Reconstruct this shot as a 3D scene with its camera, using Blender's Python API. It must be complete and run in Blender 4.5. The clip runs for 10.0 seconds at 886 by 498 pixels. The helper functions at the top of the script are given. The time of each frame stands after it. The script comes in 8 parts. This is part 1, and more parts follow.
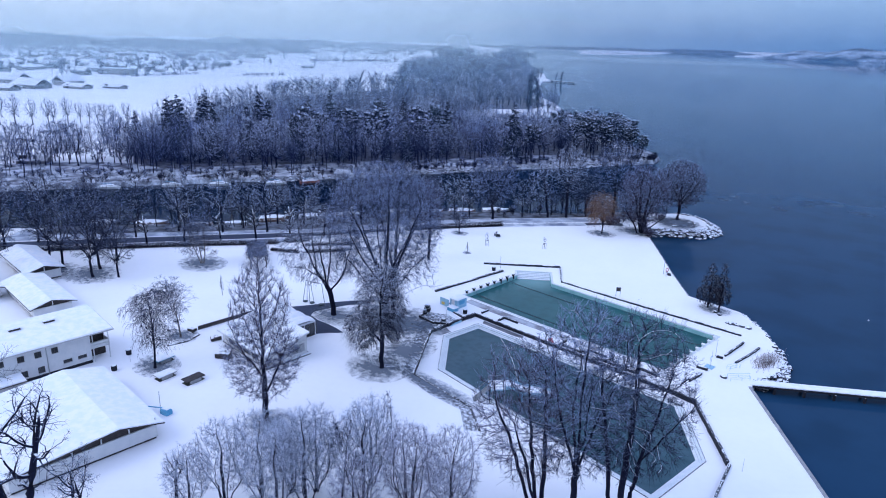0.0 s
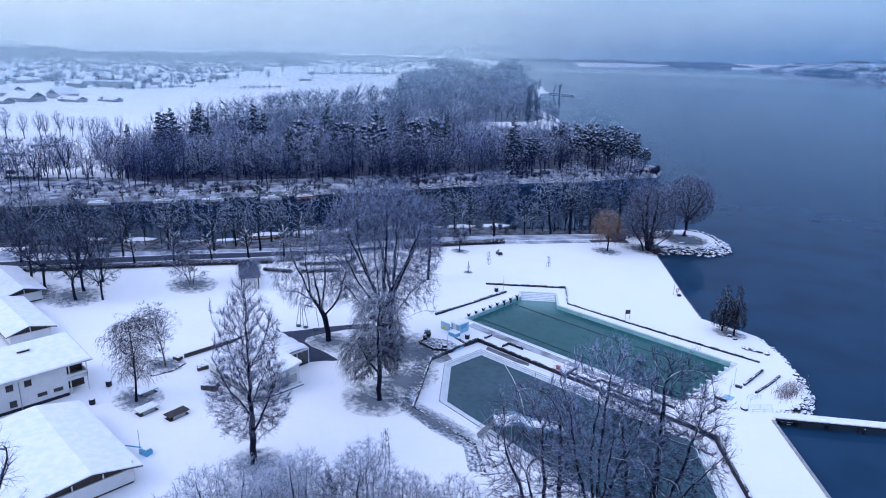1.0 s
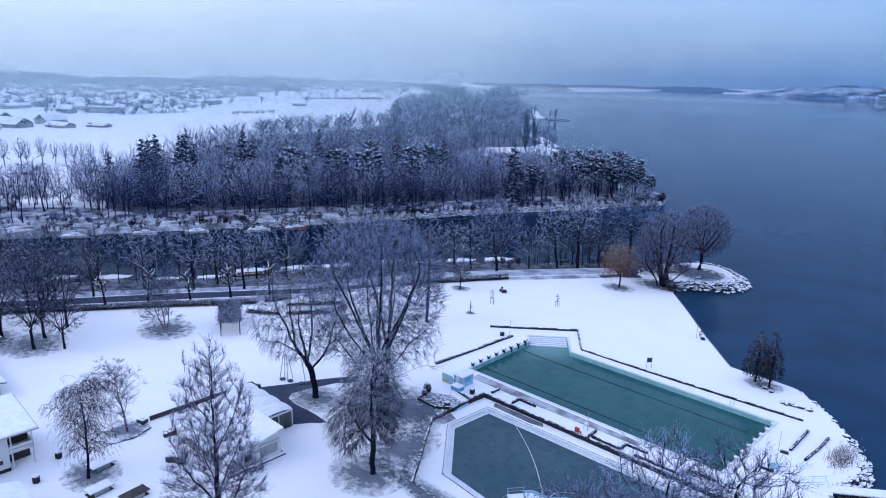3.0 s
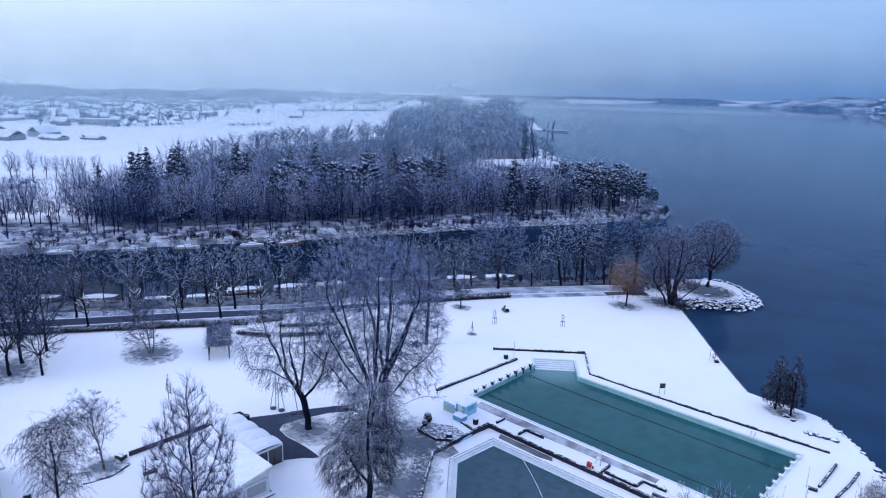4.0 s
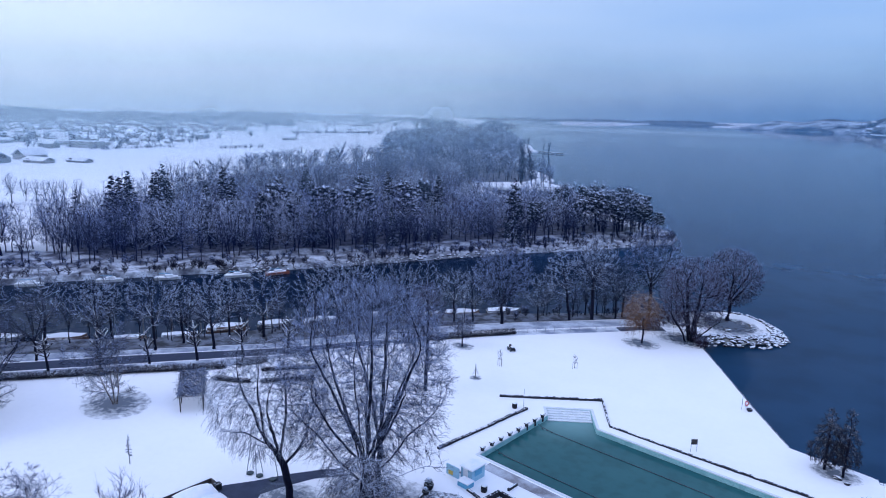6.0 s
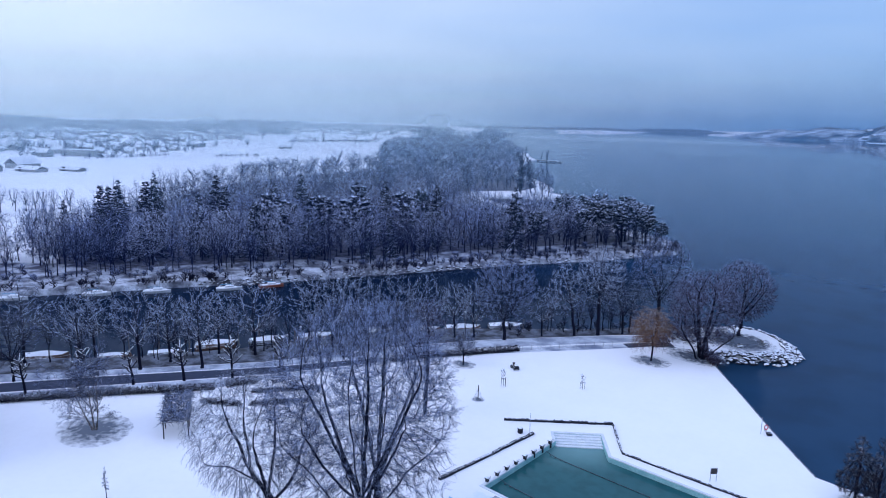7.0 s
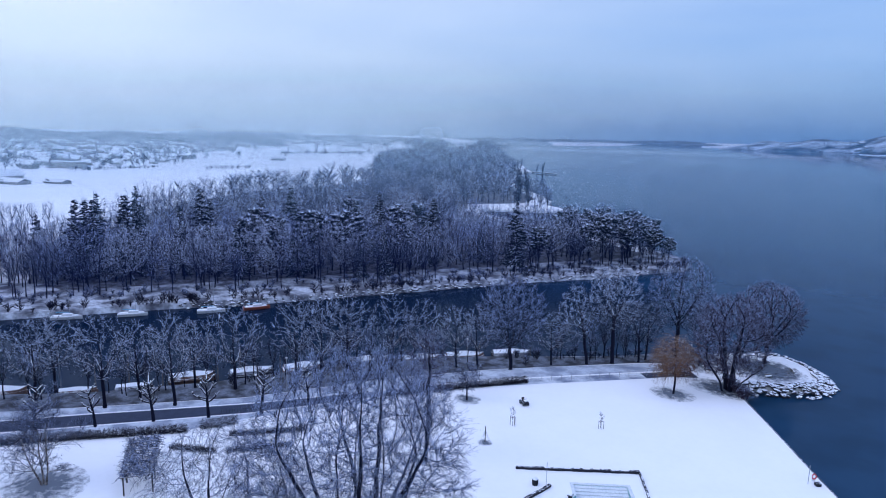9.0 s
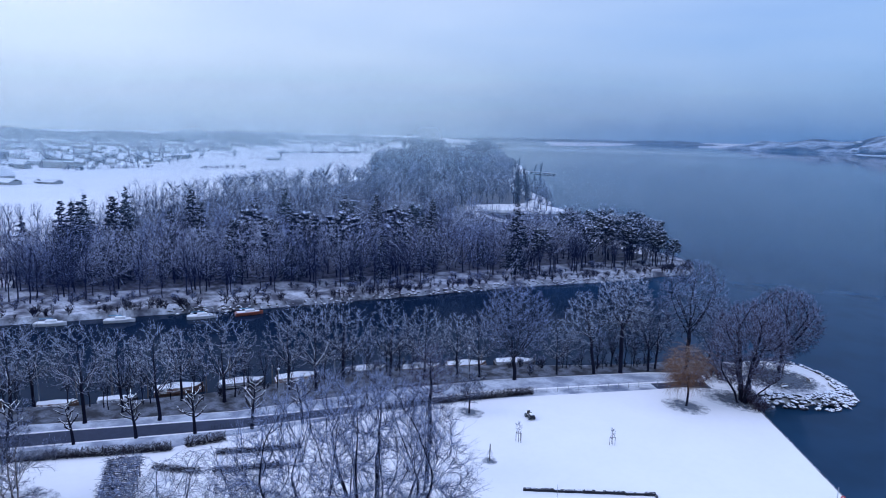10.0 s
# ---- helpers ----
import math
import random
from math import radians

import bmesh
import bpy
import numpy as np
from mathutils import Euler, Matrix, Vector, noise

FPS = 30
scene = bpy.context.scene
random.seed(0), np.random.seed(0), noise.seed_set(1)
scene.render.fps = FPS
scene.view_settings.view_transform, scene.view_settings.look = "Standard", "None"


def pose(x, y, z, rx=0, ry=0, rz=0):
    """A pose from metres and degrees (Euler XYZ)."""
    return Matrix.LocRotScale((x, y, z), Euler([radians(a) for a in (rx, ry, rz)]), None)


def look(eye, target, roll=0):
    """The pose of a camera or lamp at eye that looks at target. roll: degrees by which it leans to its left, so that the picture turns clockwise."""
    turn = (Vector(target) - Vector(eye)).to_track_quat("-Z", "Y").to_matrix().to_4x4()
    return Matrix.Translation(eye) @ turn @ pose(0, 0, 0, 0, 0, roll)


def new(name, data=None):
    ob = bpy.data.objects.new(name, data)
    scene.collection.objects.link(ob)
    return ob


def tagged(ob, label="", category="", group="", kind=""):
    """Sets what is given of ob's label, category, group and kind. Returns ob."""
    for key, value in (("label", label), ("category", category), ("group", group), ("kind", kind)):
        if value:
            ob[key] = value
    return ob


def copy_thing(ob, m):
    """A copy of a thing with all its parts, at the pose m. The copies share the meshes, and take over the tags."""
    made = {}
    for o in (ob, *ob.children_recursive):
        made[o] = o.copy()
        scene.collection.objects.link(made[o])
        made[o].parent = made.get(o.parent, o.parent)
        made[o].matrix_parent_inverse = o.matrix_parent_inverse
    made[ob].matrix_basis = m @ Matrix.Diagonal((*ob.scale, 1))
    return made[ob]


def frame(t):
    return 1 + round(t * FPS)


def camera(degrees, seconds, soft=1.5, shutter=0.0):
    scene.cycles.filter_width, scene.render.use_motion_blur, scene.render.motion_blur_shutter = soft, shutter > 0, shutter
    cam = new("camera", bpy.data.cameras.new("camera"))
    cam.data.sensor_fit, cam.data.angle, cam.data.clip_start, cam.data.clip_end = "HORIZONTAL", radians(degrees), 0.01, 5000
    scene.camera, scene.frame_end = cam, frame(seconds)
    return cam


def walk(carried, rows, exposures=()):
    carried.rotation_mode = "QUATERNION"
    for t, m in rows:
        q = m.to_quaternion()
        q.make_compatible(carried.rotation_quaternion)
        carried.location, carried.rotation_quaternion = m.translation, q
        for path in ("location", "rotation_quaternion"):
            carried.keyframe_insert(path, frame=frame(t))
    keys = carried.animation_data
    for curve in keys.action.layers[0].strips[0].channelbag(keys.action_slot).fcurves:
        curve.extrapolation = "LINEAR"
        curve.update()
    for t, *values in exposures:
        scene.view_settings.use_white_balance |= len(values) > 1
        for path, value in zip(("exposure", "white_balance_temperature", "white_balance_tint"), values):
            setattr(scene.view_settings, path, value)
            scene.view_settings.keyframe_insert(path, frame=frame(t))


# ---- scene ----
cam = camera(66.9, 10.0, soft=1.0)
# metres of the whole flight, height of the first eye over the lawn, turn that sets the pools square to x and y
METRES, EYE, TURN = 75.61, 58.12, 43.9
ROWS = [
    (0.0, 0.0, 0.0, 0.0, 0.48, -17.69, -1.51),
    (0.5, -0.0046, 0.0517, -0.0021, 0.37, -17.19, -1.49),
    (1.0, -0.0089, 0.1018, -0.0036, 0.27, -16.69, -1.46),
    (1.5, -0.0134, 0.1522, -0.0061, 0.14, -16.17, -1.44),
    (2.0, -0.0177, 0.2025, -0.0085, 0.02, -15.66, -1.42),
    (2.5, -0.0219, 0.2527, -0.011, -0.1, -15.15, -1.41),
    (4.0, -0.0352, 0.4012, -0.0173, -0.5, -13.68, -1.34),
    (4.5, -0.0395, 0.4515, -0.0204, -0.64, -13.18, -1.33),
    (5.0, -0.0435, 0.5013, -0.0231, -0.76, -12.69, -1.32),
    (5.5, -0.0472, 0.5503, -0.0252, -0.9, -12.24, -1.32),
    (7.0, -0.0577, 0.697, -0.0313, -1.28, -11.13, -1.3),
    (7.5, -0.0617, 0.7465, -0.0339, -1.42, -10.79, -1.3),
    (8.0, -0.0659, 0.796, -0.0363, -1.56, -10.45, -1.31),
    (8.5, -0.0703, 0.8455, -0.0387, -1.71, -10.22, -1.32),
    (9.0, -0.0744, 0.8956, -0.041, -1.86, -10.13, -1.33),
    (9.5, -0.0787, 0.946, -0.0435, -2.0, -10.13, -1.33),
    (10.0, -0.0821, 0.9955, -0.0461, -2.14, -10.13, -1.35),
]
walk(cam, [(t, pose(0, 0, EYE, 0, 0, TURN) @ pose(METRES * x, METRES * y, METRES * z, 90 + pitch, roll, yaw)) for t, x, y, z, yaw, pitch, roll in ROWS],
     exposures=[(0.0, -0.28, 5720, 12), (5.0, -0.34, 5720, 12), (10.0, -0.40, 5720, 12)])

# ---- world and light: a low winter overcast, brighter over the land than over the lake ----
world = bpy.data.worlds.new("overcast")
scene.world = world
world.use_nodes = True
wn, wl = world.node_tree.nodes, world.node_tree.links
wn.clear()


def wnode(kind, **values):
    n = wn.new(kind)
    for k, v in values.items():
        n.inputs[k].default_value = v
    return n


sky = wn.new("ShaderNodeTexSky")
sky.sky_type = "NISHITA"
sky.sun_disc = False
sky.sun_elevation = radians(38)
sky.sun_rotation = radians(215)
coord = wn.new("ShaderNodeTexCoord")
split = wn.new("ShaderNodeSeparateXYZ")
wl.new(coord.outputs["Generated"], split.inputs[0])


def sky_ramp(stops):
    ramp = wn.new("ShaderNodeValToRGB")
    e = ramp.color_ramp.elements
    while len(e) < len(stops):
        e.new(0.5)
    for el, (p, c) in zip(e, stops):
        el.position, el.color = p, (*c, 1)
    wl.new(split.outputs["Z"], ramp.inputs[0])
    return ramp


land_sky = sky_ramp([(0.0, (0.43, 0.48, 0.54)), (0.025, (0.455, 0.50, 0.555)), (0.07, (0.475, 0.51, 0.56)), (0.18, (0.49, 0.515, 0.565)), (0.45, (0.46, 0.53, 0.71)), (1.0, (0.50, 0.58, 0.885))])
lake_sky = sky_ramp([(0.0, (0.058, 0.152, 0.34)), (0.025, (0.064, 0.16, 0.345)), (0.07, (0.08, 0.17, 0.35)), (0.18, (0.132, 0.22, 0.39)), (0.45, (0.345, 0.405, 0.535)), (1.0, (0.50, 0.58, 0.885))])
# across: from the lake side to the land side
across = wn.new("ShaderNodeVectorMath")
across.operation = "DOT_PRODUCT"
wl.new(coord.outputs["Generated"], across.inputs[0])
across.inputs[1].default_value = (-0.72, -0.69, 0.0)
cloud = wnode("ShaderNodeTexNoise", Scale=2.2, Detail=5.0, Roughness=0.55)
stretch = wn.new("ShaderNodeMapping")
stretch.inputs["Scale"].default_value = (1.0, 1.0, 6.0)
wl.new(coord.outputs["Generated"], stretch.inputs[0])
wl.new(stretch.outputs[0], cloud.inputs["Vector"])
side = wn.new("ShaderNodeMath")
side.operation = "MULTIPLY_ADD"
wl.new(across.outputs["Value"], side.inputs[0])
side.inputs[1].default_value, side.inputs[2].default_value = 0.85, 0.22
side2 = wn.new("ShaderNodeMath")
side2.operation = "MULTIPLY_ADD"
wl.new(cloud.outputs["Fac"], side2.inputs[0])
side2.inputs[1].default_value = 0.55
wl.new(side.outputs[0], side2.inputs[2])
ease = wn.new("ShaderNodeMapRange")
ease.interpolation_type = "SMOOTHSTEP"
ease.inputs["From Min"].default_value, ease.inputs["From Max"].default_value = -0.25, 1.2
wl.new(side2.outputs[0], ease.inputs["Value"])
deck = wn.new("ShaderNodeMixRGB")
wl.new(ease.outputs["Result"], deck.inputs["Fac"])
wl.new(lake_sky.outputs[0], deck.inputs["Color1"])
wl.new(land_sky.outputs[0], deck.inputs["Color2"])
bg_sky, bg_deck, both = wnode("ShaderNodeBackground", Strength=0.05), wnode("ShaderNodeBackground", Strength=1.9), wn.new("ShaderNodeAddShader")
wl.new(sky.outputs[0], bg_sky.inputs["Color"])
wl.new(deck.outputs[0], bg_deck.inputs["Color"])
wl.new(bg_sky.outputs[0], both.inputs[0])
wl.new(bg_deck.outputs[0], both.inputs[1])
out = wn.new("ShaderNodeOutputWorld")
wl.new(both.outputs[0], out.inputs["Surface"])

sun = new("sun", bpy.data.lights.new("sun", "SUN"))
sun.data.energy, sun.data.angle, sun.data.color = 0.6, radians(25), (1.0, 0.95, 0.92)
sun.matrix_world = look((-60, -90, 90), (0, 0, 0))

# ---- materials ----
def mat(name, base, other=None, scale=4.0, rough=0.8, metal=0.0, bump=0.0, bump_scale=None, snow=None, snow_scale=6.0, spec=0.5, fine=None, vary=0.0, grain=0.45, snow_tone=(0.83, 0.86, 0.9)):
    """A procedural surface: two colours mixed by noise at two scales, fine relief, and settled snow on faces that look up (snow = (from, to) of the normal's z)."""
    m = bpy.data.materials.new(name)
    m.use_nodes = True
    nodes, links = m.node_tree.nodes, m.node_tree.links
    p = nodes["Principled BSDF"]
    p.inputs["Roughness"].default_value, p.inputs["Metallic"].default_value = rough, metal
    p.inputs["Specular IOR Level"].default_value = spec
    geo = nodes.new("ShaderNodeNewGeometry")

    def noise_at(s, detail=4.0):
        n = nodes.new("ShaderNodeTexNoise")
        n.inputs["Scale"].default_value, n.inputs["Detail"].default_value = s, detail
        links.new(geo.outputs["Position"], n.inputs["Vector"])
        return n.outputs["Fac"]

    def mix(fac, a, b):
        n = nodes.new("ShaderNodeMixRGB")
        links.new(fac, n.inputs["Fac"])
        for k, v in (("Color1", a), ("Color2", b)):
            if isinstance(v, tuple):
                n.inputs[k].default_value = (*v, 1)
            else:
                links.new(v, n.inputs[k])
        return n.outputs[0]

    def span(value, lo, hi):
        n = nodes.new("ShaderNodeMapRange")
        n.interpolation_type = "SMOOTHSTEP"
        links.new(value, n.inputs["Value"])
        n.inputs["From Min"].default_value, n.inputs["From Max"].default_value = lo, hi
        return n.outputs["Result"]

    def maths(op, a, b):
        n = nodes.new("ShaderNodeMath")
        n.operation = op
        for i, v in enumerate((a, b)):
            if isinstance(v, (int, float)):
                n.inputs[i].default_value = v
            else:
                links.new(v, n.inputs[i])
        return n.outputs[0]

    other = other or tuple(0.8 * c for c in base)
    col = mix(span(noise_at(scale), 0.35, 0.65), base, other)
    col = mix(maths("MULTIPLY", span(noise_at(scale * (fine or 7.3)), 0.4, 0.7), grain), col, tuple(0.65 * c for c in other))
    if vary:
        info = nodes.new("ShaderNodeObjectInfo")
        hsv = nodes.new("ShaderNodeHueSaturation")
        links.new(col, hsv.inputs["Color"])
        links.new(maths("MULTIPLY_ADD", info.outputs["Random"], 2 * vary), hsv.inputs["Value"])
        hsv.inputs["Value"].links[0].from_node.inputs[2].default_value = 1 - vary
        col = hsv.outputs["Color"]
    if snow:
        xyz = nodes.new("ShaderNodeSeparateXYZ")
        links.new(geo.outputs["Normal"], xyz.inputs[0])
        settled = maths("ADD", xyz.outputs["Z"], maths("MULTIPLY", maths("SUBTRACT", noise_at(snow_scale), 0.5), 0.9))
        fac = span(settled, *snow)
        col = mix(fac, col, snow_tone)
    links.new(col, p.inputs["Base Color"])
    if bump:
        b = nodes.new("ShaderNodeBump")
        b.inputs["Strength"].default_value, b.inputs["Distance"].default_value = 1.0, bump
        links.new(noise_at(bump_scale or scale * 3, 5.0), b.inputs["Height"])
        links.new(b.outputs[0], p.inputs["Normal"])
    return m


def water(name, deep, other, rough=0.06, ripple=0.02, ripple_scale=0.6, scale=0.02, ior=1.33, tint=(1, 1, 1)):
    m = mat(name, deep, other, scale=scale, rough=rough, bump=ripple, bump_scale=ripple_scale)
    p = m.node_tree.nodes["Principled BSDF"]
    p.inputs["IOR"].default_value = ior
    p.inputs["Specular Tint"].default_value = (*tint, 1)
    return m


def mist(name, land_tint, lake_tint, density, top, base_fade, lake_share):
    """Lake mist and distance haze as a see-through sheet's tint, thinning out towards the ground and, unevenly, towards
    its top.
    """
    m = bpy.data.materials.new(name)
    m.use_nodes = True
    nodes, links = m.node_tree.nodes, m.node_tree.links
    nodes.clear()
    geo = nodes.new("ShaderNodeNewGeometry")
    xyz = nodes.new("ShaderNodeSeparateXYZ")
    links.new(geo.outputs["Position"], xyz.inputs[0])
    n = nodes.new("ShaderNodeTexNoise")
    n.inputs["Scale"].default_value, n.inputs["Detail"].default_value = 0.004, 3.0
    links.new(geo.outputs["Position"], n.inputs["Vector"])

    def span(value, lo, hi, a=0.0, b=1.0):
        r = nodes.new("ShaderNodeMapRange")
        r.interpolation_type = "SMOOTHSTEP"
        links.new(value, r.inputs["Value"])
        for k, v in (("From Min", lo), ("From Max", hi), ("To Min", a), ("To Max", b)):
            r.inputs[k].default_value = v
        return r.outputs["Result"]

    def times(a, b):
        r = nodes.new("ShaderNodeMath")
        r.operation = "MULTIPLY"
        links.new(a, r.inputs[0])
        links.new(b, r.inputs[1])
        return r.outputs[0]

    # haze tint and density change with bearing: darker, bluer and thinner over the lake
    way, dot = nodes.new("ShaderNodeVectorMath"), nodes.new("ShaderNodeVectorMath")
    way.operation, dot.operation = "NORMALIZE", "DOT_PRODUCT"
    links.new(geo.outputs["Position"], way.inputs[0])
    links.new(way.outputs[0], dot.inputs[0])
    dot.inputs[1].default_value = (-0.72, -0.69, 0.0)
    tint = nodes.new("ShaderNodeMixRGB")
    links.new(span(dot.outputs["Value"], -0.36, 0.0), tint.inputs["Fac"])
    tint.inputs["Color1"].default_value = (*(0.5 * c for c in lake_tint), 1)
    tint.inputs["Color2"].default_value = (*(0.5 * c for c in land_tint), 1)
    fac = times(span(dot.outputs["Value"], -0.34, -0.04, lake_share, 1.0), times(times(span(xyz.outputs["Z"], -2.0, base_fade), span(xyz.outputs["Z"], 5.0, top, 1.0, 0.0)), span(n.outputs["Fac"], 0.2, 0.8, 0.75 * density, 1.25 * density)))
    drops, back, glow, clear, mixed = (nodes.new("ShaderNode" + k) for k in ("BsdfDiffuse", "BsdfTranslucent", "AddShader", "BsdfTransparent", "MixShader"))
    links.new(tint.outputs[0], drops.inputs["Color"])
    links.new(tint.outputs[0], back.inputs["Color"])
    links.new(drops.outputs[0], glow.inputs[0])
    links.new(back.outputs[0], glow.inputs[1])
    links.new(fac, mixed.inputs["Fac"])
    links.new(clear.outputs[0], mixed.inputs[1])
    links.new(glow.outputs[0], mixed.inputs[2])
    o = nodes.new("ShaderNodeOutputMaterial")
    links.new(mixed.outputs[0], o.inputs["Surface"])
    return m


SNOW = (0.89, 0.885, 0.885)
snow_lawn = mat("snow_lawn", SNOW, (0.87, 0.868, 0.872), scale=0.12, rough=0.75, bump=0.012, bump_scale=0.5, spec=0.3, grain=0.04)
snow_field = mat("snow_field", (0.88, 0.88, 0.88), (0.83, 0.835, 0.845), scale=0.01, rough=0.8, spec=0.2, grain=0.04)
snow_cap = mat("snow_cap", SNOW, (0.79, 0.83, 0.88), scale=0.8, rough=0.7, bump=0.03, bump_scale=2.5, spec=0.3, grain=0.04)
snow_lane = mat("thin_snow_on_asphalt", (0.72, 0.75, 0.80), (0.16, 0.19, 0.27), scale=0.16, rough=0.8, bump=0.01, grain=0.3)
verge_snow = mat("mottled_grey_snow", (0.62, 0.66, 0.73), (0.27, 0.30, 0.38), scale=0.22, rough=0.85, bump=0.03, bump_scale=2.0, grain=0.3)
wood_floor = mat("forest_floor", (0.17, 0.18, 0.22), (0.035, 0.036, 0.046), scale=0.35, rough=0.9, bump=0.1, bump_scale=1.2)
bank_snow = mat("snowy_bank", (0.60, 0.63, 0.69), (0.07, 0.075, 0.10), scale=0.16, rough=0.9, bump=0.12, bump_scale=1.5, fine=6.0)
# rime on twigs: thin, glassy, bluer than lying snow
RIME = (0.46, 0.56, 0.82)
bark = mat("bark_dusted_with_snow", (0.010, 0.012, 0.030), (0.006, 0.007, 0.019), scale=3.0, rough=0.9, bump=0.02, snow=(0.85, 1.3), snow_scale=2.0, snow_tone=RIME, spec=0.12)
bark_rimed = mat("bark_with_rime", (0.012, 0.014, 0.030), (0.007, 0.008, 0.020), scale=3.0, rough=0.9, bump=0.02, snow=(0.68, 1.05), snow_scale=2.0, snow_tone=(0.62, 0.68, 0.80), spec=0.12)
bark_pale = mat("birch_bark", (0.34, 0.31, 0.30), (0.06, 0.05, 0.05), scale=2.0, rough=0.8, snow=(0.5, 1.0), snow_scale=2.0, spec=0.12)
twig = mat("twigs_with_snow", (0.015, 0.019, 0.046), (0.009, 0.011, 0.029), scale=1.0, rough=0.9, snow=(0.65, 1.3), snow_scale=1.3, snow_tone=RIME, spec=0.12)
twig_red = mat("reddish_twigs_with_snow", (0.046, 0.031, 0.052), (0.028, 0.020, 0.038), scale=1.0, rough=0.9, snow=(0.55, 1.2), snow_scale=1.3, snow_tone=RIME, spec=0.12)
twig_orange = mat("orange_willow_twigs", (0.24, 0.13, 0.07), (0.15, 0.085, 0.055), scale=1.0, rough=0.85, snow=(0.75, 1.2), snow_scale=1.3, spec=0.12)
twig_frost = mat("frosted_twigs", (0.020, 0.025, 0.052), (0.012, 0.015, 0.034), scale=0.7, rough=0.9, snow=(0.42, 1.1), snow_scale=1.0, snow_tone=RIME, spec=0.12)
bark_snowy = mat("bark_with_snow_on_the_limbs", (0.010, 0.012, 0.030), (0.006, 0.007, 0.019), scale=3.0, rough=0.9, bump=0.02, snow=(0.45, 0.75), snow_scale=1.0, snow_tone=(0.80, 0.84, 0.91), spec=0.12)
twig_rime = mat("twigs_lined_with_snow", (0.016, 0.020, 0.046), (0.010, 0.012, 0.030), scale=0.7, rough=0.9, snow=(0.34, 0.9), snow_scale=0.8, snow_tone=(0.60, 0.67, 0.82), spec=0.12)
twig_lined = mat("dark_twigs_with_a_line_of_snow", (0.012, 0.015, 0.038), (0.008, 0.010, 0.026), scale=0.7, rough=0.9, snow=(0.48, 0.82), snow_scale=0.8, snow_tone=(0.66, 0.74, 0.90), spec=0.12)
twig_haze = mat("fine_twigs_thick_with_hoar", (0.075, 0.080, 0.125), (0.045, 0.050, 0.085), scale=0.7, rough=0.9, snow=(0.15, 0.75), snow_scale=0.8, snow_tone=(0.62, 0.69, 0.84), spec=0.12)
twig_mauve = mat("mauve_twigs_with_hoar", (0.105, 0.080, 0.115), (0.070, 0.052, 0.080), scale=0.7, rough=0.9, snow=(0.22, 0.85), snow_scale=0.8, snow_tone=(0.62, 0.67, 0.82), spec=0.12)
needles = mat("needles_with_snow", (0.016, 0.028, 0.036), (0.010, 0.018, 0.026), scale=1.0, rough=0.85, snow=(0.42, 0.85), snow_scale=0.5, snow_tone=(0.72, 0.80, 0.94), spec=0.12)
cypress_twigs = mat("brown_cypress_sprays", (0.024, 0.023, 0.038), (0.015, 0.015, 0.026), scale=1.0, rough=0.9, snow=(0.75, 1.3), snow_scale=1.0, spec=0.12)
plaster = mat("white_plaster", (0.70, 0.70, 0.70), (0.64, 0.65, 0.66), scale=0.8, rough=0.85, bump=0.004, grain=0.10)
plaster_grey = mat("grey_plaster", (0.50, 0.50, 0.50), (0.42, 0.42, 0.43), scale=0.8, rough=0.85, bump=0.004, grain=0.12)
dark_wood = mat("dark_stained_timber", (0.06, 0.05, 0.05), (0.035, 0.03, 0.03), scale=2.0, rough=0.8, bump=0.006)
grey_wood = mat("weathered_timber", (0.20, 0.18, 0.17), (0.12, 0.11, 0.11), scale=2.5, rough=0.85, bump=0.006, snow=(0.7, 1.1), snow_scale=3.0)
glass = mat("dark_window_glass", (0.03, 0.035, 0.045), (0.02, 0.024, 0.03), rough=0.06, spec=0.7)
stone = mat("dark_wet_stone", (0.026, 0.028, 0.040), (0.014, 0.016, 0.024), scale=2.0, rough=0.75, bump=0.03, snow=(0.92, 1.2), snow_scale=2.5, spec=0.25)
rock = mat("snow_capped_rock", (0.055, 0.057, 0.070), (0.028, 0.030, 0.040), scale=1.5, rough=0.85, bump=0.05, snow=(0.58, 0.9), snow_scale=1.5, spec=0.25)
asphalt = mat("wet_asphalt", (0.032, 0.044, 0.085), (0.022, 0.032, 0.066), scale=0.7, rough=0.8, bump=0.004, bump_scale=30)
concrete = mat("concrete", (0.36, 0.36, 0.36), (0.27, 0.27, 0.28), scale=0.9, rough=0.85, bump=0.01)
pool_white = mat("white_pool_coping", (0.74, 0.77, 0.78), (0.66, 0.70, 0.72), scale=0.7, rough=0.5)
pool_wall = mat("pale_turquoise_pool_wall", (0.36, 0.62, 0.62), (0.26, 0.50, 0.52), scale=0.5, rough=0.45)
paint_blue = mat("pale_blue_paint", (0.33, 0.55, 0.68), (0.28, 0.48, 0.62), scale=1.0, rough=0.5)
paint_azure = mat("azure_paint", (0.14, 0.42, 0.62), (0.10, 0.35, 0.55), scale=1.0, rough=0.4)
paint_white = mat("white_paint", (0.75, 0.76, 0.78), (0.68, 0.69, 0.72), scale=1.0, rough=0.45)
paint_red = mat("red_paint", (0.55, 0.05, 0.05), (0.45, 0.04, 0.04), scale=1.0, rough=0.5)
paint_yellow = mat("yellow_paint", (0.65, 0.48, 0.10), (0.55, 0.40, 0.08), scale=1.0, rough=0.5)
metal = mat("galvanised_steel", (0.42, 0.44, 0.46), (0.34, 0.36, 0.38), scale=2.0, rough=0.4, metal=0.8)
rope_dark = mat("dark_lane_rope", (0.03, 0.04, 0.05), (0.05, 0.08, 0.09), scale=3.0, rough=0.6)
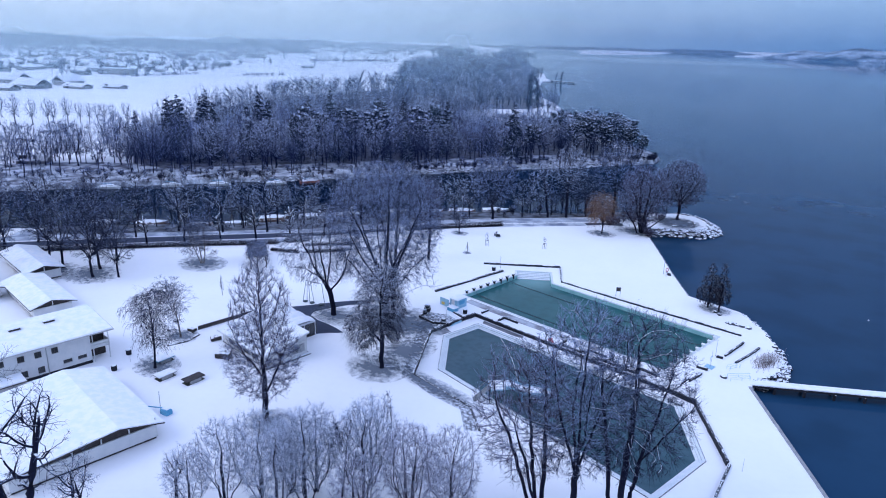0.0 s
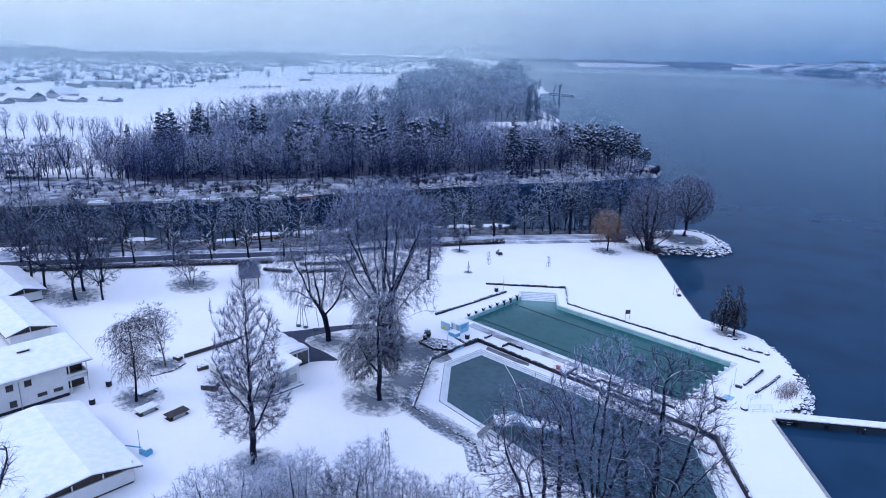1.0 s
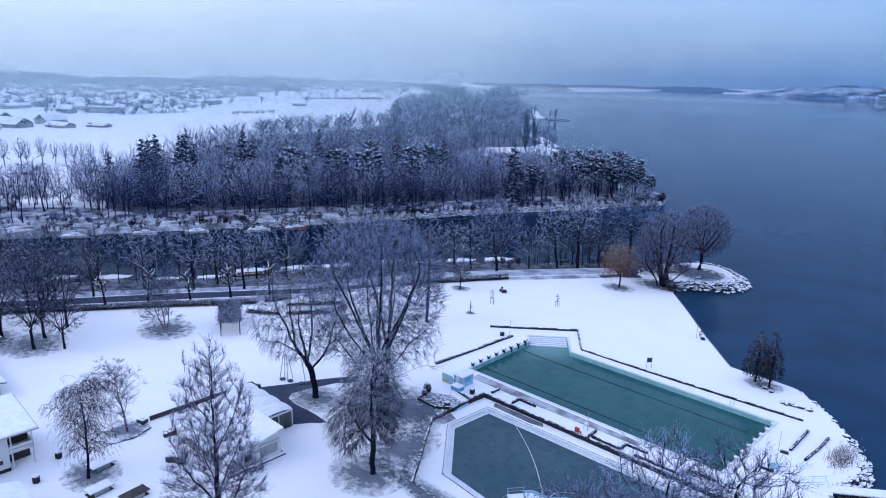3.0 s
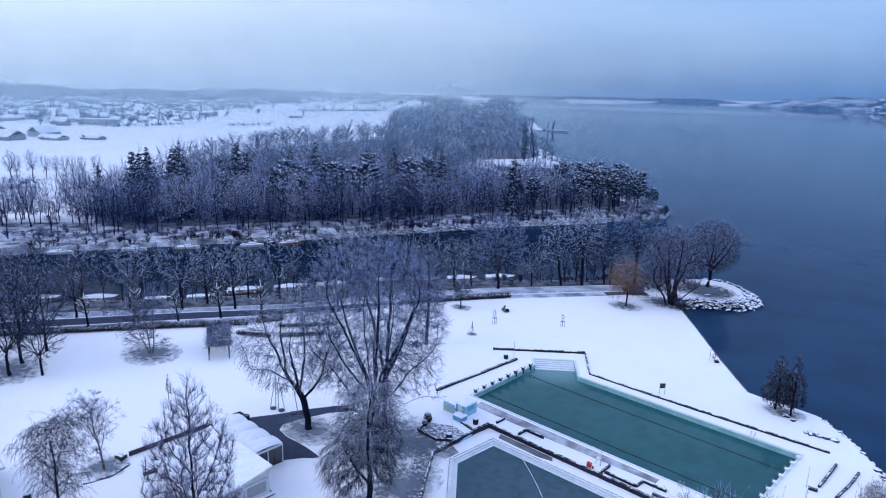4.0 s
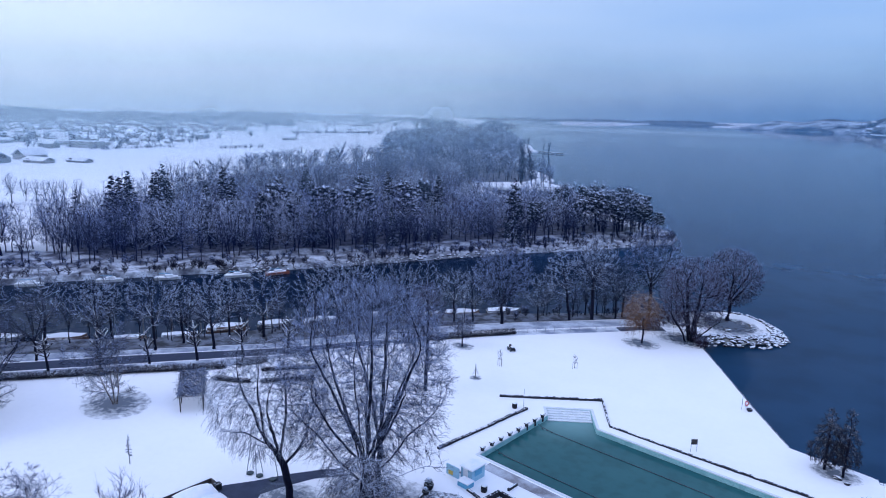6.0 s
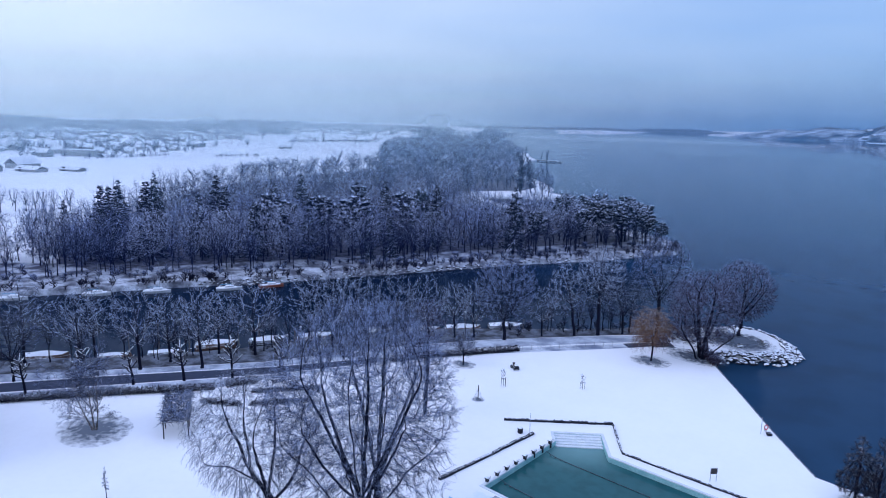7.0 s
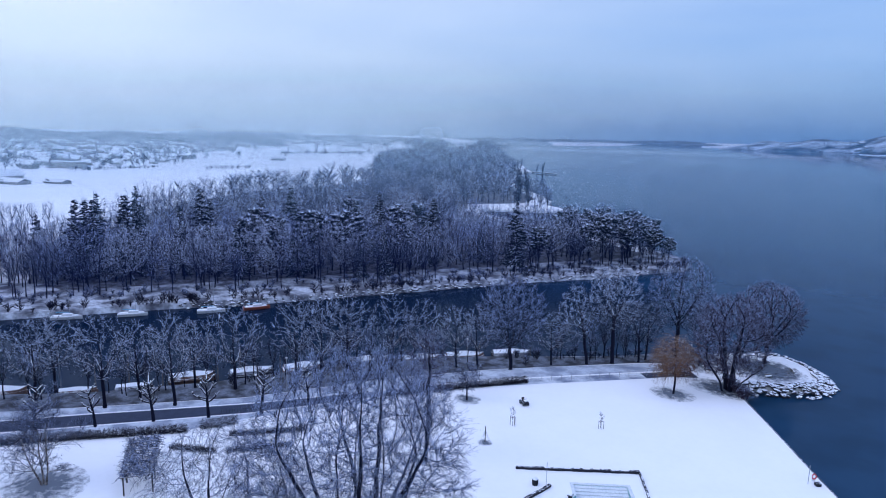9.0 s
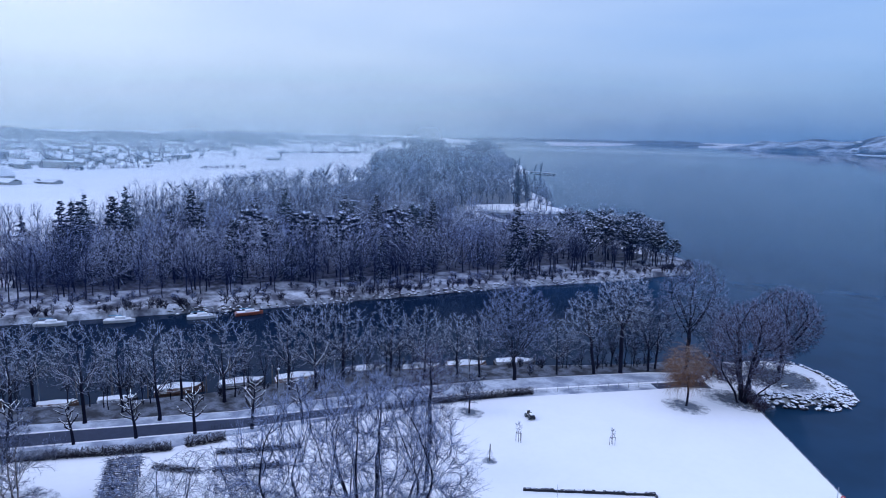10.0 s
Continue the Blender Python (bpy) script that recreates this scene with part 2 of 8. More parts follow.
rope_lane = mat("dark_float_rope", (0.06, 0.09, 0.11), (0.03, 0.045, 0.06), scale=1.2, rough=0.6)
tarp_grey = mat("grey_boat_tarpaulin", (0.20, 0.22, 0.26), (0.14, 0.15, 0.19), scale=0.8, rough=0.7, snow=(0.35, 0.7), snow_scale=1.2)
tarp_brown = mat("brown_boat_tarpaulin", (0.16, 0.09, 0.07), (0.10, 0.06, 0.05), scale=0.8, rough=0.7, snow=(0.35, 0.7), snow_scale=1.2)
hull_white = mat("white_hull", (0.70, 0.71, 0.73), (0.62, 0.63, 0.66), scale=1.0, rough=0.3)
hull_red = mat("red_brown_hull", (0.34, 0.10, 0.06), (0.26, 0.08, 0.05), scale=1.0, rough=0.35)
hedge_leaf = mat("bare_hedge_twigs", (0.030, 0.029, 0.046), (0.018, 0.018, 0.030), scale=1.5, rough=0.9, snow=(0.95, 1.45), snow_scale=1.5, spec=0.12)
roof_far = mat("snow_covered_roof", (0.86, 0.86, 0.86), (0.74, 0.75, 0.77), scale=0.1, rough=0.8)
far_wall = mat("far_house_wall", (0.30, 0.29, 0.28), (0.20, 0.195, 0.19), scale=0.02, rough=0.9, vary=0.35)
lake_water = water("lake_water", (0.018, 0.053, 0.105), (0.014, 0.045, 0.092), ior=1.08, tint=(0.4, 0.7, 1.0), rough=0.06, ripple=0.009, ripple_scale=0.35, scale=0.01)
# the canal is painted darker than the open lake, for the wood it mirrors
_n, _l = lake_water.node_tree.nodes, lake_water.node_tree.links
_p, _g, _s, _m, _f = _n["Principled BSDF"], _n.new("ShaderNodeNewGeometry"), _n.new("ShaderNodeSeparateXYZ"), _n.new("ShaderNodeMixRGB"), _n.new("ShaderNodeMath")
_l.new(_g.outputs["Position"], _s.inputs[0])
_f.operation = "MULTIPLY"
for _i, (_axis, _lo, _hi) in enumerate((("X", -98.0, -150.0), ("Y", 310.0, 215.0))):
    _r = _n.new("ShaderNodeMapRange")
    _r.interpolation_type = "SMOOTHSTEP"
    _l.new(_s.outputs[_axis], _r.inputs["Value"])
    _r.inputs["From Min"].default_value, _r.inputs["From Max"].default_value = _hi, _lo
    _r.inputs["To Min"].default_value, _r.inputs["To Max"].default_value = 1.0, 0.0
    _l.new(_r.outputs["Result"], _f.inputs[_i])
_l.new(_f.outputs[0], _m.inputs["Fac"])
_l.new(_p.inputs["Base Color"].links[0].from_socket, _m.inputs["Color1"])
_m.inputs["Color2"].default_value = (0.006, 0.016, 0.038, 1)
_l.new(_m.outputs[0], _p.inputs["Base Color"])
pool_water = water("pool_water", (0.030, 0.112, 0.114), (0.022, 0.096, 0.102), ior=1.2, rough=0.06, ripple=0.006, ripple_scale=0.5, scale=0.06)
# the paler floor shows where the water runs out at the entry steps
_n, _l = pool_water.node_tree.nodes, pool_water.node_tree.links
_p, _g, _d, _r, _m = _n["Principled BSDF"], _n.new("ShaderNodeNewGeometry"), _n.new("ShaderNodeVectorMath"), _n.new("ShaderNodeMapRange"), _n.new("ShaderNodeMixRGB")
_d.operation, _d.inputs[1].default_value = "DISTANCE", (-96.5, 135.0, -0.95)
_l.new(_g.outputs["Position"], _d.inputs[0])
_r.interpolation_type = "SMOOTHSTEP"
_l.new(_d.outputs["Value"], _r.inputs["Value"])
for _k, _v in (("From Min", 3.0), ("From Max", 13.0), ("To Min", 0.75), ("To Max", 0.0)):
    _r.inputs[_k].default_value = _v
_l.new(_r.outputs["Result"], _m.inputs["Fac"])
_l.new(_p.inputs["Base Color"].links[0].from_socket, _m.inputs["Color1"])
_m.inputs["Color2"].default_value = (0.17, 0.32, 0.31, 1)
_l.new(_m.outputs[0], _p.inputs["Base Color"])
ice_water = water("half_frozen_pool_water", (0.056, 0.106, 0.132), (0.036, 0.086, 0.108), ior=1.2, rough=0.18, ripple=0.004, ripple_scale=0.5, scale=0.1)
shallow = mat("shallow_pool_water", (0.16, 0.34, 0.34), (0.10, 0.27, 0.28), scale=0.15, rough=0.08)


# ---- building helpers ----
class Mesh:
    """Gathers boxes, prisms and tubes into one mesh."""

    def __init__(self):
        self.v, self.f = [], []

    def add(self, verts, faces):
        o = len(self.v)
        self.v += [tuple(p) for p in verts]
        self.f += [tuple(i + o for i in f) for f in faces]
        return self

    def box(self, x0, x1, y0, y1, z0, z1):
        x0, x1, y0, y1, z0, z1 = min(x0, x1), max(x0, x1), min(y0, y1), max(y0, y1), min(z0, z1), max(z0, z1)
        return self.add([(x, y, z) for z in (z0, z1) for x, y in ((x0, y0), (x1, y0), (x1, y1), (x0, y1))],
                        [(3, 2, 1, 0), (4, 5, 6, 7), (0, 1, 5, 4), (1, 2, 6, 5), (2, 3, 7, 6), (3, 0, 4, 7)])

    def slab(self, poly, z0, z1, soft=0.0):
        """An upright prism over a convex outline, counter-clockwise; soft rounds off its upper edge."""
        n = len(poly)
        cx, cy = sum(p[0] for p in poly) / n, sum(p[1] for p in poly) / n
        rings = [(z0, 0.0)]
        rings += [(z1, 0.0)] if not soft else [(z1 - soft, 0.0), (z1 - 0.3 * soft, 0.35 * soft), (z1, soft)]
        verts = []
        for z, inset in rings:
            for x, y in poly:
                d = math.hypot(x - cx, y - cy) or 1
                k = max(0.0, 1 - 1.3 * inset / d)
                verts.append((cx + (x - cx) * k, cy + (y - cy) * k, z))
        faces = [tuple(reversed(range(n))), tuple(range(len(verts) - n, len(verts)))]
        for r in range(len(rings) - 1):
            faces += [(r * n + i, r * n + (i + 1) % n, (r + 1) * n + (i + 1) % n, (r + 1) * n + i) for i in range(n)]
        return self.add(verts, faces)

    def beam(self, a, b, w, h):
        """A squared bar from a to b, w wide and h high."""
        a, b = Vector(a), Vector(b)
        d = (b - a).normalized()
        s = d.cross(Vector((0, 0, 1)))
        s = s.normalized() if s.length > 1e-4 else Vector((1, 0, 0))
        u = s.cross(d)
        q = [(-w / 2, -h / 2), (w / 2, -h / 2), (w / 2, h / 2), (-w / 2, h / 2)]
        return self.add([p + s * x + u * y for p in (a, b) for x, y in q],
                        [(3, 2, 1, 0), (4, 5, 6, 7), (0, 1, 5, 4), (1, 2, 6, 5), (2, 3, 7, 6), (3, 0, 4, 7)])

    def pipe(self, points, r, sides=6):
        pts = [Vector(p) for p in points]
        verts, faces = [], []
        for i, p in enumerate(pts):
            d = (pts[min(i + 1, len(pts) - 1)] - pts[max(i - 1, 0)]).normalized()
            s = d.cross(Vector((0.02, 0.01, 1)))
            s = s.normalized() if s.length > 1e-4 else Vector((1, 0, 0))
            u = s.cross(d)
            rr = r[i] if isinstance(r, (list, tuple)) else r
            verts += [p + s * (rr * math.cos(2 * math.pi * k / sides)) + u * (rr * math.sin(2 * math.pi * k / sides)) for k in range(sides)]
        for i in range(len(pts) - 1):
            faces += [(i * sides + k, i * sides + (k + 1) % sides, (i + 1) * sides + (k + 1) % sides, (i + 1) * sides + k) for k in range(sides)]
        faces += [tuple(range(sides)), tuple(reversed(range((len(pts) - 1) * sides, len(pts) * sides)))]
        return self.add(verts, faces)

    def lathe(self, profile, x=0, y=0, sides=12):
        verts = [(x + r * math.cos(2 * math.pi * k / sides), y + r * math.sin(2 * math.pi * k / sides), z) for r, z in profile for k in range(sides)]
        faces = [(i * sides + k, i * sides + (k + 1) % sides, (i + 1) * sides + (k + 1) % sides, (i + 1) * sides + k) for i in range(len(profile) - 1) for k in range(sides)]
        faces += [tuple(reversed(range(sides))), tuple(range((len(profile) - 1) * sides, len(profile) * sides))]
        return self.add(verts, faces)

    def data(self, name, material, smooth=False):
        me = bpy.data.meshes.new(name)
        me.from_pydata(self.v, [], self.f)
        me.materials.append(material)
        if smooth:
            me.polygons.foreach_set("use_smooth", [True] * len(me.polygons))
        me.update()
        return me


def mesh_of(name, verts, tris, material):
    me = bpy.data.meshes.new(name)
    me.vertices.add(len(verts))
    me.vertices.foreach_set("co", np.ascontiguousarray(verts, dtype=np.float32).ravel())
    me.loops.add(3 * len(tris))
    me.loops.foreach_set("vertex_index", np.ascontiguousarray(tris, dtype=np.int32).ravel())
    me.polygons.add(len(tris))
    me.polygons.foreach_set("loop_start", np.arange(0, 3 * len(tris), 3, dtype=np.int32))
    me.materials.append(material)
    me.update(calc_edges=True)
    return me


def thing(name, at=(0, 0, 0), label="", category="", group="", turn=0.0):
    ob = new(name)
    ob.empty_display_size = 0.2
    ob.matrix_basis = pose(*at, 0, 0, turn)
    return tagged(ob, label, category, group)


def part(name, shape, material, parent, label="", smooth=False):
    ob = new(name, shape.data(name, material, smooth) if isinstance(shape, Mesh) else shape)
    ob.parent = parent
    return tagged(ob, label)


def solid(name, shape, material, label, category="", group="", kind="", smooth=False, at=None):
    ob = new(name, shape.data(name, material, smooth) if isinstance(shape, Mesh) else shape)
    if at is not None:
        ob.matrix_basis = at
    return tagged(ob, label, category, group, kind)


def sheet(name, outline, holes, z, material, label, kind="structure", skirt=None, category="ground"):
    """A level sheet with holes; skirt = (outline points' reach outwards, depth) lets the rim run down."""
    bm = bmesh.new()
    edges = []
    for loop in (outline, *holes):
        vs = [bm.verts.new((x, y, z)) for x, y in loop]
        edges += [bm.edges.new((vs[i], vs[(i + 1) % len(vs)])) for i in range(len(vs))]
    bmesh.ops.triangle_fill(bm, use_beauty=True, use_dissolve=False, edges=edges, normal=(0, 0, 1))
    for f in bm.faces:
        if f.normal.z < 0:
            f.normal_flip()
    if skirt:
        reach, depth = skirt
        n = len(outline)
        area = sum(outline[i][0] * outline[(i + 1) % n][1] - outline[(i + 1) % n][0] * outline[i][1] for i in range(n))
        sgn = 1 if area > 0 else -1
        lower, upper = [], []
        for i, (x, y) in enumerate(outline):
            (x0, y0), (x1, y1) = outline[i - 1], outline[(i + 1) % n]
            dx, dy = x1 - x0, y1 - y0
            d = math.hypot(dx, dy) or 1
            upper.append(bm.verts.new((x, y, z)))
            lower.append(bm.verts.new((x + sgn * dy / d * reach, y - sgn * dx / d * reach, z - depth)))
        for i in range(n):
            q = (upper[i], lower[i], lower[(i + 1) % n], upper[(i + 1) % n])
            bm.faces.new(q if sgn > 0 else q[::-1])
    me = bpy.data.meshes.new(name)
    bm.to_mesh(me)
    bm.free()
    me.materials.append(material)
    return tagged(new(name, me), label, category, "", kind)

# ---- ground, lake and canal ----
LAKE = -1.5
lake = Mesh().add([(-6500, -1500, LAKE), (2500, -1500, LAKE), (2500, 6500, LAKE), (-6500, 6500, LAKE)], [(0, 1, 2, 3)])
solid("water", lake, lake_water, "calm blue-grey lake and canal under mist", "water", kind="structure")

# outlines, seen from above
POOL = [(-98.2, 109.6), (-47.6, 109.6), (-47.0, 131.8), (-88.9, 131.8), (-93.9, 138.0), (-100.6, 132.6), (-98.6, 130.2)]
TERRACE = [(-89.2, 103.3), (-42.3, 103.3), (-38.7, 103.0), (-27.6, 89.6), (-25.6, 79.5), (-26.0, 66.0), (-58.0, 69.5), (-63.5, 73.6), (-78.4, 74.6), (-89.4, 89.8)]
TOT = [(-85.6, 100.4), (-86.3, 91.0), (-77.1, 80.2), (-31.6, 75.0), (-30.7, 88.4), (-40.6, 101.3)]
TERRACE_Z = -0.6
lido = [(40, 23), (-14.9, 91.7), (-33.9, 115.3), (-34.4, 118.4), (-33.0, 121.6), (-32.5, 125.2), (-33.6, 130.0), (-37.5, 136.8), (-42.7, 143.4), (-49.0, 148.7), (-53.2, 149.2),
        (-57.9, 149.2), (-61.8, 149.6), (-71.8, 161.7), (-83.8, 177.2), (-92.0, 187.5), (-98.0, 196.5), (-93.8, 199.2), (-88.2, 202.6), (-84.0, 208.0), (-83.2, 212.0), (-85.4, 217.4), (-90.0, 222.0),
        (-95.0, 224.6), (-101.0, 223.6), (-108.0, 215.0), (-116.3, 206.4), (-121.0, 200.0), (-131.0, 188.5), (-142.0, 177.0), (-154.0, 164.5), (-164.0, 152.0), (-170.0, 134.0), (-177.0, 117.5),
        (-189.5, 96.5), (-199.0, 84.5), (-216.0, 60.0), (-262.0, 0.0), (-420.0, -210.0), (-700.0, -700.0), (-600.0, -1400.0), (900.0, -1400.0), (700.0, -500.0)]
sheet("ground", lido, [POOL, TERRACE], 0.0, snow_lawn, "snow-covered lido lawn and promenade on the lake shore", skirt=(0.35, 2.5))
sheet("terrace", TERRACE, [TOT], TERRACE_Z, snow_lawn, "snow-covered lower terrace round the leisure pool", category="terrace")

# the land across the canal: wood, fields and town
north = [(-500.0, -330.0), (-330.0, -20.0), (-292.0, 52.0), (-276.0, 82.0), (-266.0, 103.0), (-258.0, 118.0), (-246.0, 141.0), (-233.5, 162.0), (-219.0, 194.6), (-211.0, 211.0), (-202.5, 232.0), (-191.5, 255.0),
         (-179.0, 276.0), (-168.0, 302.0), (-160.0, 318.0), (-163.0, 331.0), (-172.0, 341.0), (-190.0, 352.0), (-215.0, 366.0), (-240.0, 372.0), (-268.0, 378.0), (-300.0, 385.0), (-330.0, 398.0),
         (-345.0, 412.0), (-333.0, 426.0), (-312.0, 440.0), (-300.0, 458.0), (-318.0, 470.0), (-338.0, 478.0), (-343.0, 500.0), (-370.0, 530.0), (-420.0, 575.0), (-490.0, 645.0), (-540.0, 735.0), (-582.0, 798.0),
         (-576.0, 811.0), (-588.0, 826.0), (-612.0, 850.0), (-690.0, 950.0), (-830.0, 1100.0), (-960.0, 1230.0), (-1150.0, 1420.0), (-1400.0, 1800.0), (-1640.0, 2130.0), (-2000.0, 2500.0), (-2600.0, 3000.0), (-3300.0, 3600.0), (-4300.0, 3900.0), (-4500.0, 2600.0),
         (-4500.0, 0.0), (-4000.0, -1400.0), (-800.0, -1400.0)]
sheet("ground", north, [], 0.05, snow_field, "snow-covered fields and woodland across the canal", skirt=(0.3, 2.6))
# a lightly snowed wood floor and the rough bank in front of it
WOOD = [(-304, 116), (-284, 116), (-262, 148), (-232, 204), (-212, 243), (-194, 284), (-178, 318), (-186, 336), (-240, 362), (-300, 375), (-345, 398), (-372, 430), (-350, 470), (-362, 505), (-430, 570), (-495, 640), (-560, 760), (-640, 860), (-820, 1060),
        (-960, 1190), (-1010, 1040), (-950, 890), (-828, 757), (-733, 668), (-655, 594), (-587, 525), (-560, 460), (-552, 400), (-530, 330), (-500, 275), (-455, 226), (-400, 178), (-351, 135)]
sheet("wood_floor", WOOD, [], 0.12, wood_floor, "brown leaf litter patched with snow under the wood", category="ground")

front_line = north[2:18]
sheet("canal_bank", front_line + [(-188, 341), (-185, 322), (-203, 287), (-222, 247), (-242, 208), (-270, 152), (-286, 121), (-300, 120), (-318, 104), (-336, 76), (-330, 52)], [], 0.15, bank_snow, "rough snowy canal bank with earth and leaves showing", category="ground", skirt=(1.6, 2.7))
near_strip = [(-220.0, 57.0), (-201.5, 82.5), (-191.5, 94.0), (-179.0, 115.5), (-172.0, 132.5), (-166.0, 150.0), (-156.0, 162.5), (-144.0, 175.0), (-132.5, 186.5), (-123.0, 197.5), (-117.6, 205.8), (-109.6, 214.2), (-105.0, 209.5), (-112.0, 199.5), (-119.0, 193.0), (-128.5, 180.5), (-140.5, 165.0), (-152.0, 146.0), (-160.5, 128.0), (-166.5, 115.0), (-184.5, 89.6), (-214.0, 50.0)]
near_strip = near_strip[:10] + [(x - 0.5, y + 0.3) for x, y in near_strip[10:]]
sheet("canal_bank", near_strip, [], 0.04, mat("trodden_canal_bank", (0.20, 0.22, 0.27), (0.025, 0.028, 0.038), scale=0.35, rough=0.9, bump=0.08, bump_scale=1.5), "rough snowy strip between lane and canal", category="ground")

# far shore across the lake
# pale sheets at the lake's far end, coloured as its reflection of bright sky
bright_water_look = mat("far_sky_reflection", (0.93, 0.85, 0.82), (0.78, 0.75, 0.77), scale=0.003, rough=0.5, grain=0.1)
for ice in ([(-1600, 2440), (-1500, 2600), (-1520, 2840), (-1600, 3140), (-1720, 3500), (-1900, 3890), (-2120, 3650), (-2222, 3373), (-2020, 3050), (-1830, 2800)],
            [(-1262, 3169), (-1130, 3130), (-1030, 3180), (-980, 3241), (-1060, 3560), (-1245, 3988), (-1420, 4600), (-1674, 5438), (-2150, 5400), (-1800, 4500), (-1480, 3750)]):
    sheet("ice", ice, [], LAKE + 0.05, bright_water_look, "pale sheet painted as reflected sky on the far lake", category="ice")
far = [(-850, 3250), (-800, 3080), (-600, 2930), (-540, 2830), (-200, 2700), (300, 2500), (900, 2600), (900, 4000), (-900, 3900)]
sheet("far_shore", far, [], 0.6, snow_field, "snowy village slope on the far shore in mist", category="shore", skirt=(3, 3))


def hill(name, x, y, turn, length, width, height, material, label, seed, rise=0.35):
    """A long low ridge as one uneven mesh."""
    rng = np.random.default_rng(seed)
    nx, ny = 60, 12
    phase = rng.uniform(0, 6.28, 6)
    verts, faces = [], []
    for i in range(nx + 1):
        u = i / nx
        crest = height * (math.sin(math.pi * u) ** rise) * (0.75 + 0.12 * math.sin(5 * u + phase[0]) + 0.08 * math.sin(13 * u + phase[1]) + 0.05 * math.sin(29 * u + phase[2]))
        for j in range(ny + 1):
            v = j / ny
            verts.append(((u - 0.5) * length, (v - 0.5) * width, -1.0 + crest * math.sin(math.pi * v) ** 0.8 + 0.06 * height * math.sin(40 * u + 9 * v + phase[3]) * math.sin(math.pi * v)))
    for i in range(nx):
        for j in range(ny):
            a = i * (ny + 1) + j
            faces.append((a, a + ny + 1, a + ny + 2, a + 1))
    me = bpy.data.meshes.new(name)
    me.from_pydata(verts, [], faces)
    me.materials.append(material)
    me.polygons.foreach_set("use_smooth", [True] * len(me.polygons))
    ob = new(name, me)
    ob.matrix_basis = pose(x, y, 0, 0, 0, turn)
    return tagged(ob, label, "hill", "", "structure")


wooded = mat("far_winter_wood", (0.10, 0.105, 0.12), (0.24, 0.25, 0.28), scale=0.02, rough=0.95)
hill_snow = mat("far_snowy_slope", (0.66, 0.69, 0.75), (0.05, 0.055, 0.065), scale=0.013, rough=0.95, fine=5.0)
ridge_wood = mat("dark_ridge_wood", (0.05, 0.056, 0.07), (0.11, 0.115, 0.13), scale=0.02, rough=0.95)
hill("hill", -2350, 480, 62, 1900, 700, 46, ridge_wood, "dark wooded ridge behind the town in mist", 3)
hill("hill", -2500, 1750, 58, 1400, 500, 28, wooded, "low wooded ridge behind the fields in mist", 4)
hill("hill", -1700, 3800, 8, 560, 300, 24, wooded, "dark wooded headland across the lake", 5)
hill("hill", -330, 3130, -14, 1500, 600, 96, hill_snow, "snowy slope with scattered trees across the lake", 6)
hill("hill", -2400, 3700, 25, 1300, 300, 15, wooded, "faint wooded shore at the end of the lake", 7)

# ---- haze over lake and land, painted on tinted sheets ----
FAR_LAND_HAZE, FAR_LAKE_HAZE = (0.72, 0.84, 0.82), (0.13, 0.36, 0.60)
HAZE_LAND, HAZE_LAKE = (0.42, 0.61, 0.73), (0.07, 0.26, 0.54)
# the nearest sheet's deep blue tint imitates haze over the dark wood
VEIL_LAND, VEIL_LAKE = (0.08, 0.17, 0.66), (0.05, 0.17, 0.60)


def haze_sheet(dist, density, top, base_fade, lake_share):
    """A curved curtain of painted haze round the shore, open behind."""
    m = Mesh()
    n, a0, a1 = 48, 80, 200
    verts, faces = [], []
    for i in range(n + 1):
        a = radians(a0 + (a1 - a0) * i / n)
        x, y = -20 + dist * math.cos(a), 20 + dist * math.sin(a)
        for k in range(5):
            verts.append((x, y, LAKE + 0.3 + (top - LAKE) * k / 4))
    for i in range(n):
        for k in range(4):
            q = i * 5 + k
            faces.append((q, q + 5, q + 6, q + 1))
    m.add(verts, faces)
    return solid("mist", m, mist("haze_tint", *((VEIL_LAND, VEIL_LAKE) if dist < 300 else (HAZE_LAND, HAZE_LAKE) if dist < 800 else (FAR_LAND_HAZE, FAR_LAKE_HAZE)), density, top, base_fade, lake_share), "see-through curtain tinted as haze over lake and land", "mist", kind="structure")


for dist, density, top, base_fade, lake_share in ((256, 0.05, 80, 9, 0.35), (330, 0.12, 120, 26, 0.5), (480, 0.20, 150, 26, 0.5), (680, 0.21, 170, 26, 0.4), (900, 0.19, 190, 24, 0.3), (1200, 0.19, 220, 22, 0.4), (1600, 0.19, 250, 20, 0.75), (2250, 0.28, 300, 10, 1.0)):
    haze_sheet(dist, density, top, base_fade, lake_share)

# ---- the large pool ----
WATER_Z = -0.95


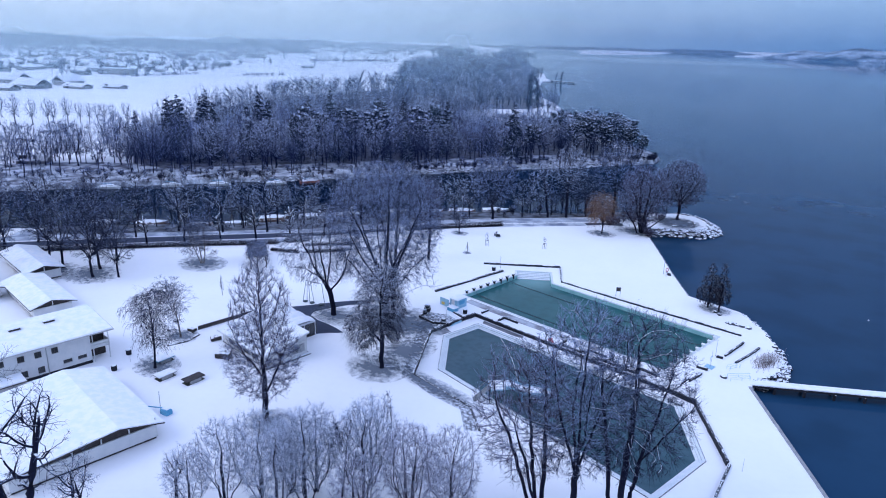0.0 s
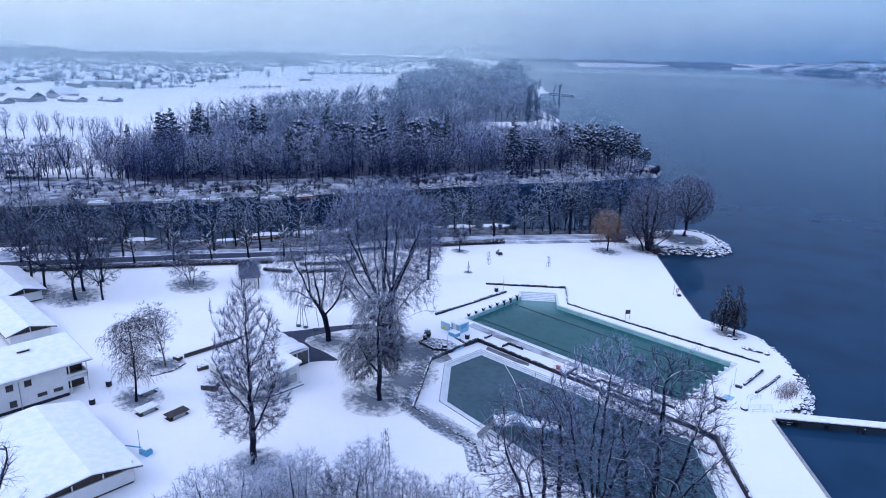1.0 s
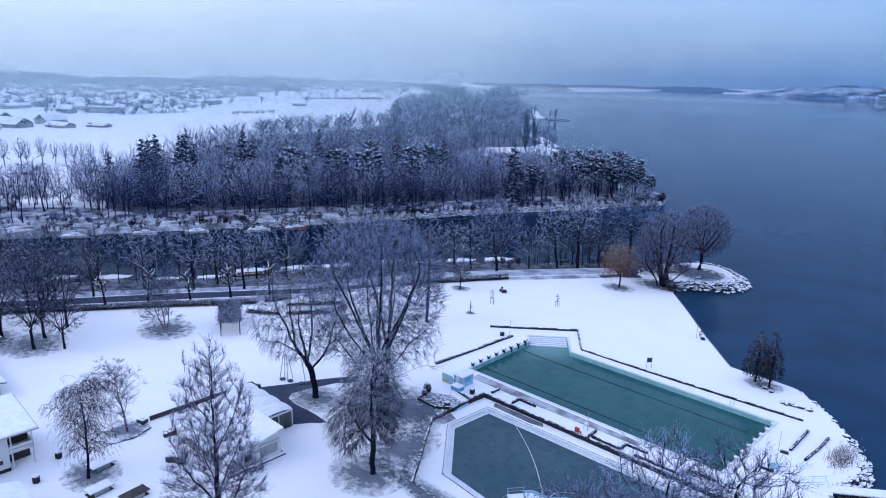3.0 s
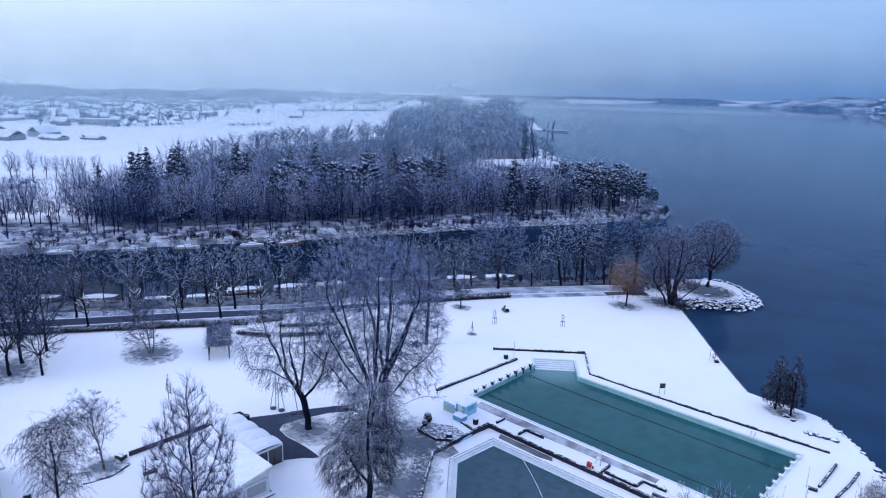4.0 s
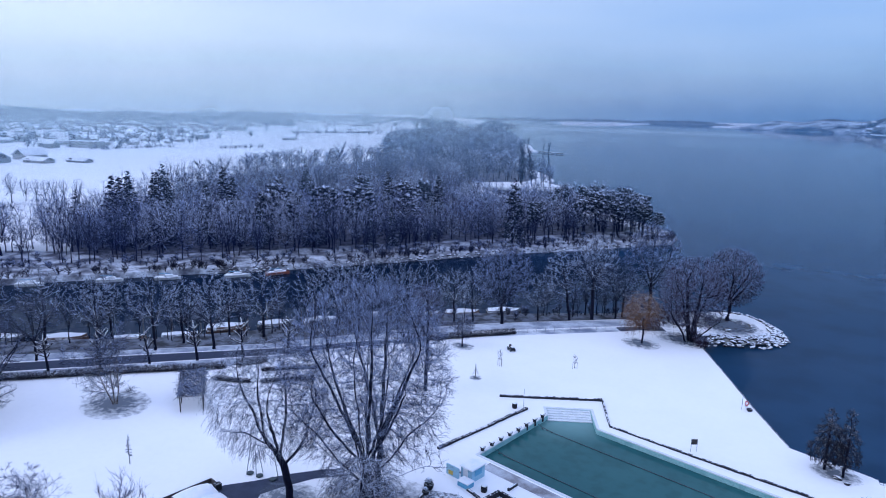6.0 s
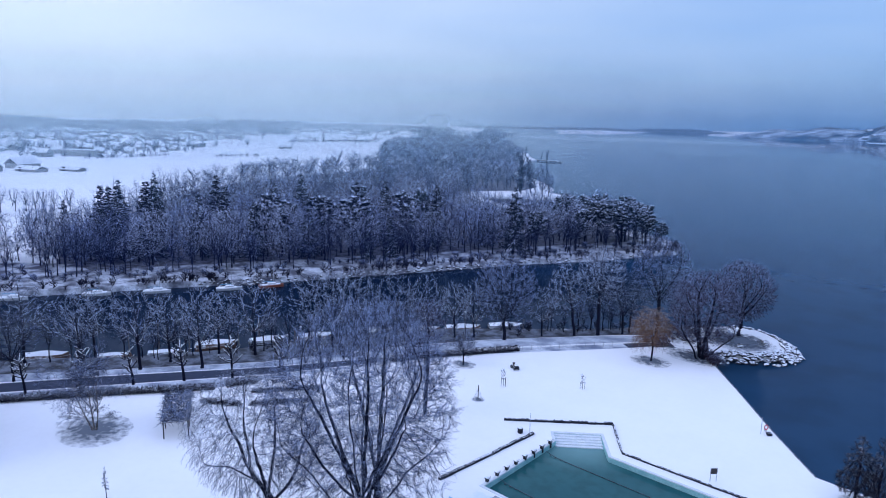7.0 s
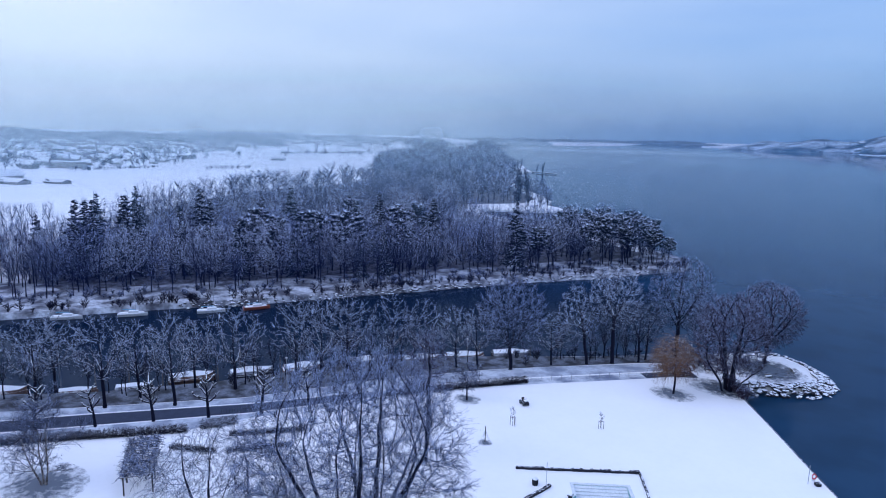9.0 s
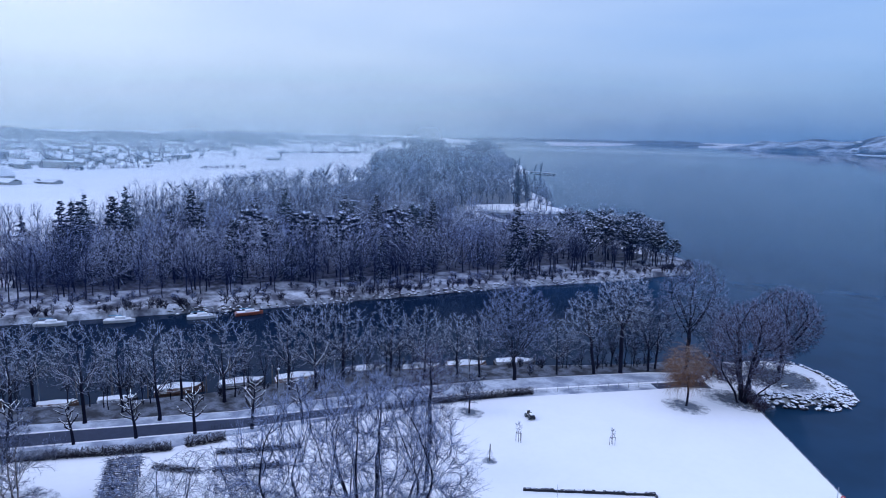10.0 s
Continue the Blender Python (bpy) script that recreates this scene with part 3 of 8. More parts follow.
def ring(outline, inset_out, inset_in, z0, z1):
    """A band along an outline between two offsets (positive: outwards)."""
    n = len(outline)
    area = sum(outline[i][0] * outline[(i + 1) % n][1] - outline[(i + 1) % n][0] * outline[i][1] for i in range(n))
    sgn = 1 if area > 0 else -1

    def off(d):
        res = []
        for i in range(n):
            p0, p1, p2 = Vector(outline[i - 1]), Vector(outline[i]), Vector(outline[(i + 1) % n])
            e1, e2 = (p1 - p0).normalized(), (p2 - p1).normalized()
            n1, n2 = Vector((e1.y, -e1.x)) * sgn, Vector((e2.y, -e2.x)) * sgn
            b = (n1 + n2).normalized()
            res.append(p1 + b * (d / max(0.3, b.dot(n1))))
        return res

    a, b = off(inset_out), off(inset_in)
    m = Mesh()
    for i in range(n):
        j = (i + 1) % n
        m.add([(*b[i], z0), (*a[i], z0), (*a[j], z0), (*b[j], z0), (*b[i], z1), (*a[i], z1), (*a[j], z1), (*b[j], z1)],
              [(4, 5, 6, 7), (1, 2, 6, 5), (3, 0, 4, 7), (0, 3, 2, 1)] if sgn > 0 else [(7, 6, 5, 4), (5, 6, 2, 1), (7, 4, 0, 3), (1, 2, 3, 0)])
    return m, a, b


swimming_pool = thing("swimming_pool", (0, 0, 0), "fifty-metre outdoor swimming pool with green water below its rim", "swimming pool")
band, _, _ = ring(POOL, 0.45, -0.06, -0.14, 0.05)
part("coping", band, pool_white, swimming_pool, "white coping swept partly clear of snow")
band, _, _ = ring(POOL, 0.05, -0.10, -2.2, -0.14)
part("basin_wall", band, pool_wall, swimming_pool, "pale turquoise basin wall")
m = Mesh()
m.add([(x, y, WATER_Z) for x, y in POOL], [tuple(range(len(POOL)))])
part("pool_surface", m, pool_water, swimming_pool, "still green-blue water")
m = Mesh()
ax, ay, bx, by = -93.9, 138.0, -100.6, 132.6
for k in range(5):
    # broad steps that lead down into the bay at the shallow end
    w = 0.75
    dx, dy = 0.628, -0.778
    o = k * w
    p = [(ax + dx * o, ay + dy * o), (bx + dx * o, by + dy * o), (bx + dx * (o + w), by + dy * (o + w)), (ax + dx * (o + w), ay + dy * (o + w))]
    m.slab([(x * 0.97 + -97.1 * 0.03, y * 0.97 + 134 * 0.03) for x, y in p], -2.0, -0.15 - 0.16 * k)
part("entry_steps", m, pool_white, swimming_pool, "white entry steps into the shallow bay")

rope = thing("lane_rope", (0, 0, 0), "pale lane rope with floats stretched over the pool", "lane rope", "lane ropes")
m = Mesh()
pts = [(-98.0 + i * 1.0, 0, WATER_Z + 0.07 + 0.5 * (abs(i - 25.2) / 25.2) ** 14) for i in range(51)]
part("cable", m.pipe(pts, 0.05, 5), rope_lane, rope)
disc_m = Mesh().lathe([(0.04, -0.17), (0.10, -0.11), (0.10, 0.11), (0.04, 0.17)], 0, 0, 6)
disc_m.v = [(z, y, x) for x, y, z in disc_m.v]
disc_data = disc_m.data("float", rope_lane)
for i in range(1, 50):
    fl_ = part("float", disc_data, None, rope)
    fl_.matrix_basis = pose(-98.0 + i, 0, WATER_Z + 0.07)
rope.matrix_basis = pose(0, 113.6, 0)
copy_thing(rope, pose(0, 126.4, 0))


def starting_block(at, turn, tall):
    b = thing("starting_block", at, "dark starting block with handrail, capped with snow" if tall else "white starting block capped with snow", "starting block", "starting blocks", turn)
    part("pedestal", Mesh().slab([(-0.2, -0.22), (0.25, -0.22), (0.25, 0.22), (-0.2, 0.22)], -0.3 if not tall else -0.7, 0.55), stone if tall else pool_white, b)
    part("platform", Mesh().slab([(-0.35, -0.3), (0.4, -0.3), (0.4, 0.3), (-0.35, 0.3)], 0.55, 0.66), stone if tall else pool_white, b)
    part("snow", Mesh().slab([(-0.33, -0.28), (0.38, -0.28), (0.38, 0.28), (-0.33, 0.28)], 0.66, 0.78, 0.08), snow_cap, b, "cap of snow", True)
    part("handle", Mesh().pipe([(-0.3, -0.3, 0.5), (-0.42, -0.3, 0.95), (-0.42, 0.3, 0.95), (-0.3, 0.3, 0.5)], 0.03, 5), metal, b)
    return b


b0 = starting_block((-98.55, 111.0, 0), 180, True)
for k in range(1, 8):
    copy_thing(b0, pose(-98.55, 111.0 + 2.5 * k, 0, 0, 0, 180))
b1 = starting_block((-47.35, 111.9, 0), 0, False)
for k in range(1, 8):
    copy_thing(b1, pose(-47.35 + 0.07 * k, 111.9 + 2.55 * k, 0, 0, 0, 0))
m = Mesh().box(-100.2, -99.0, 109.6, 130.4, 0.0, 0.1)


def ladder(at, turn):
    l = thing("pool_ladder", at, "steel pool ladder with two handrails", "ladder", "pool ladders", turn)
    for y in (-0.3, 0.3):
        part("rail", Mesh().pipe([(0.7, y, 0.0), (0.6, y, 0.75), (0.2, y, 0.9), (-0.1, y, 0.5), (-0.1, y, -1.4)], 0.035, 6), metal, l)
    for z in (-1.1, -0.75, -0.4):
        part("rung", Mesh().box(-0.16, -0.04, -0.3, 0.3, z, z + 0.03), metal, l)
    return l


l0 = ladder((-54.7, 131.9, 0.05), 90)
copy_thing(l0, pose(-56.9, 109.4, 0.05, 0, 0, -90))

# ---- the leisure pool on the terrace ----
leisure_pool = thing("leisure_pool", (0, 0, TERRACE_Z), "six-sided leisure pool with white steps and grey half-frozen water", "swimming pool")
band, _, _ = ring(TOT, 0.32, -0.15, -0.5, 0.06)
part("coping", band, pool_white, leisure_pool, "white coping under thin snow")
band, _, _ = ring(TOT, 0.42, 0.325, -0.05, 0.075)
part("gutter", band, stone, leisure_pool, "dark overflow gutter")
for k in range(3):
    band, _, _ = ring(TOT, 0.05 - 0.45 * k, -0.5 - 0.45 * k, -1.2, -0.15 - 0.13 * k)
    part("step", band, pool_white if k < 2 else pool_wall, leisure_pool)
m = Mesh()
_, _, surf = ring(TOT, 0, -0.12, 0, 1)
m.add([(x, y, -0.36) for x, y in surf], [tuple(range(len(surf)))])
part("pool_surface", m, ice_water, leisure_pool, "dull grey-green water with thin ice")
m = Mesh()
m.pipe([(-79.7 + 17.5 * u + 0.6 * math.sin(3.1 * u), 100.2 - 15.5 * u + 0.7 * math.sin(3.1 * u), TERRACE_Z - 0.30) for u in [i / 20 for i in range(21)]], 0.06, 5)
solid("rope", m, paint_white, "pale float rope lying across the leisure pool", "rope")


def water_slide():
    s = thing("water_slide", (-62.4, 80.6, TERRACE_Z), "wide pale blue wave slide dusted with snow at the leisure pool", "water slide", turn=52)
    n, w = 22, 3.2

    def wave(u):
        return 2.5 * (1 - u) ** 1.1 + 0.28 * math.sin(11 * u) * (1 - 0.5 * u) + 0.1

    m, sn = Mesh(), Mesh()
    prof = [(-w / 2, 0.5), (-w / 2 + 0.12, 0.5), (-w / 2 + 0.2, 0.08), (-0.1, 0.06), (0.0, 0.14), (0.1, 0.06), (w / 2 - 0.2, 0.08), (w / 2 - 0.12, 0.5), (w / 2, 0.5), (w / 2, -0.12), (-w / 2, -0.12)]
    k = len(prof)
    m.add([(9.0 * i / (n - 1), a, wave(i / (n - 1)) + c) for i in range(n) for a, c in prof],
          [(i * k + j, (i + 1) * k + j, (i + 1) * k + (j + 1) % k, i * k + (j + 1) % k) for i in range(n - 1) for j in range(k)] + [tuple(range(k)), tuple(reversed(range((n - 1) * k, n * k)))])
    part("chute", m, paint_blue, s, "pale blue double chute", True)
    sn.add([(9.0 * i / (n - 1), a, wave(i / (n - 1)) + 0.16 + 0.02 * math.sin(3 * i + a)) for i in range(n) for a in (-w / 2 + 0.22, -0.1, 0.1, w / 2 - 0.22)],
           [(i * 4 + j, (i + 1) * 4 + j, (i + 1) * 4 + j + 1, i * 4 + j + 1) for i in range(n - 1) for j in range(3)])
    part("snow", sn, snow_cap, s, "snow lying in the chute", True)
    part("platform", Mesh().box(-2.4, 0.0, -w / 2, w / 2, 2.35, 2.55), paint_blue, s)
    part("platform_snow", Mesh().slab([(-2.35, -w / 2 + 0.05), (-0.05, -w / 2 + 0.05), (-0.05, w / 2 - 0.05), (-2.35, w / 2 - 0.05)], 2.55, 2.7, 0.08), snow_cap, s, "cap of snow", True)
    for x in (-2.3, -0.1):
        for y in (-w / 2 + 0.05, w / 2 - 0.05):
            part("post", Mesh().pipe([(x, y, -0.6), (x, y, 3.6)], 0.06, 6), metal, s)
    for y in (-w / 2 + 0.05, w / 2 - 0.05):
        part("rail", Mesh().pipe([(-2.3, y, 3.55), (-0.1, y, 3.55)], 0.045, 6), metal, s)
        part("rail", Mesh().pipe([(-2.3, y, 3.1), (-0.1, y, 3.1)], 0.035, 6), metal, s)
    for x, h in ((3.0, 1.5), (6.0, 0.7)):
        for y in (-1.2, 1.2):
            part("support", Mesh().pipe([(x, y, -0.6), (x, y, h)], 0.09, 6), paint_azure, s)
    part("stairs", Mesh().add([(-5.2, -0.7, 0.0), (-5.2, 0.7, 0.0), (-2.4, 0.7, 2.45), (-2.4, -0.7, 2.45), (-5.2, -0.7, -0.14), (-5.2, 0.7, -0.14), (-2.4, 0.7, 2.3), (-2.4, -0.7, 2.3)],
                              [(0, 3, 2, 1), (4, 5, 6, 7), (0, 1, 5, 4), (1, 2, 6, 5), (2, 3, 7, 6), (3, 0, 4, 7)]), metal, s)
    for y in (-0.75, 0.75):
        part("stair_rail", Mesh().pipe([(-5.2, y, 0.9), (-2.3, y, 3.5)], 0.045, 6), metal, s)


water_slide()


# ---- low stone walls round the terraces ----
def low_wall(points, width, top, bottom=0.0, label="low dark stone wall capped with a little snow", snowy=True, name="low_wall"):
    w = thing(name, (0, 0, 0), label, "wall", "low garden walls")
    m, s = Mesh(), Mesh()
    for (x0, y0), (x1, y1) in zip(points, points[1:]):
        d = Vector((x1 - x0, y1 - y0))
        n = max(1, round(d.length / 1.6))
        for k in range(n):
            # courses of separate blocks with small offsets
            a, b = Vector((x0, y0)) + d * (k / n), Vector((x0, y0)) + d * ((k + 1) / n - 0.03 / d.length)
            h = top + random.uniform(-0.08, 0.05)
            side = Vector((-d.y, d.x)).normalized() * random.uniform(-0.05, 0.05)
            a, b = a + side, b + side
            m.beam((*a, (h + bottom) / 2), (*b, (h + bottom) / 2), width * random.uniform(0.9, 1.1), h - bottom)
            if snowy and random.random() < 0.35:
                s.beam((*(a + (b - a) * 0.1), h + 0.03), (*(b - (b - a) * random.uniform(0.05, 0.4)), h + 0.03), width * random.uniform(0.25, 0.6), 0.06)
    part("stones", m, stone, w)
    if s.v:
        part("snow", s, snow_cap, w)
    return w


# retaining wall between the two pools, stepping in and out
low_wall([(-92.6, 100.2), (-89.2, 99.6), (-89.0, 103.3)], 0.4, 0.25, -0.65)
low_wall([(-89.0, 103.3), (-62.0, 103.5)], 0.4, 0.12, -0.65)
low_wall([(-61.8, 103.5), (-42.3, 103.5)], 0.4, 0.12, -0.65)
low_wall([(-88.1, 104.4), (-88.1, 106.6)], 0.3, 0.45)
low_wall([(-83.0, 103.9), (-83.0, 106.0), (-79.3, 106.0)], 0.3, 0.45)
low_wall([(-67.2, 103.9), (-67.2, 106.4)], 0.3, 0.45)
low_wall([(-66.8, 104.2), (-61.6, 104.2), (-61.5, 106.2), (-57.8, 106.2)], 0.3, 0.4)
low_wall([(-59.0, 104.2), (-51.0, 104.3), (-50.8, 106.4), (-47.2, 106.4)], 0.3, 0.4)
low_wall([(-55.6, 104.0), (-55.6, 106.0)], 0.3, 0.4)
# round the head of the large pool
low_wall([(-104.2, 106.1), (-102.8, 129.5)], 0.5, 0.4)
low_wall([(-110.0, 130.2), (-94.4, 143.2)], 0.4, 0.45)
low_wall([(-94.4, 143.2), (-88.0, 134.6)], 0.3, 0.25)
low_wall([(-87.8, 134.3), (-76.0, 134.4), (-66.0, 134.7)], 0.35, 0.3)
low_wall([(-66.0, 134.7), (-55.0, 135.2), (-43.7, 135.8)], 0.35, 0.35)
# promenade end
low_wall([(-42.2, 123.8), (-42.0, 132.5)], 0.35, 0.4)
low_wall([(-39.6, 122.4), (-39.1, 127.3), (-38.8, 132.4)], 0.35, 0.35)
low_wall([(-42.4, 108.8), (-42.2, 113.2)], 0.35, 0.4)
low_wall([(-44.0, 115.3), (-42.0, 115.5)], 0.5, 0.45)
low_wall([(-43.2, 122.2), (-42.0, 122.4)], 0.5, 0.45)
low_wall([(-42.3, 103.3), (-38.7, 103.0), (-27.6, 89.6)], 0.35, 0.35, -0.65)
low_wall([(-27.2, 89.2), (-25.4, 79.5)], 0.35, 0.3, -0.65)
# planted banks on the lawn side of the terrace
low_wall([(-89.2, 99.4), (-89.3, 94.8)], 0.4, 0.15, -0.65)
low_wall([(-96.4, 94.6), (-95.8, 92.9), (-91.2, 92.8)], 0.35, 0.45)
low_wall([(-89.4, 94.5), (-91.4, 92.9)], 0.4, 0.5, -0.2)
low_wall([(-89.3, 94.5), (-89.4, 89.8), (-78.4, 74.6)], 0.4, 0.12, -0.65)
low_wall([(-78.4, 74.6), (-63.5, 73.6), (-58.0, 69.5)], 0.4, 0.12, -0.65)

# planted banks along the terrace walls
paving_bank = mat("planted_bank_under_thin_snow", (0.06, 0.062, 0.08), (0.76, 0.79, 0.84), scale=1.9, rough=0.9, bump=0.12, bump_scale=3.0, fine=3.0, grain=0.35)
for outline in ([(-89.6, 89.8), (-91.6, 92.6), (-92.6, 91.6), (-91.6, 88.4), (-81.0, 74.9), (-78.6, 74.8)], [(-81.0, 74.7), (-79.4, 73.0), (-71.0, 71.6), (-64.2, 71.8), (-59.6, 67.8), (-58.2, 69.3), (-63.6, 73.4), (-78.5, 74.4)], [(-96.2, 93.2), (-91.6, 93.2), (-89.5, 94.9), (-89.5, 97.8), (-92.6, 98.4), (-96.6, 96.2)]):
    sheet("planted_bank", outline, [], 0.03, paving_bank, "planted bank with dark stems showing through thin snow", category="ground")

# swept paving, wet where the snow has melted
def paving(outline, z, material, label, name="paving"):
    return sheet(name, outline, [], z, material, label, category="paving")


paving([(-95.2, 107.4), (-94.8, 106.6), (-78.5, 106.5), (-60.0, 107.2), (-60.0, 108.6), (-95.2, 108.8)], 0.02, mat("wet_reddish_paving", (0.17, 0.155, 0.165), (0.50, 0.52, 0.56), scale=0.35, rough=0.5, bump=0.01), "wet paving beside the pool with melting snow")
paving([(-86.0, 102.9), (-85.4, 101.6), (-77.4, 101.5), (-74.8, 102.0), (-75.5, 103.0)], TERRACE_Z + 0.02, mat("wet_dark_paving", (0.10, 0.10, 0.115), (0.2, 0.2, 0.22), scale=0.4, rough=0.5, bump=0.01), "wet dark paving free of snow beside the retaining wall")
paving([(-89.0, 94.2), (-86.9, 93.4), (-87.2, 90.6), (-89.0, 90.0)], TERRACE_Z + 0.02, mat("wet_grey_paving", (0.12, 0.12, 0.14), (0.6, 0.62, 0.66), scale=0.3, rough=0.5), "wet paving under the planted bank")
m = Mesh()
for k in range(4):
    m.box(-91.6 - 0.0, -88.9, 95.0 + 0.5 * k, 98.8, -0.8 if k == 0 else -0.62 + 0.15 * (k - 1), -0.62 + 0.15 * k)
solid("steps", m, paint_blue, "pale blue painted steps down to the terrace", "steps")
paving([(-119.6, 73.4), (-119.3, 75.4), (-117.1, 79.4), (-115.1, 84.1), (-112.7, 88.3), (-110.5, 91.2), (-108.6, 89.8), (-111.3, 86.0), (-112.9, 80.8), (-113.4, 77.8), (-112.2, 76.3), (-109.3, 75.9), (-106.6, 76.2), (-104.5, 76.3), (-100.6, 76.1), (-101.2, 75.0), (-102.3, 74.0), (-103.4, 72.2), (-103.8, 71.6), (-112.0, 71.6)], 0.02, asphalt, "wet dark asphalt path between lawn and cafe", "path")
# road along the canal
paving([(-223.0, 24.0), (-181.1, 88.9), (-163.2, 114.4), (-152.0, 134.0), (-149.2, 132.6), (-160.0, 111.6), (-176.8, 86.2), (-219.0, 22.0)], 0.03, asphalt, "wet asphalt lane along the canal", "road")
paving([(-152.0, 134.0), (-140.0, 155.0), (-126.0, 173.5), (-115.6, 187.2), (-113.0, 185.2), (-123.5, 171.3), (-137.5, 153.0), (-149.2, 132.6)], 0.03, snow_lane, "asphalt lane under thin trodden snow", "road")
paving([(-115.6, 187.2), (-112.0, 192.0), (-107.0, 196.5), (-104.5, 194.0), (-109.5, 190.4), (-113.0, 185.2)], 0.03, asphalt, "wet asphalt end of the lane under the trees", "road")
# snow on both verges is greyer and bluer than on the lawn
sheet("verge", [(-220.5, 50.0), (-213.0, 41.5), (-181.6, 89.2), (-163.7, 114.7), (-152.5, 134.3), (-140.5, 155.4), (-126.6, 174.2), (-112.6, 192.7), (-108.0, 197.6), (-110.5, 200.5), (-119.0, 192.6), (-129.0, 180.5), (-141.0, 165.0), (-152.5, 146.0), (-161.0, 128.0), (-167.0, 115.0), (-185.0, 89.6)], [], 0.012, verge_snow, "mottled grey-blue snow on the verge of the lane", category="ground")
sheet("verge", [(-218.5, 21.6), (-176.4, 85.9), (-159.6, 111.3), (-148.9, 132.2), (-143.6, 141.8), (-145.2, 137.8), (-158.0, 110.0), (-161.4, 99.8), (-176.4, 79.0), (-192.0, 56.0), (-209.0, 31.4)], [], 0.012, verge_snow, "mottled grey-blue snow between lane and hedge", category="ground")

# ---- trees ----
UP = np.array([0.0, 0.0, 1.0])


def unit(a):
    return a / np.maximum(np.linalg.norm(a, axis=-1, keepdims=True), 1e-9)


def tubes(P, R, sides, keel=False):
    """Tapered branches that end in a tip: P (branches, points, 3), R (branches, points)."""
    n, s, _ = P.shape
    d = np.empty_like(P)
    d[:, 1:-1], d[:, 0], d[:, -1] = P[:, 2:] - P[:, :-2], P[:, 1] - P[:, 0], P[:, -1] - P[:, -2]
    d = unit(d)
    lead = np.where(np.abs(d[..., 2:3]) > 0.97, np.array([0.3, 0.2, 1.0]), UP)
    side = unit(np.cross(d, lead))
    up = np.cross(side, d)
    ang = np.radians(30) + 2 * np.pi * np.arange(sides) / sides if sides == 3 else 2 * np.pi * (np.arange(sides) + 0.5) / sides
    if keel:
        # an edge on top instead of a face: settled snow shows from the side
        ang = ang + np.pi / sides
    rings = P[:, :-1, None] + R[:, :-1, None, None] * (np.cos(ang)[:, None] * side[:, :-1, None] + np.sin(ang)[:, None] * up[:, :-1, None])
    verts = np.concatenate([rings.reshape(n, -1, 3), P[:, -1:]], 1)
    per = (s - 1) * sides + 1
    k = np.arange(sides)
    k2 = (k + 1) % sides
    one = []
    for i in range(s - 2):
        a, b = i * sides, (i + 1) * sides
        one += [np.stack([a + k, a + k2, b + k2], 1), np.stack([a + k, b + k2, b + k], 1)]
    a = (s - 2) * sides
    one.append(np.stack([a + k, a + k2, np.full(sides, per - 1)], 1))
    one = np.concatenate(one)
    tris = (one[None] + (np.arange(n) * per)[:, None, None]).reshape(-1, 3)
    return verts.reshape(-1, 3), tris


def join(parts):
    vs, ts, o = [], [], 0
    for v, t in parts:
        vs.append(v)
        ts.append(t + o)
        o += len(v)
    return np.concatenate(vs), np.concatenate(ts)


def strands(rng, start, way, length, radius, points, bend, rise):
    """Bent lines from given starts: bend is their waver, rise the pull up (or down) at each step."""
    n = len(start)
    P, d = [start], unit(way)
    for k in range(points - 1):
        d = unit(d + rng.normal(0, bend, (n, 3)) + rise * UP)
        P.append(P[-1] + d * (length / (points - 1))[:, None])
    P = np.stack(P, 1)
    R = radius[:, None] * np.linspace(1, 0.25, points)[None]
    return P, R


def sprout(rng, P, R, count, lo, hi, length, angle, points, bend, rise, thin, shape=None, flat=0.0):
    """Children along every branch of (P, R)."""
    n, s, _ = P.shape
    t = np.sort(rng.uniform(lo, hi, (n, count)), 1) if n > 1 else (lo + (hi - lo) * (np.arange(count) + rng.uniform(0.1, 0.9, count)) / count)[None]
    u = t * (s - 1)
    i = np.minimum(u.astype(int), s - 2)
    w = (u - i)[..., None]
    row = np.arange(n)[:, None]
    at = P[row, i] * (1 - w) + P[row, i + 1] * w
    d = unit(P[row, i + 1] - P[row, i])
    rad = R[row, i] * (1 - w[..., 0]) + R[row, i + 1] * w[..., 0]
    az = 2.4 * np.arange(count)[None] + rng.uniform(0, 6.28, (n, 1)) + rng.normal(0, 0.4, (n, count))
    lead = np.where(np.abs(d[..., 2:3]) > 0.9, np.array([1.0, 0.1, 0.0]), UP)
    a = unit(np.cross(d, lead))
    b = np.cross(a, d)
    out = np.cos(az)[..., None] * a + (1 - flat) * np.sin(az)[..., None] * b
    ang = np.radians(rng.normal(angle, 8, (n, count)))[..., None]
    way = np.cos(ang) * d + np.sin(ang) * unit(out)
    size = np.linalg.norm(np.diff(P, axis=1), axis=-1).sum(1)[:, None]
    ln = length * size * rng.uniform(0.7, 1.2, (n, count)) * (shape(t) if shape else 1.15 - 0.6 * t)
    r = np.minimum(thin * rad, 0.8 * rad)
    return strands(rng, at.reshape(-1, 3), way.reshape(-1, 3), ln.ravel(), r.ravel(), points, bend, rise)


def level(h, wood_parts, crown):
    """Scales a tree so that its top stands h over the ground."""
    k = h / np.quantile(crown[0][:, 2], 0.998)
    return [(v * k, t) for v, t in wood_parts], (crown[0] * k, crown[1])


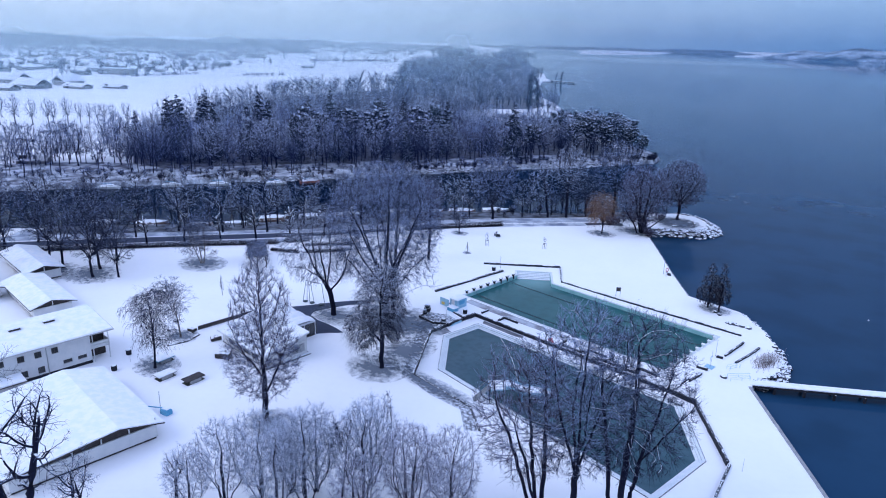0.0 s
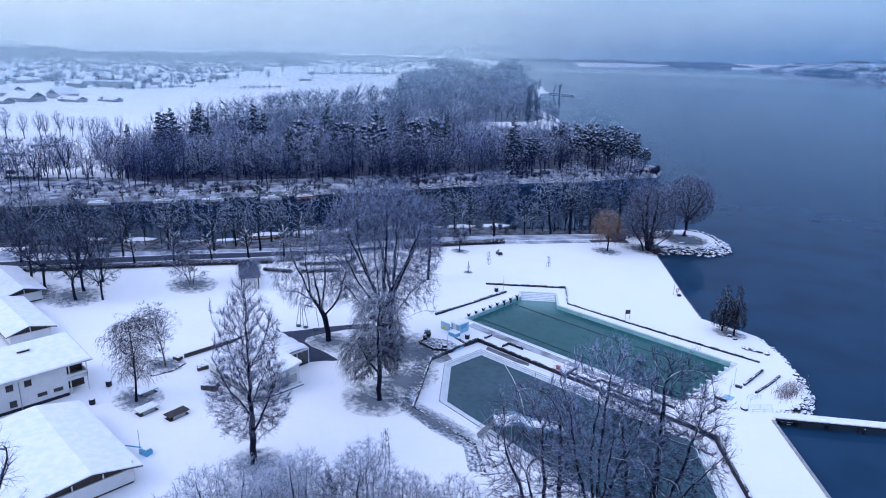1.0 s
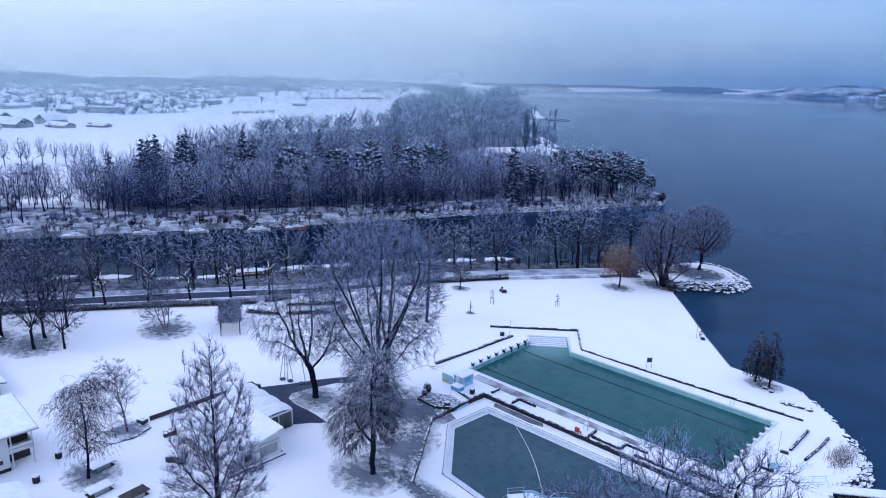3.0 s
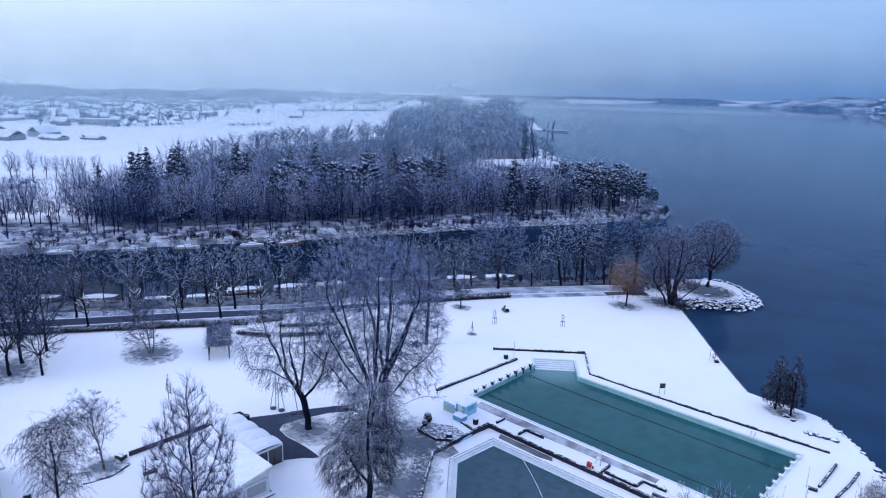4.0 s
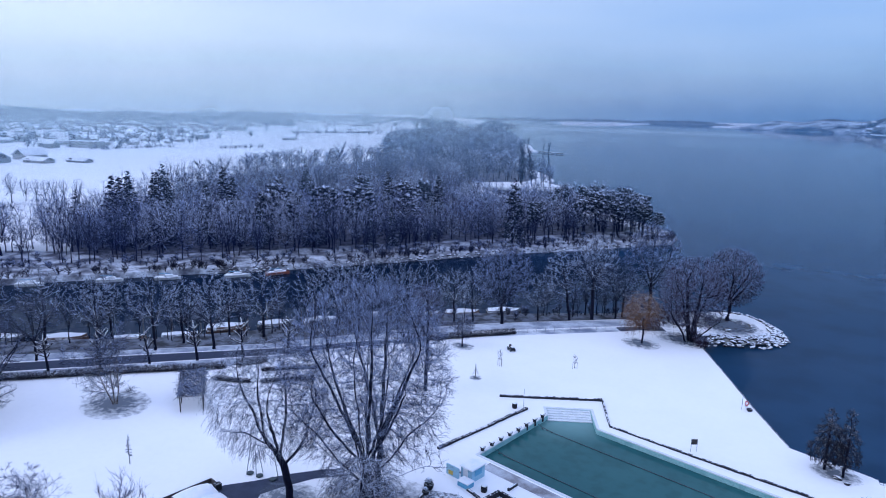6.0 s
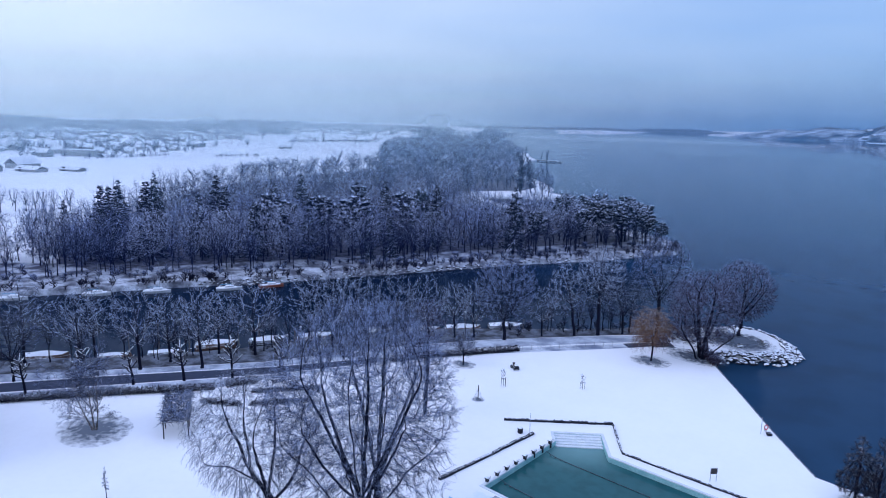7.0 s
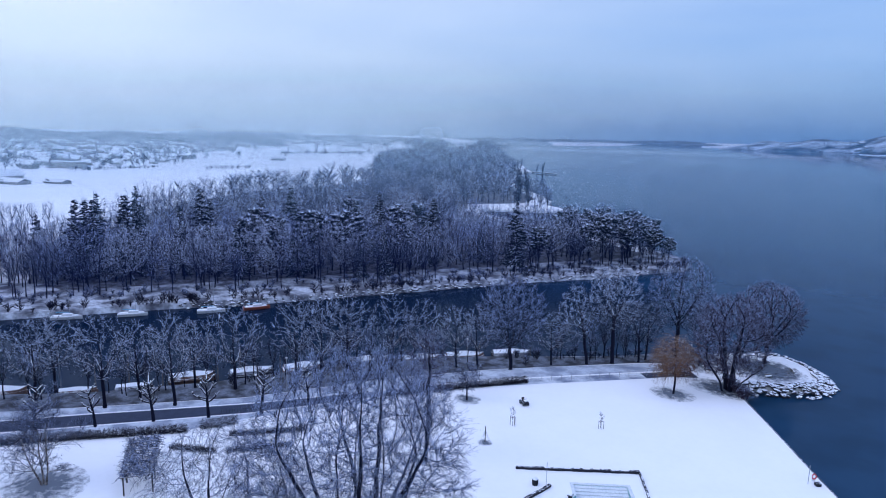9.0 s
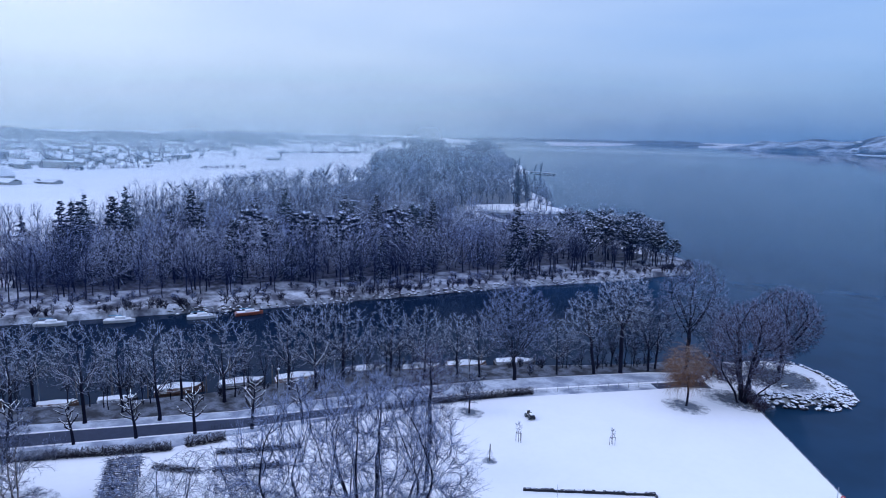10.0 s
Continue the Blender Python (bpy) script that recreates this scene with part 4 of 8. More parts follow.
def bare_tree(seed, h, r, limbs=10, first=0.3, limb_len=0.5, angle=48, rise=0.10, droop=-0.02, counts=(8, 8, 5), stems=1, lean=0.03, twig_r=None, rounded=True, lod=0, hang=0.0, bend=0.09, stem=0.92, thick=0.55, bold=False, rime=False):
    """Trunk with limbs, and the crown's boughs and twigs, as two pairs of (vertices, triangles). droop < 0 lets the twigs hang."""
    rng = np.random.default_rng(seed)
    if stems == 1:
        start, way = np.array([[0, 0, -0.3]]), np.array([[rng.normal(0, lean), rng.normal(0, lean), 1.0]])
    else:
        az = np.arange(stems) * 6.28 / stems + rng.uniform(0, 1, stems)
        start = np.stack([0.4 * r * 4 * np.cos(az), 0.4 * r * 4 * np.sin(az), np.full(stems, -0.3)], 1)
        way = np.stack([0.28 * np.cos(az), 0.28 * np.sin(az), np.ones(stems)], 1) * rng.uniform(0.8, 1.2, (stems, 1))
    P0, R0 = strands(rng, start, way, np.full(len(start), h * stem) * rng.uniform(0.85, 1.0, len(start)) if stems > 1 else np.full(1, stem * h), np.full(len(start), r), 9, 0.05, 0.06)
    R0 = r * np.linspace(1, 0.16 if stem > 0.8 else 0.4, 9)[None] * np.ones((len(start), 1))
    R0[:, 0] *= 1.35
    if lod:
        P0, R0 = P0[:, ::2], R0[:, ::2]
    shape = (lambda t: (0.35 + 1.1 * np.sin(np.pi * np.clip((t - first) / (1.02 - first), 0, 1) ** 0.8) ** 0.7) * 0.72) if rounded else None
    pts = ((6, 4, 3), (5, 4 if bold else 3, 2), (3, 2, 2))[lod]
    fine = twig_r or 0.03
    P1, R1 = sprout(rng, P0, R0, limbs, first, 0.97, limb_len, angle, pts[0], bend, rise, thick, shape)
    P2, R2 = sprout(rng, P1, R1, counts[0], 0.15, 1.0, 0.50, 46, pts[1], 1.3 * bend, 0.5 * rise, 0.6)
    R2 = np.maximum(R2, fine)
    if lod:
        R1 = np.maximum(R1, 1.4 * fine)
    if lod:
        # bold: the boughs carry the snow, the twigs stay dark
        wood_parts = [join([tubes(P0, R0, (7, 5, 3)[lod]), tubes(P1, R1, 4 if bold else 3, bold)] + ([tubes(P2, np.maximum(R2, 1.7 * fine), 4, True)] if bold else []))]
    else:
        # every stem and every main bough by itself
        wood_parts = [tubes(P0[i:i + 1], R0[i:i + 1], 7) for i in range(len(P0))] + [tubes(P1[i:i + 1], R1[i:i + 1], 4) for i in range(len(P1))]
    crown = [] if bold and lod else [tubes(P2, R2, 3)]
    if hang:
        # long twigs that bow over and fall
        P3, R3 = sprout(rng, P2, R2, counts[1], 0.1, 1.0, 0.01, 60, 2, 0.05, 0.0, 0.5)
        n3 = len(P3)
        way = unit(P3[:, 1] - P3[:, 0]) * [1, 1, 0.6] + 0.15 * UP
        P3, R3 = strands(rng, P3[:, 0], way, hang * h * rng.uniform(0.5, 1.15, n3), np.full(n3, 0.7 * fine), 5, 0.07, -0.55)
        P3[..., 2] = np.maximum(P3[..., 2], 0.6)
        crown.append(tubes(P3, R3, 3, rime))
        if len(counts) > 2:
            P4, R4 = sprout(rng, P3, R3, counts[2], 0.15, 0.9, 0.42, 28, 2, 0.08, -0.25, 0.8)
            crown.append(tubes(P4, np.maximum(R4, 0.5 * fine), 3))
        return level(h, wood_parts, join(crown))
    if len(counts) > 1:
        P3, R3 = sprout(rng, P2, R2, counts[1], 0.12, 1.0, 0.54, 45, pts[2] if len(counts) > 2 or droop < -0.1 else 2, 0.12, droop, 0.65)
        R3 = np.maximum(R3, 0.7 * fine)
        crown.append(tubes(P3, R3, 3, rime))
    if len(counts) > 2:
        P4, R4 = sprout(rng, P3, R3, counts[2], 0.08, 1.0, 0.70, 42, 2 if droop > -0.1 else 3, 0.08, 1.5 * droop, 0.7)
        R4 = np.maximum(R4, 0.5 * fine)
        crown.append(tubes(P4, R4, 3, rime))
    return level(h, wood_parts, join(crown))


def grown_tree(seed, stems, blobs, points, r, step=0.8, reach=7.0, kill=1.5, tip=0.022, pull=0.12, waver=0.12, twigs=3, twig_len=1.0, sprigs=2, twig_rise=0.1, hang=0.0, whole=False, bough=0.10, twig_r=0.020, least=0.0, lite=False):
    """A tree grown towards points of free air in its crown. stems: lines of (x, y, z) up to the first forks; blobs: (x, y, z, rx, ry, rz) that fill the crown.
    Returns the trunk and boughs, and the crown of thin branches and twigs, as (vertices, triangles)."""
    rng = np.random.default_rng(seed)
    vol = np.array([b[3] * b[4] * b[5] for b in blobs])
    goal = []
    for b, n in zip(blobs, np.maximum(4, points * vol / vol.sum()).astype(int)):
        v = unit(rng.normal(0, 1, (n, 3))) * rng.uniform(0, 1, (n, 1)) ** 0.27
        goal.append(np.array(b[:3]) + v * np.array(b[3:]))
    goal = np.concatenate(goal)
    # the stems, cut into steps
    pos, par = [], []
    for line in stems:
        # a line that starts in the air springs from the nearest point of the earlier ones
        line = [np.array(p, float) for p in line]
        last = -1
        if line[0][2] > 0.5 and pos:
            last = int(((np.array(pos) - line[0]) ** 2).sum(1).argmin())
            line[0] = pos[last]
        else:
            pos.append(line[0])
            par.append(-1)
            last = len(pos) - 1
        for a, b in zip(line, line[1:]):
            n = max(1, int(round(np.linalg.norm(b - a) / step)))
            for k in range(1, n + 1):
                pos.append(a + (b - a) * k / n + rng.normal(0, 0.24 * step, 3) * (k < n))
                par.append(last)
                last = len(pos) - 1
    pos, par = np.array(pos), np.array(par)
    high = pos[:, 2] > 0.6 * min(s[-1][2] for s in stems)
    d2 = ((goal[:, None] - pos[None]) ** 2).sum(-1) + np.where(high, 0.0, 1e6)[None]
    near, dist = d2.argmin(1), d2.min(1)
    for turn in range(70):
        on = dist < (reach * reach if turn > 12 else 1e5)
        if not on.any():
            break
        pullv = np.zeros((len(pos), 3))
        np.add.at(pullv, near[on], unit(goal[on] - pos[near[on]]))
        who = np.unique(near[on])
        way = unit(unit(pullv[who]) + pull * UP + rng.normal(0, waver, (len(who), 3)))
        fresh = pos[who] + step * way
        o = len(pos)
        pos, par = np.concatenate([pos, fresh]), np.concatenate([par, who])
        d2 = ((goal[:, None] - fresh[None]) ** 2).sum(-1)
        k, d = d2.argmin(1), d2.min(1)
        better = d < dist
        near, dist = np.where(better, k + o, near), np.where(better, d, dist)
        # a fork with four branches is full
        keep = (dist > kill * kill) & (np.bincount(par[par >= 0], minlength=len(pos))[near] < 4)
        goal, near, dist = goal[keep], near[keep], dist[keep]
        if not len(goal) or len(pos) > 9000:
            break
    # thickness: every fork shares out its section among its branches
    n = len(pos)
    kids = [[] for _ in range(n)]
    for i, p in enumerate(par):
        if p >= 0:
            kids[p].append(i)
    ends = max(4, sum(1 for k in kids if not k) / sum(1 for p in par if p < 0))
    e = math.log(ends) / math.log(r / tip)
    load = np.array([0.0 if k else 1.0 for k in kids])
    for i in range(n - 1, -1, -1):
        if par[i] >= 0:
            load[par[i]] += load[i]
    rad = np.maximum(tip * np.maximum(load, 1) ** (1 / e), least)
    # branches: each goes on through its stoutest child
    runs, todo = [], [i for i in range(n) if par[i] < 0]
    roots = len(todo)
    while todo:
        i = todo.pop(0)
        run = ([par[i]] if par[i] >= 0 else []) + [i]
        while kids[run[-1]]:
            k = sorted(kids[run[-1]], key=lambda j: -rad[j])
            run.append(k[0])
            todo += k[1:]
        runs.append(run)
    wood, thin, groups = [], [], {}
    for q, run in enumerate(runs):
        P, R = pos[run].copy(), rad[run].copy()
        R[0] = R[1] if q >= roots else 1.45 * R[0]
        for _ in range(2):
            P[1:-1] = 0.25 * P[:-2] + 0.5 * P[1:-1] + 0.25 * P[2:]
        if lite and len(P) > 4:
            pick = sorted({0, len(P) - 1, *range(2, len(P) - 1, 2)})
            P, R = P[pick], R[pick]
        if q < roots or R[0] > bough:
            wood.append(tubes(P[None], R[None], 5 if lite else 7 if R[0] > 0.15 else 5, True))
        else:
            groups.setdefault(len(P), []).append((P, R))
    for g in groups.values():
        thin.append(tubes(np.stack([p for p, _ in g]), np.stack([q for _, q in g]), 3, True))
    # twigs on all the thin wood
    slim = np.array([i for i in range(n) if par[i] >= 0 and load[i] < 8])
    if twigs and len(slim):
        at = np.repeat(slim, twigs)
        back = pos[par[at]]
        u = rng.uniform(0, 1, (len(at), 1))
        S = back + (pos[at] - back) * u
        heart = np.array(blobs[0][:3]) - [0, 0, 0.4 * blobs[0][5]]
        d = unit(unit(pos[at] - back) + 0.55 * unit(S - heart) + rng.normal(0, 0.32, (len(at), 3)) + twig_rise * UP)
        L = twig_len * rng.uniform(0.5, 1.3, len(at))
        if hang:
            P, R = strands(rng, S, d * [1, 1, 0.5] + 0.1 * UP, L * hang, np.full(len(at), twig_r), 4, 0.10, -0.62)
            P[..., 2] = np.maximum(P[..., 2], 0.5)
        else:
            P, R = strands(rng, S, d, L, np.full(len(at), twig_r), 2, 0.15, 0.06 + 0.3 * twig_rise)
        thin.append(tubes(P, R, 3, True))
        if sprigs:
            P2, R2 = sprout(rng, P, R, sprigs, 0.15, 0.95, 0.55, 36, 2, 0.1, -0.2 if hang else 0.05, 0.8)
            thin.append(tubes(P2, np.maximum(R2, 0.6 * twig_r), 3, True))
    return ([join(wood)] if whole else wood), join(thin)


def seen(r, f, z):
    """Metres to the right of, and beyond, a tree's foot along the flight, as x, y, z."""
    return (0.72 * r - 0.693 * f, 0.693 * r + 0.72 * f, z)


def vase(seed, h, spread, fork, boughs=6, lift=0.62, **kw):
    """A bare tree whose boughs fan out from one fork; h high, spread wide to each side."""
    rng = np.random.default_rng(seed)
    lean = rng.normal(0, 0.25, 2)
    stems = [[(0, 0, -0.3), (0.5 * lean[0], 0.5 * lean[1], 0.6 * fork), (lean[0], lean[1], fork), (1.4 * lean[0], 1.4 * lean[1], fork + 0.55 * (h - fork))]]
    for k in range(boughs):
        a = 6.283 * k / boughs + rng.uniform(-0.35, 0.35)
        z0, out = fork * rng.uniform(0.8, 1.05), spread * rng.uniform(0.5, 0.75)
        up = (h - fork) * lift * rng.uniform(0.45, 1.0)
        stems.append([(lean[0], lean[1], z0), (0.45 * out * math.cos(a), 0.45 * out * math.sin(a), z0 + 0.38 * up), (out * math.cos(a + 0.2), out * math.sin(a + 0.2), z0 + up)])
    low = 0.72 * fork
    return grown_tree(seed, stems, [(0, 0, 0.5 * (h + low), spread, spread, 0.5 * (h - low))], **kw)


def spruce(seed, h, r, whorls=16, per=8, spread=0.16, bottom=0.12, thick=0.17):
    rng = np.random.default_rng(seed)
    P0, R0 = strands(rng, np.array([[0, 0, -0.3]]), np.array([[0, 0, 1.0]]), np.full(1, h + 0.3), np.full(1, r), 6, 0.01, 0.05)
    n = whorls * per
    t = np.minimum(np.repeat(np.linspace(bottom, 0.985, whorls), per) + rng.normal(0, 0.022, n), 0.99)
    az = np.arange(n) * 2.4 + rng.uniform(0, 6, n)
    ln = h * spread * (1.03 - t) ** 0.75 * rng.uniform(0.65, 1.15, n) * 1.5
    start = np.stack([0 * t, 0 * t, t * h], 1)
    way = np.stack([np.cos(az), np.sin(az), rng.uniform(-0.15, 0.2, n) + 0.5 * (t - 0.5)], 1)
    P1, R1 = strands(rng, start, way, ln, 0.05 + 0 * t, 4, 0.12, -0.06)
    # drooping sprays of needles along every branch
    P2, R2 = sprout(rng, P1, R1, 7, 0.15, 1.0, 0.42, 50, 2, 0.1, -0.16, 1.0, flat=0.6)
    R2 = np.full_like(R2, thick) * np.linspace(1, 0.6, R2.shape[1])
    return tubes(P0, R0, 6), join([tubes(P1, np.full_like(R1, 0.8 * thick), 3), tubes(P2, R2, 3)])


def pine(seed, h, r, clumps=26, crown_from=0.55, spread=0.30):
    """A tall bare stem with an umbrella of needle clumps."""
    rng = np.random.default_rng(seed)
    P0, R0 = strands(rng, np.array([[0, 0, -0.3]]), np.array([[rng.normal(0, 0.06), rng.normal(0, 0.06), 1.0]]), np.full(1, h * 0.95), np.full(1, r), 8, 0.05, 0.05)
    P1, R1 = sprout(rng, P0, R0, clumps, crown_from, 0.99, spread, 62, 4, 0.12, 0.12, 0.5)
    ends = np.concatenate([P1[:, -1], P1[:, -2]])
    n = len(ends)
    k = 34
    v = unit(rng.normal(0, 1, (n, k, 3)) * [1, 1, 0.75])
    size = rng.uniform(0.9, 1.7, (n, 1, 1)) * h / 22
    c0 = ends[:, None] + v * size * rng.uniform(0.1, 0.75, (n, k, 1)) * [1, 1, 0.6]
    P2 = np.stack([c0, c0 + (v + rng.normal(0, 0.35, (n, k, 3))) * 0.55 * size], 2).reshape(-1, 2, 3)
    return join([tubes(P0, R0, 6), tubes(P1, R1, 3)]), tubes(P2, np.full(P2.shape[:2], 0.24), 3)


def tree_thing(name, at, shapes, mats, label, category, group="", turn=0.0, scale=1.0, stems=1):
    ob = thing(name, at, label, category, group)
    ob.matrix_basis = pose(*at, 0, 0, turn) @ Matrix.Scale(scale, 4)
    wood = shapes[0] if isinstance(shapes[0], list) else [shapes[0]]
    for i, w in enumerate(wood):
        kind = "trunk" if i < stems else "bough"
        part(kind, mesh_of(kind, *w, mats[0]), None, ob)
    part("crown", mesh_of("crown", *shapes[1], mats[1]), None, ob)
    return ob


def place(ob, x, y, scale=1.0, turn=0.0, z=0.0, label=""):
    c = copy_thing(ob, pose(x, y, z, 0, 0, turn) @ Matrix.Scale(scale, 4))
    c.scale = (scale, scale, scale)
    return tagged(c, label)


# -- the great trees on the lawn
great = [[(0, 0, -0.3), seen(-0.4, 0, 5), seen(-0.9, 0, 10), seen(-1.8, 0.2, 16), seen(-2.4, 0.3, 23)], [seen(-0.5, 0, 7), seen(0.5, 0.4, 11), seen(1.4, 1.0, 16), seen(2.2, 1.4, 22)]]
# boughs: where they spring from, their way round, how far out they lie half-way and at their ends, and how high
for z0, way, r1, z1, r2, z2, r3, z3 in ((6.5, 185, 3.2, 9.6, 6.0, 13.5, 9.6, 17.5), (7.0, 5, 3.0, 10.0, 5.6, 13.5, 9.4, 17.0), (6.0, 160, 4.2, 8.6, 7.8, 11.4, 10.4, 12.6), (6.0, -18, 4.4, 8.4, 7.6, 10.6, 10.6, 11.0), (8.0, 265, 3.4, 12.0, 6.4, 15.5, 9.4, 18.5), (8.0, 95, 3.6, 12.0, 6.6, 15.5, 9.4, 18.5),
                                      (8.5, 225, 3.2, 13.0, 6.0, 17.0, 8.4, 21.5), (8.5, 45, 3.2, 13.0, 6.0, 17.0, 8.4, 21.5), (9.0, 310, 3.0, 13.5, 5.6, 17.5, 8.0, 22.0), (9.0, 135, 3.0, 13.5, 5.6, 17.5, 8.0, 22.0), (10.0, 200, 2.4, 15.5, 4.4, 20.0, 6.6, 25.0), (10.0, 350, 2.4, 15.5, 4.6, 20.0, 6.8, 25.0), (9.5, 285, 1.6, 15.5, 3.0, 21.0, 4.4, 26.5)):
    c, q = math.cos(math.radians(way)), math.sin(math.radians(way))
    great.append([seen(-0.6, 0, z0)] + [seen(r_ * c - 0.7, r_ * q, z_) for r_, z_ in ((r1, z1), (r2, z2), (r3, z3))])
tree_thing("tree", (-95.8, 84.0, 0), grown_tree(11, great, [(*seen(-0.8, 0, 22.8), 11.6, 11.4, 12.0), (*seen(-0.6, 0, 15.0), 10.6, 10.2, 4.2)], 6200, 0.78, step=0.62, kill=0.78, pull=0.0, tip=0.010, least=0.023, waver=0.16, twigs=3, sprigs=2, twig_len=1.6, twig_rise=0.0, twig_r=0.020), (bark, twig_frost), "tall bare broad-crowned tree dusted with snow on the lawn", "tree")
tree_thing("tree", (-99.6, 88.6, 0), grown_tree(12, [[(0, 0, -0.3), (0.2, 0, 9), seen(0.6, 0.5, 17), seen(1.0, 1.0, 27)], [seen(0.2, 0, 10), seen(3, 2, 17), seen(5.5, 4, 23)], [seen(0.2, 0, 11), seen(-2, 3, 18), seen(-4, 5, 25)]], [(*seen(0.6, 2.0, 22), 6.5, 7.0, 11)], 1000, 0.44, step=0.65, kill=1.0, twigs=3, sprigs=2, twig_len=1.1, twig_rise=0.2), (bark_rimed, twig_frost), "tall bare tree growing close beside a larger one", "tree")
tree_thing("willow", (-83.9, 71.9, 0), grown_tree(13, [[(0, 0, -0.3), seen(0.1, 0, 6), seen(-0.2, 0, 12), seen(0.2, 0, 18)], [seen(0, 0, 5), seen(-2.2, 0, 8), seen(-4.2, 0.3, 11)], [seen(0, 0, 7), seen(2, 0.5, 10), seen(3.6, 0, 14)], [seen(0, 0, 8), seen(0, -2.5, 12), seen(0.3, -3.8, 14)]], [(*seen(0, 0, 13.5), 4.2, 4.2, 6.8), (*seen(-3.2, 0, 8.5), 2.8, 3.4, 4.6), (*seen(1.8, 0.5, 7.5), 2.0, 2.4, 3.0)], 2100, 0.40, step=0.6, kill=0.72, twigs=5, sprigs=2, twig_len=1.0, hang=2.1, twig_r=0.025), (bark_rimed, twig_rime), "weeping willow hung with frosted twigs on the lawn", "tree")
leaning = [[(0, 0, -0.3), seen(-0.3, 0, 3), seen(-1.0, 0, 6), seen(-3.2, -0.3, 9.5), seen(-4.2, 0, 17)], [seen(-2.6, 0, 8.5), seen(-6.0, -0.5, 10.8), seen(-9.6, 0, 10.6)], [seen(-0.9, 0, 5.6), seen(2, 0, 9), seen(4, 0.5, 15.5)],
           [seen(2, 0, 9), seen(5.6, 0.5, 11.2), seen(7.6, 0, 13)], [seen(-1, 0, 6.5), seen(-1.2, -3, 11), seen(-1.6, -5.4, 16)], [seen(-1, 0, 6.5), seen(-1, 3.4, 11.5), seen(-1.6, 6, 16)], [seen(-3.0, 0, 9.5), seen(-5.5, 1, 14), seen(-7.0, 1.5, 17)]]
tree_thing("tree", (-109.2, 80.1, 0), grown_tree(114, leaning, [(*seen(-2.3, 0, 16.2), 9.6, 8.8, 8.6)], 3200, 0.54, step=0.62, kill=0.82, tip=0.012, least=0.024, waver=0.08, twigs=2, sprigs=2, twig_len=1.0, hang=1.7, twig_r=0.021), (bark, twig_rime), "leaning bare tree with hanging twigs beside the path", "tree")
alder = [[(0, 0, -0.3), (0.1, 0, 9), (0, 0.1, 18), (0.2, 0, 27)]] + [[(0, 0, z), (0.55 * q * math.cos(a), 0.55 * q * math.sin(a), z + 1.0 * q), (q * math.cos(a), q * math.sin(a), z + 2.1 * q)] for z, q, a in ((5, 4.6, 0.4), (6.5, 4.4, 2.6), (7.5, 4.8, 4.5), (9.5, 4.2, 1.4), (11, 4.0, 3.5), (12.5, 3.6, 5.6), (14.5, 3.2, 0.6), (16, 2.8, 2.7), (18, 2.4, 4.8))]
tree_thing("alder", (-82.4, 47.1, 0), grown_tree(15, alder, [(0, 0, 11.0, 5.8, 5.8, 7.0), (0, 0, 19.0, 4.6, 4.6, 7.0), (0, 0, 25, 2.2, 2.2, 3.6)], 3600, 0.46, step=0.55, kill=0.68, pull=0.6, waver=0.07, tip=0.009, least=0.020, twigs=4, sprigs=2, twig_len=1.1, twig_rise=0.6, twig_r=0.020), (bark, twig_red), "slender bare alder with reddish twigs in snow", "tree")
tree_thing("weeping_birch", (-111.2, 42.1, 0), bare_tree(16, 15.5, 0.22, limbs=18, first=0.25, limb_len=0.36, angle=50, rise=0.06, counts=(9, 8, 4), twig_r=0.025, hang=0.18), (bark, twig), "weeping birch with dark hanging twigs", "tree")
tree_thing("birch", (-120.3, 51.2, 0), bare_tree(17, 13.5, 0.20, limbs=14, first=0.22, limb_len=0.50, angle=42, rise=0.10, droop=-0.03, counts=(8, 8, 5), twig_r=0.020), (bark_pale, twig_frost), "young bare birch on the lawn", "tree")
tree_thing("poplar", (-122.3, 121.7, 0), grown_tree(18, [[(0, 0, -0.3), (0.2, 0, 6), (0, 0.2, 13), (0.1, 0, 20)]], [(0, 0, 13.6, 4.4, 4.4, 9.2)], 2200, 0.36, step=0.6, kill=0.7, pull=0.4, twigs=3, sprigs=2, twig_len=1.0, twig_rise=0.55, twig_r=0.022), (bark, twig_red), "narrow bare poplar with reddish-brown twigs", "tree")
tree_thing("birch", (-159.0, 75.3, 0), bare_tree(19, 15.0, 0.20, limbs=12, first=0.22, limb_len=0.72, angle=50, rise=0.08, droop=-0.05, counts=(8, 8, 4), stems=3, twig_r=0.028), (bark_pale, twig_frost), "multi-stemmed bare birch before the hedge", "tree", stems=3)
tree_thing("willow", (-104.9, 180.7, 0), grown_tree(20, [[(0, 0, -0.3), seen(0.1, 0, 3.5), seen(-0.2, 0, 6.5), seen(0, 0, 10)], [seen(0, 0, 4.5), seen(-1.6, 0.2, 6.5), seen(-3.0, 0.3, 8.5)], [seen(0, 0, 5), seen(1.8, -0.3, 7), seen(3.4, 0, 9)], [seen(0, 0, 5), seen(0.2, -1.6, 7.5), seen(0.3, -3, 9.5)], [seen(0, 0, 5.5), seen(0, 1.8, 8), seen(0.2, 3, 9.5)]], [(*seen(-0.4, 0, 9.0), 3.6, 3.6, 4.2), (*seen(-2.0, 0, 7.0), 1.8, 2.4, 2.6)], 560, 0.22, step=0.6, kill=0.75, tip=0.014, least=0.025, twigs=3, sprigs=2, twig_len=1.0, hang=3.8, twig_r=0.024), (bark, twig_orange), "golden weeping willow with orange twigs", "tree")
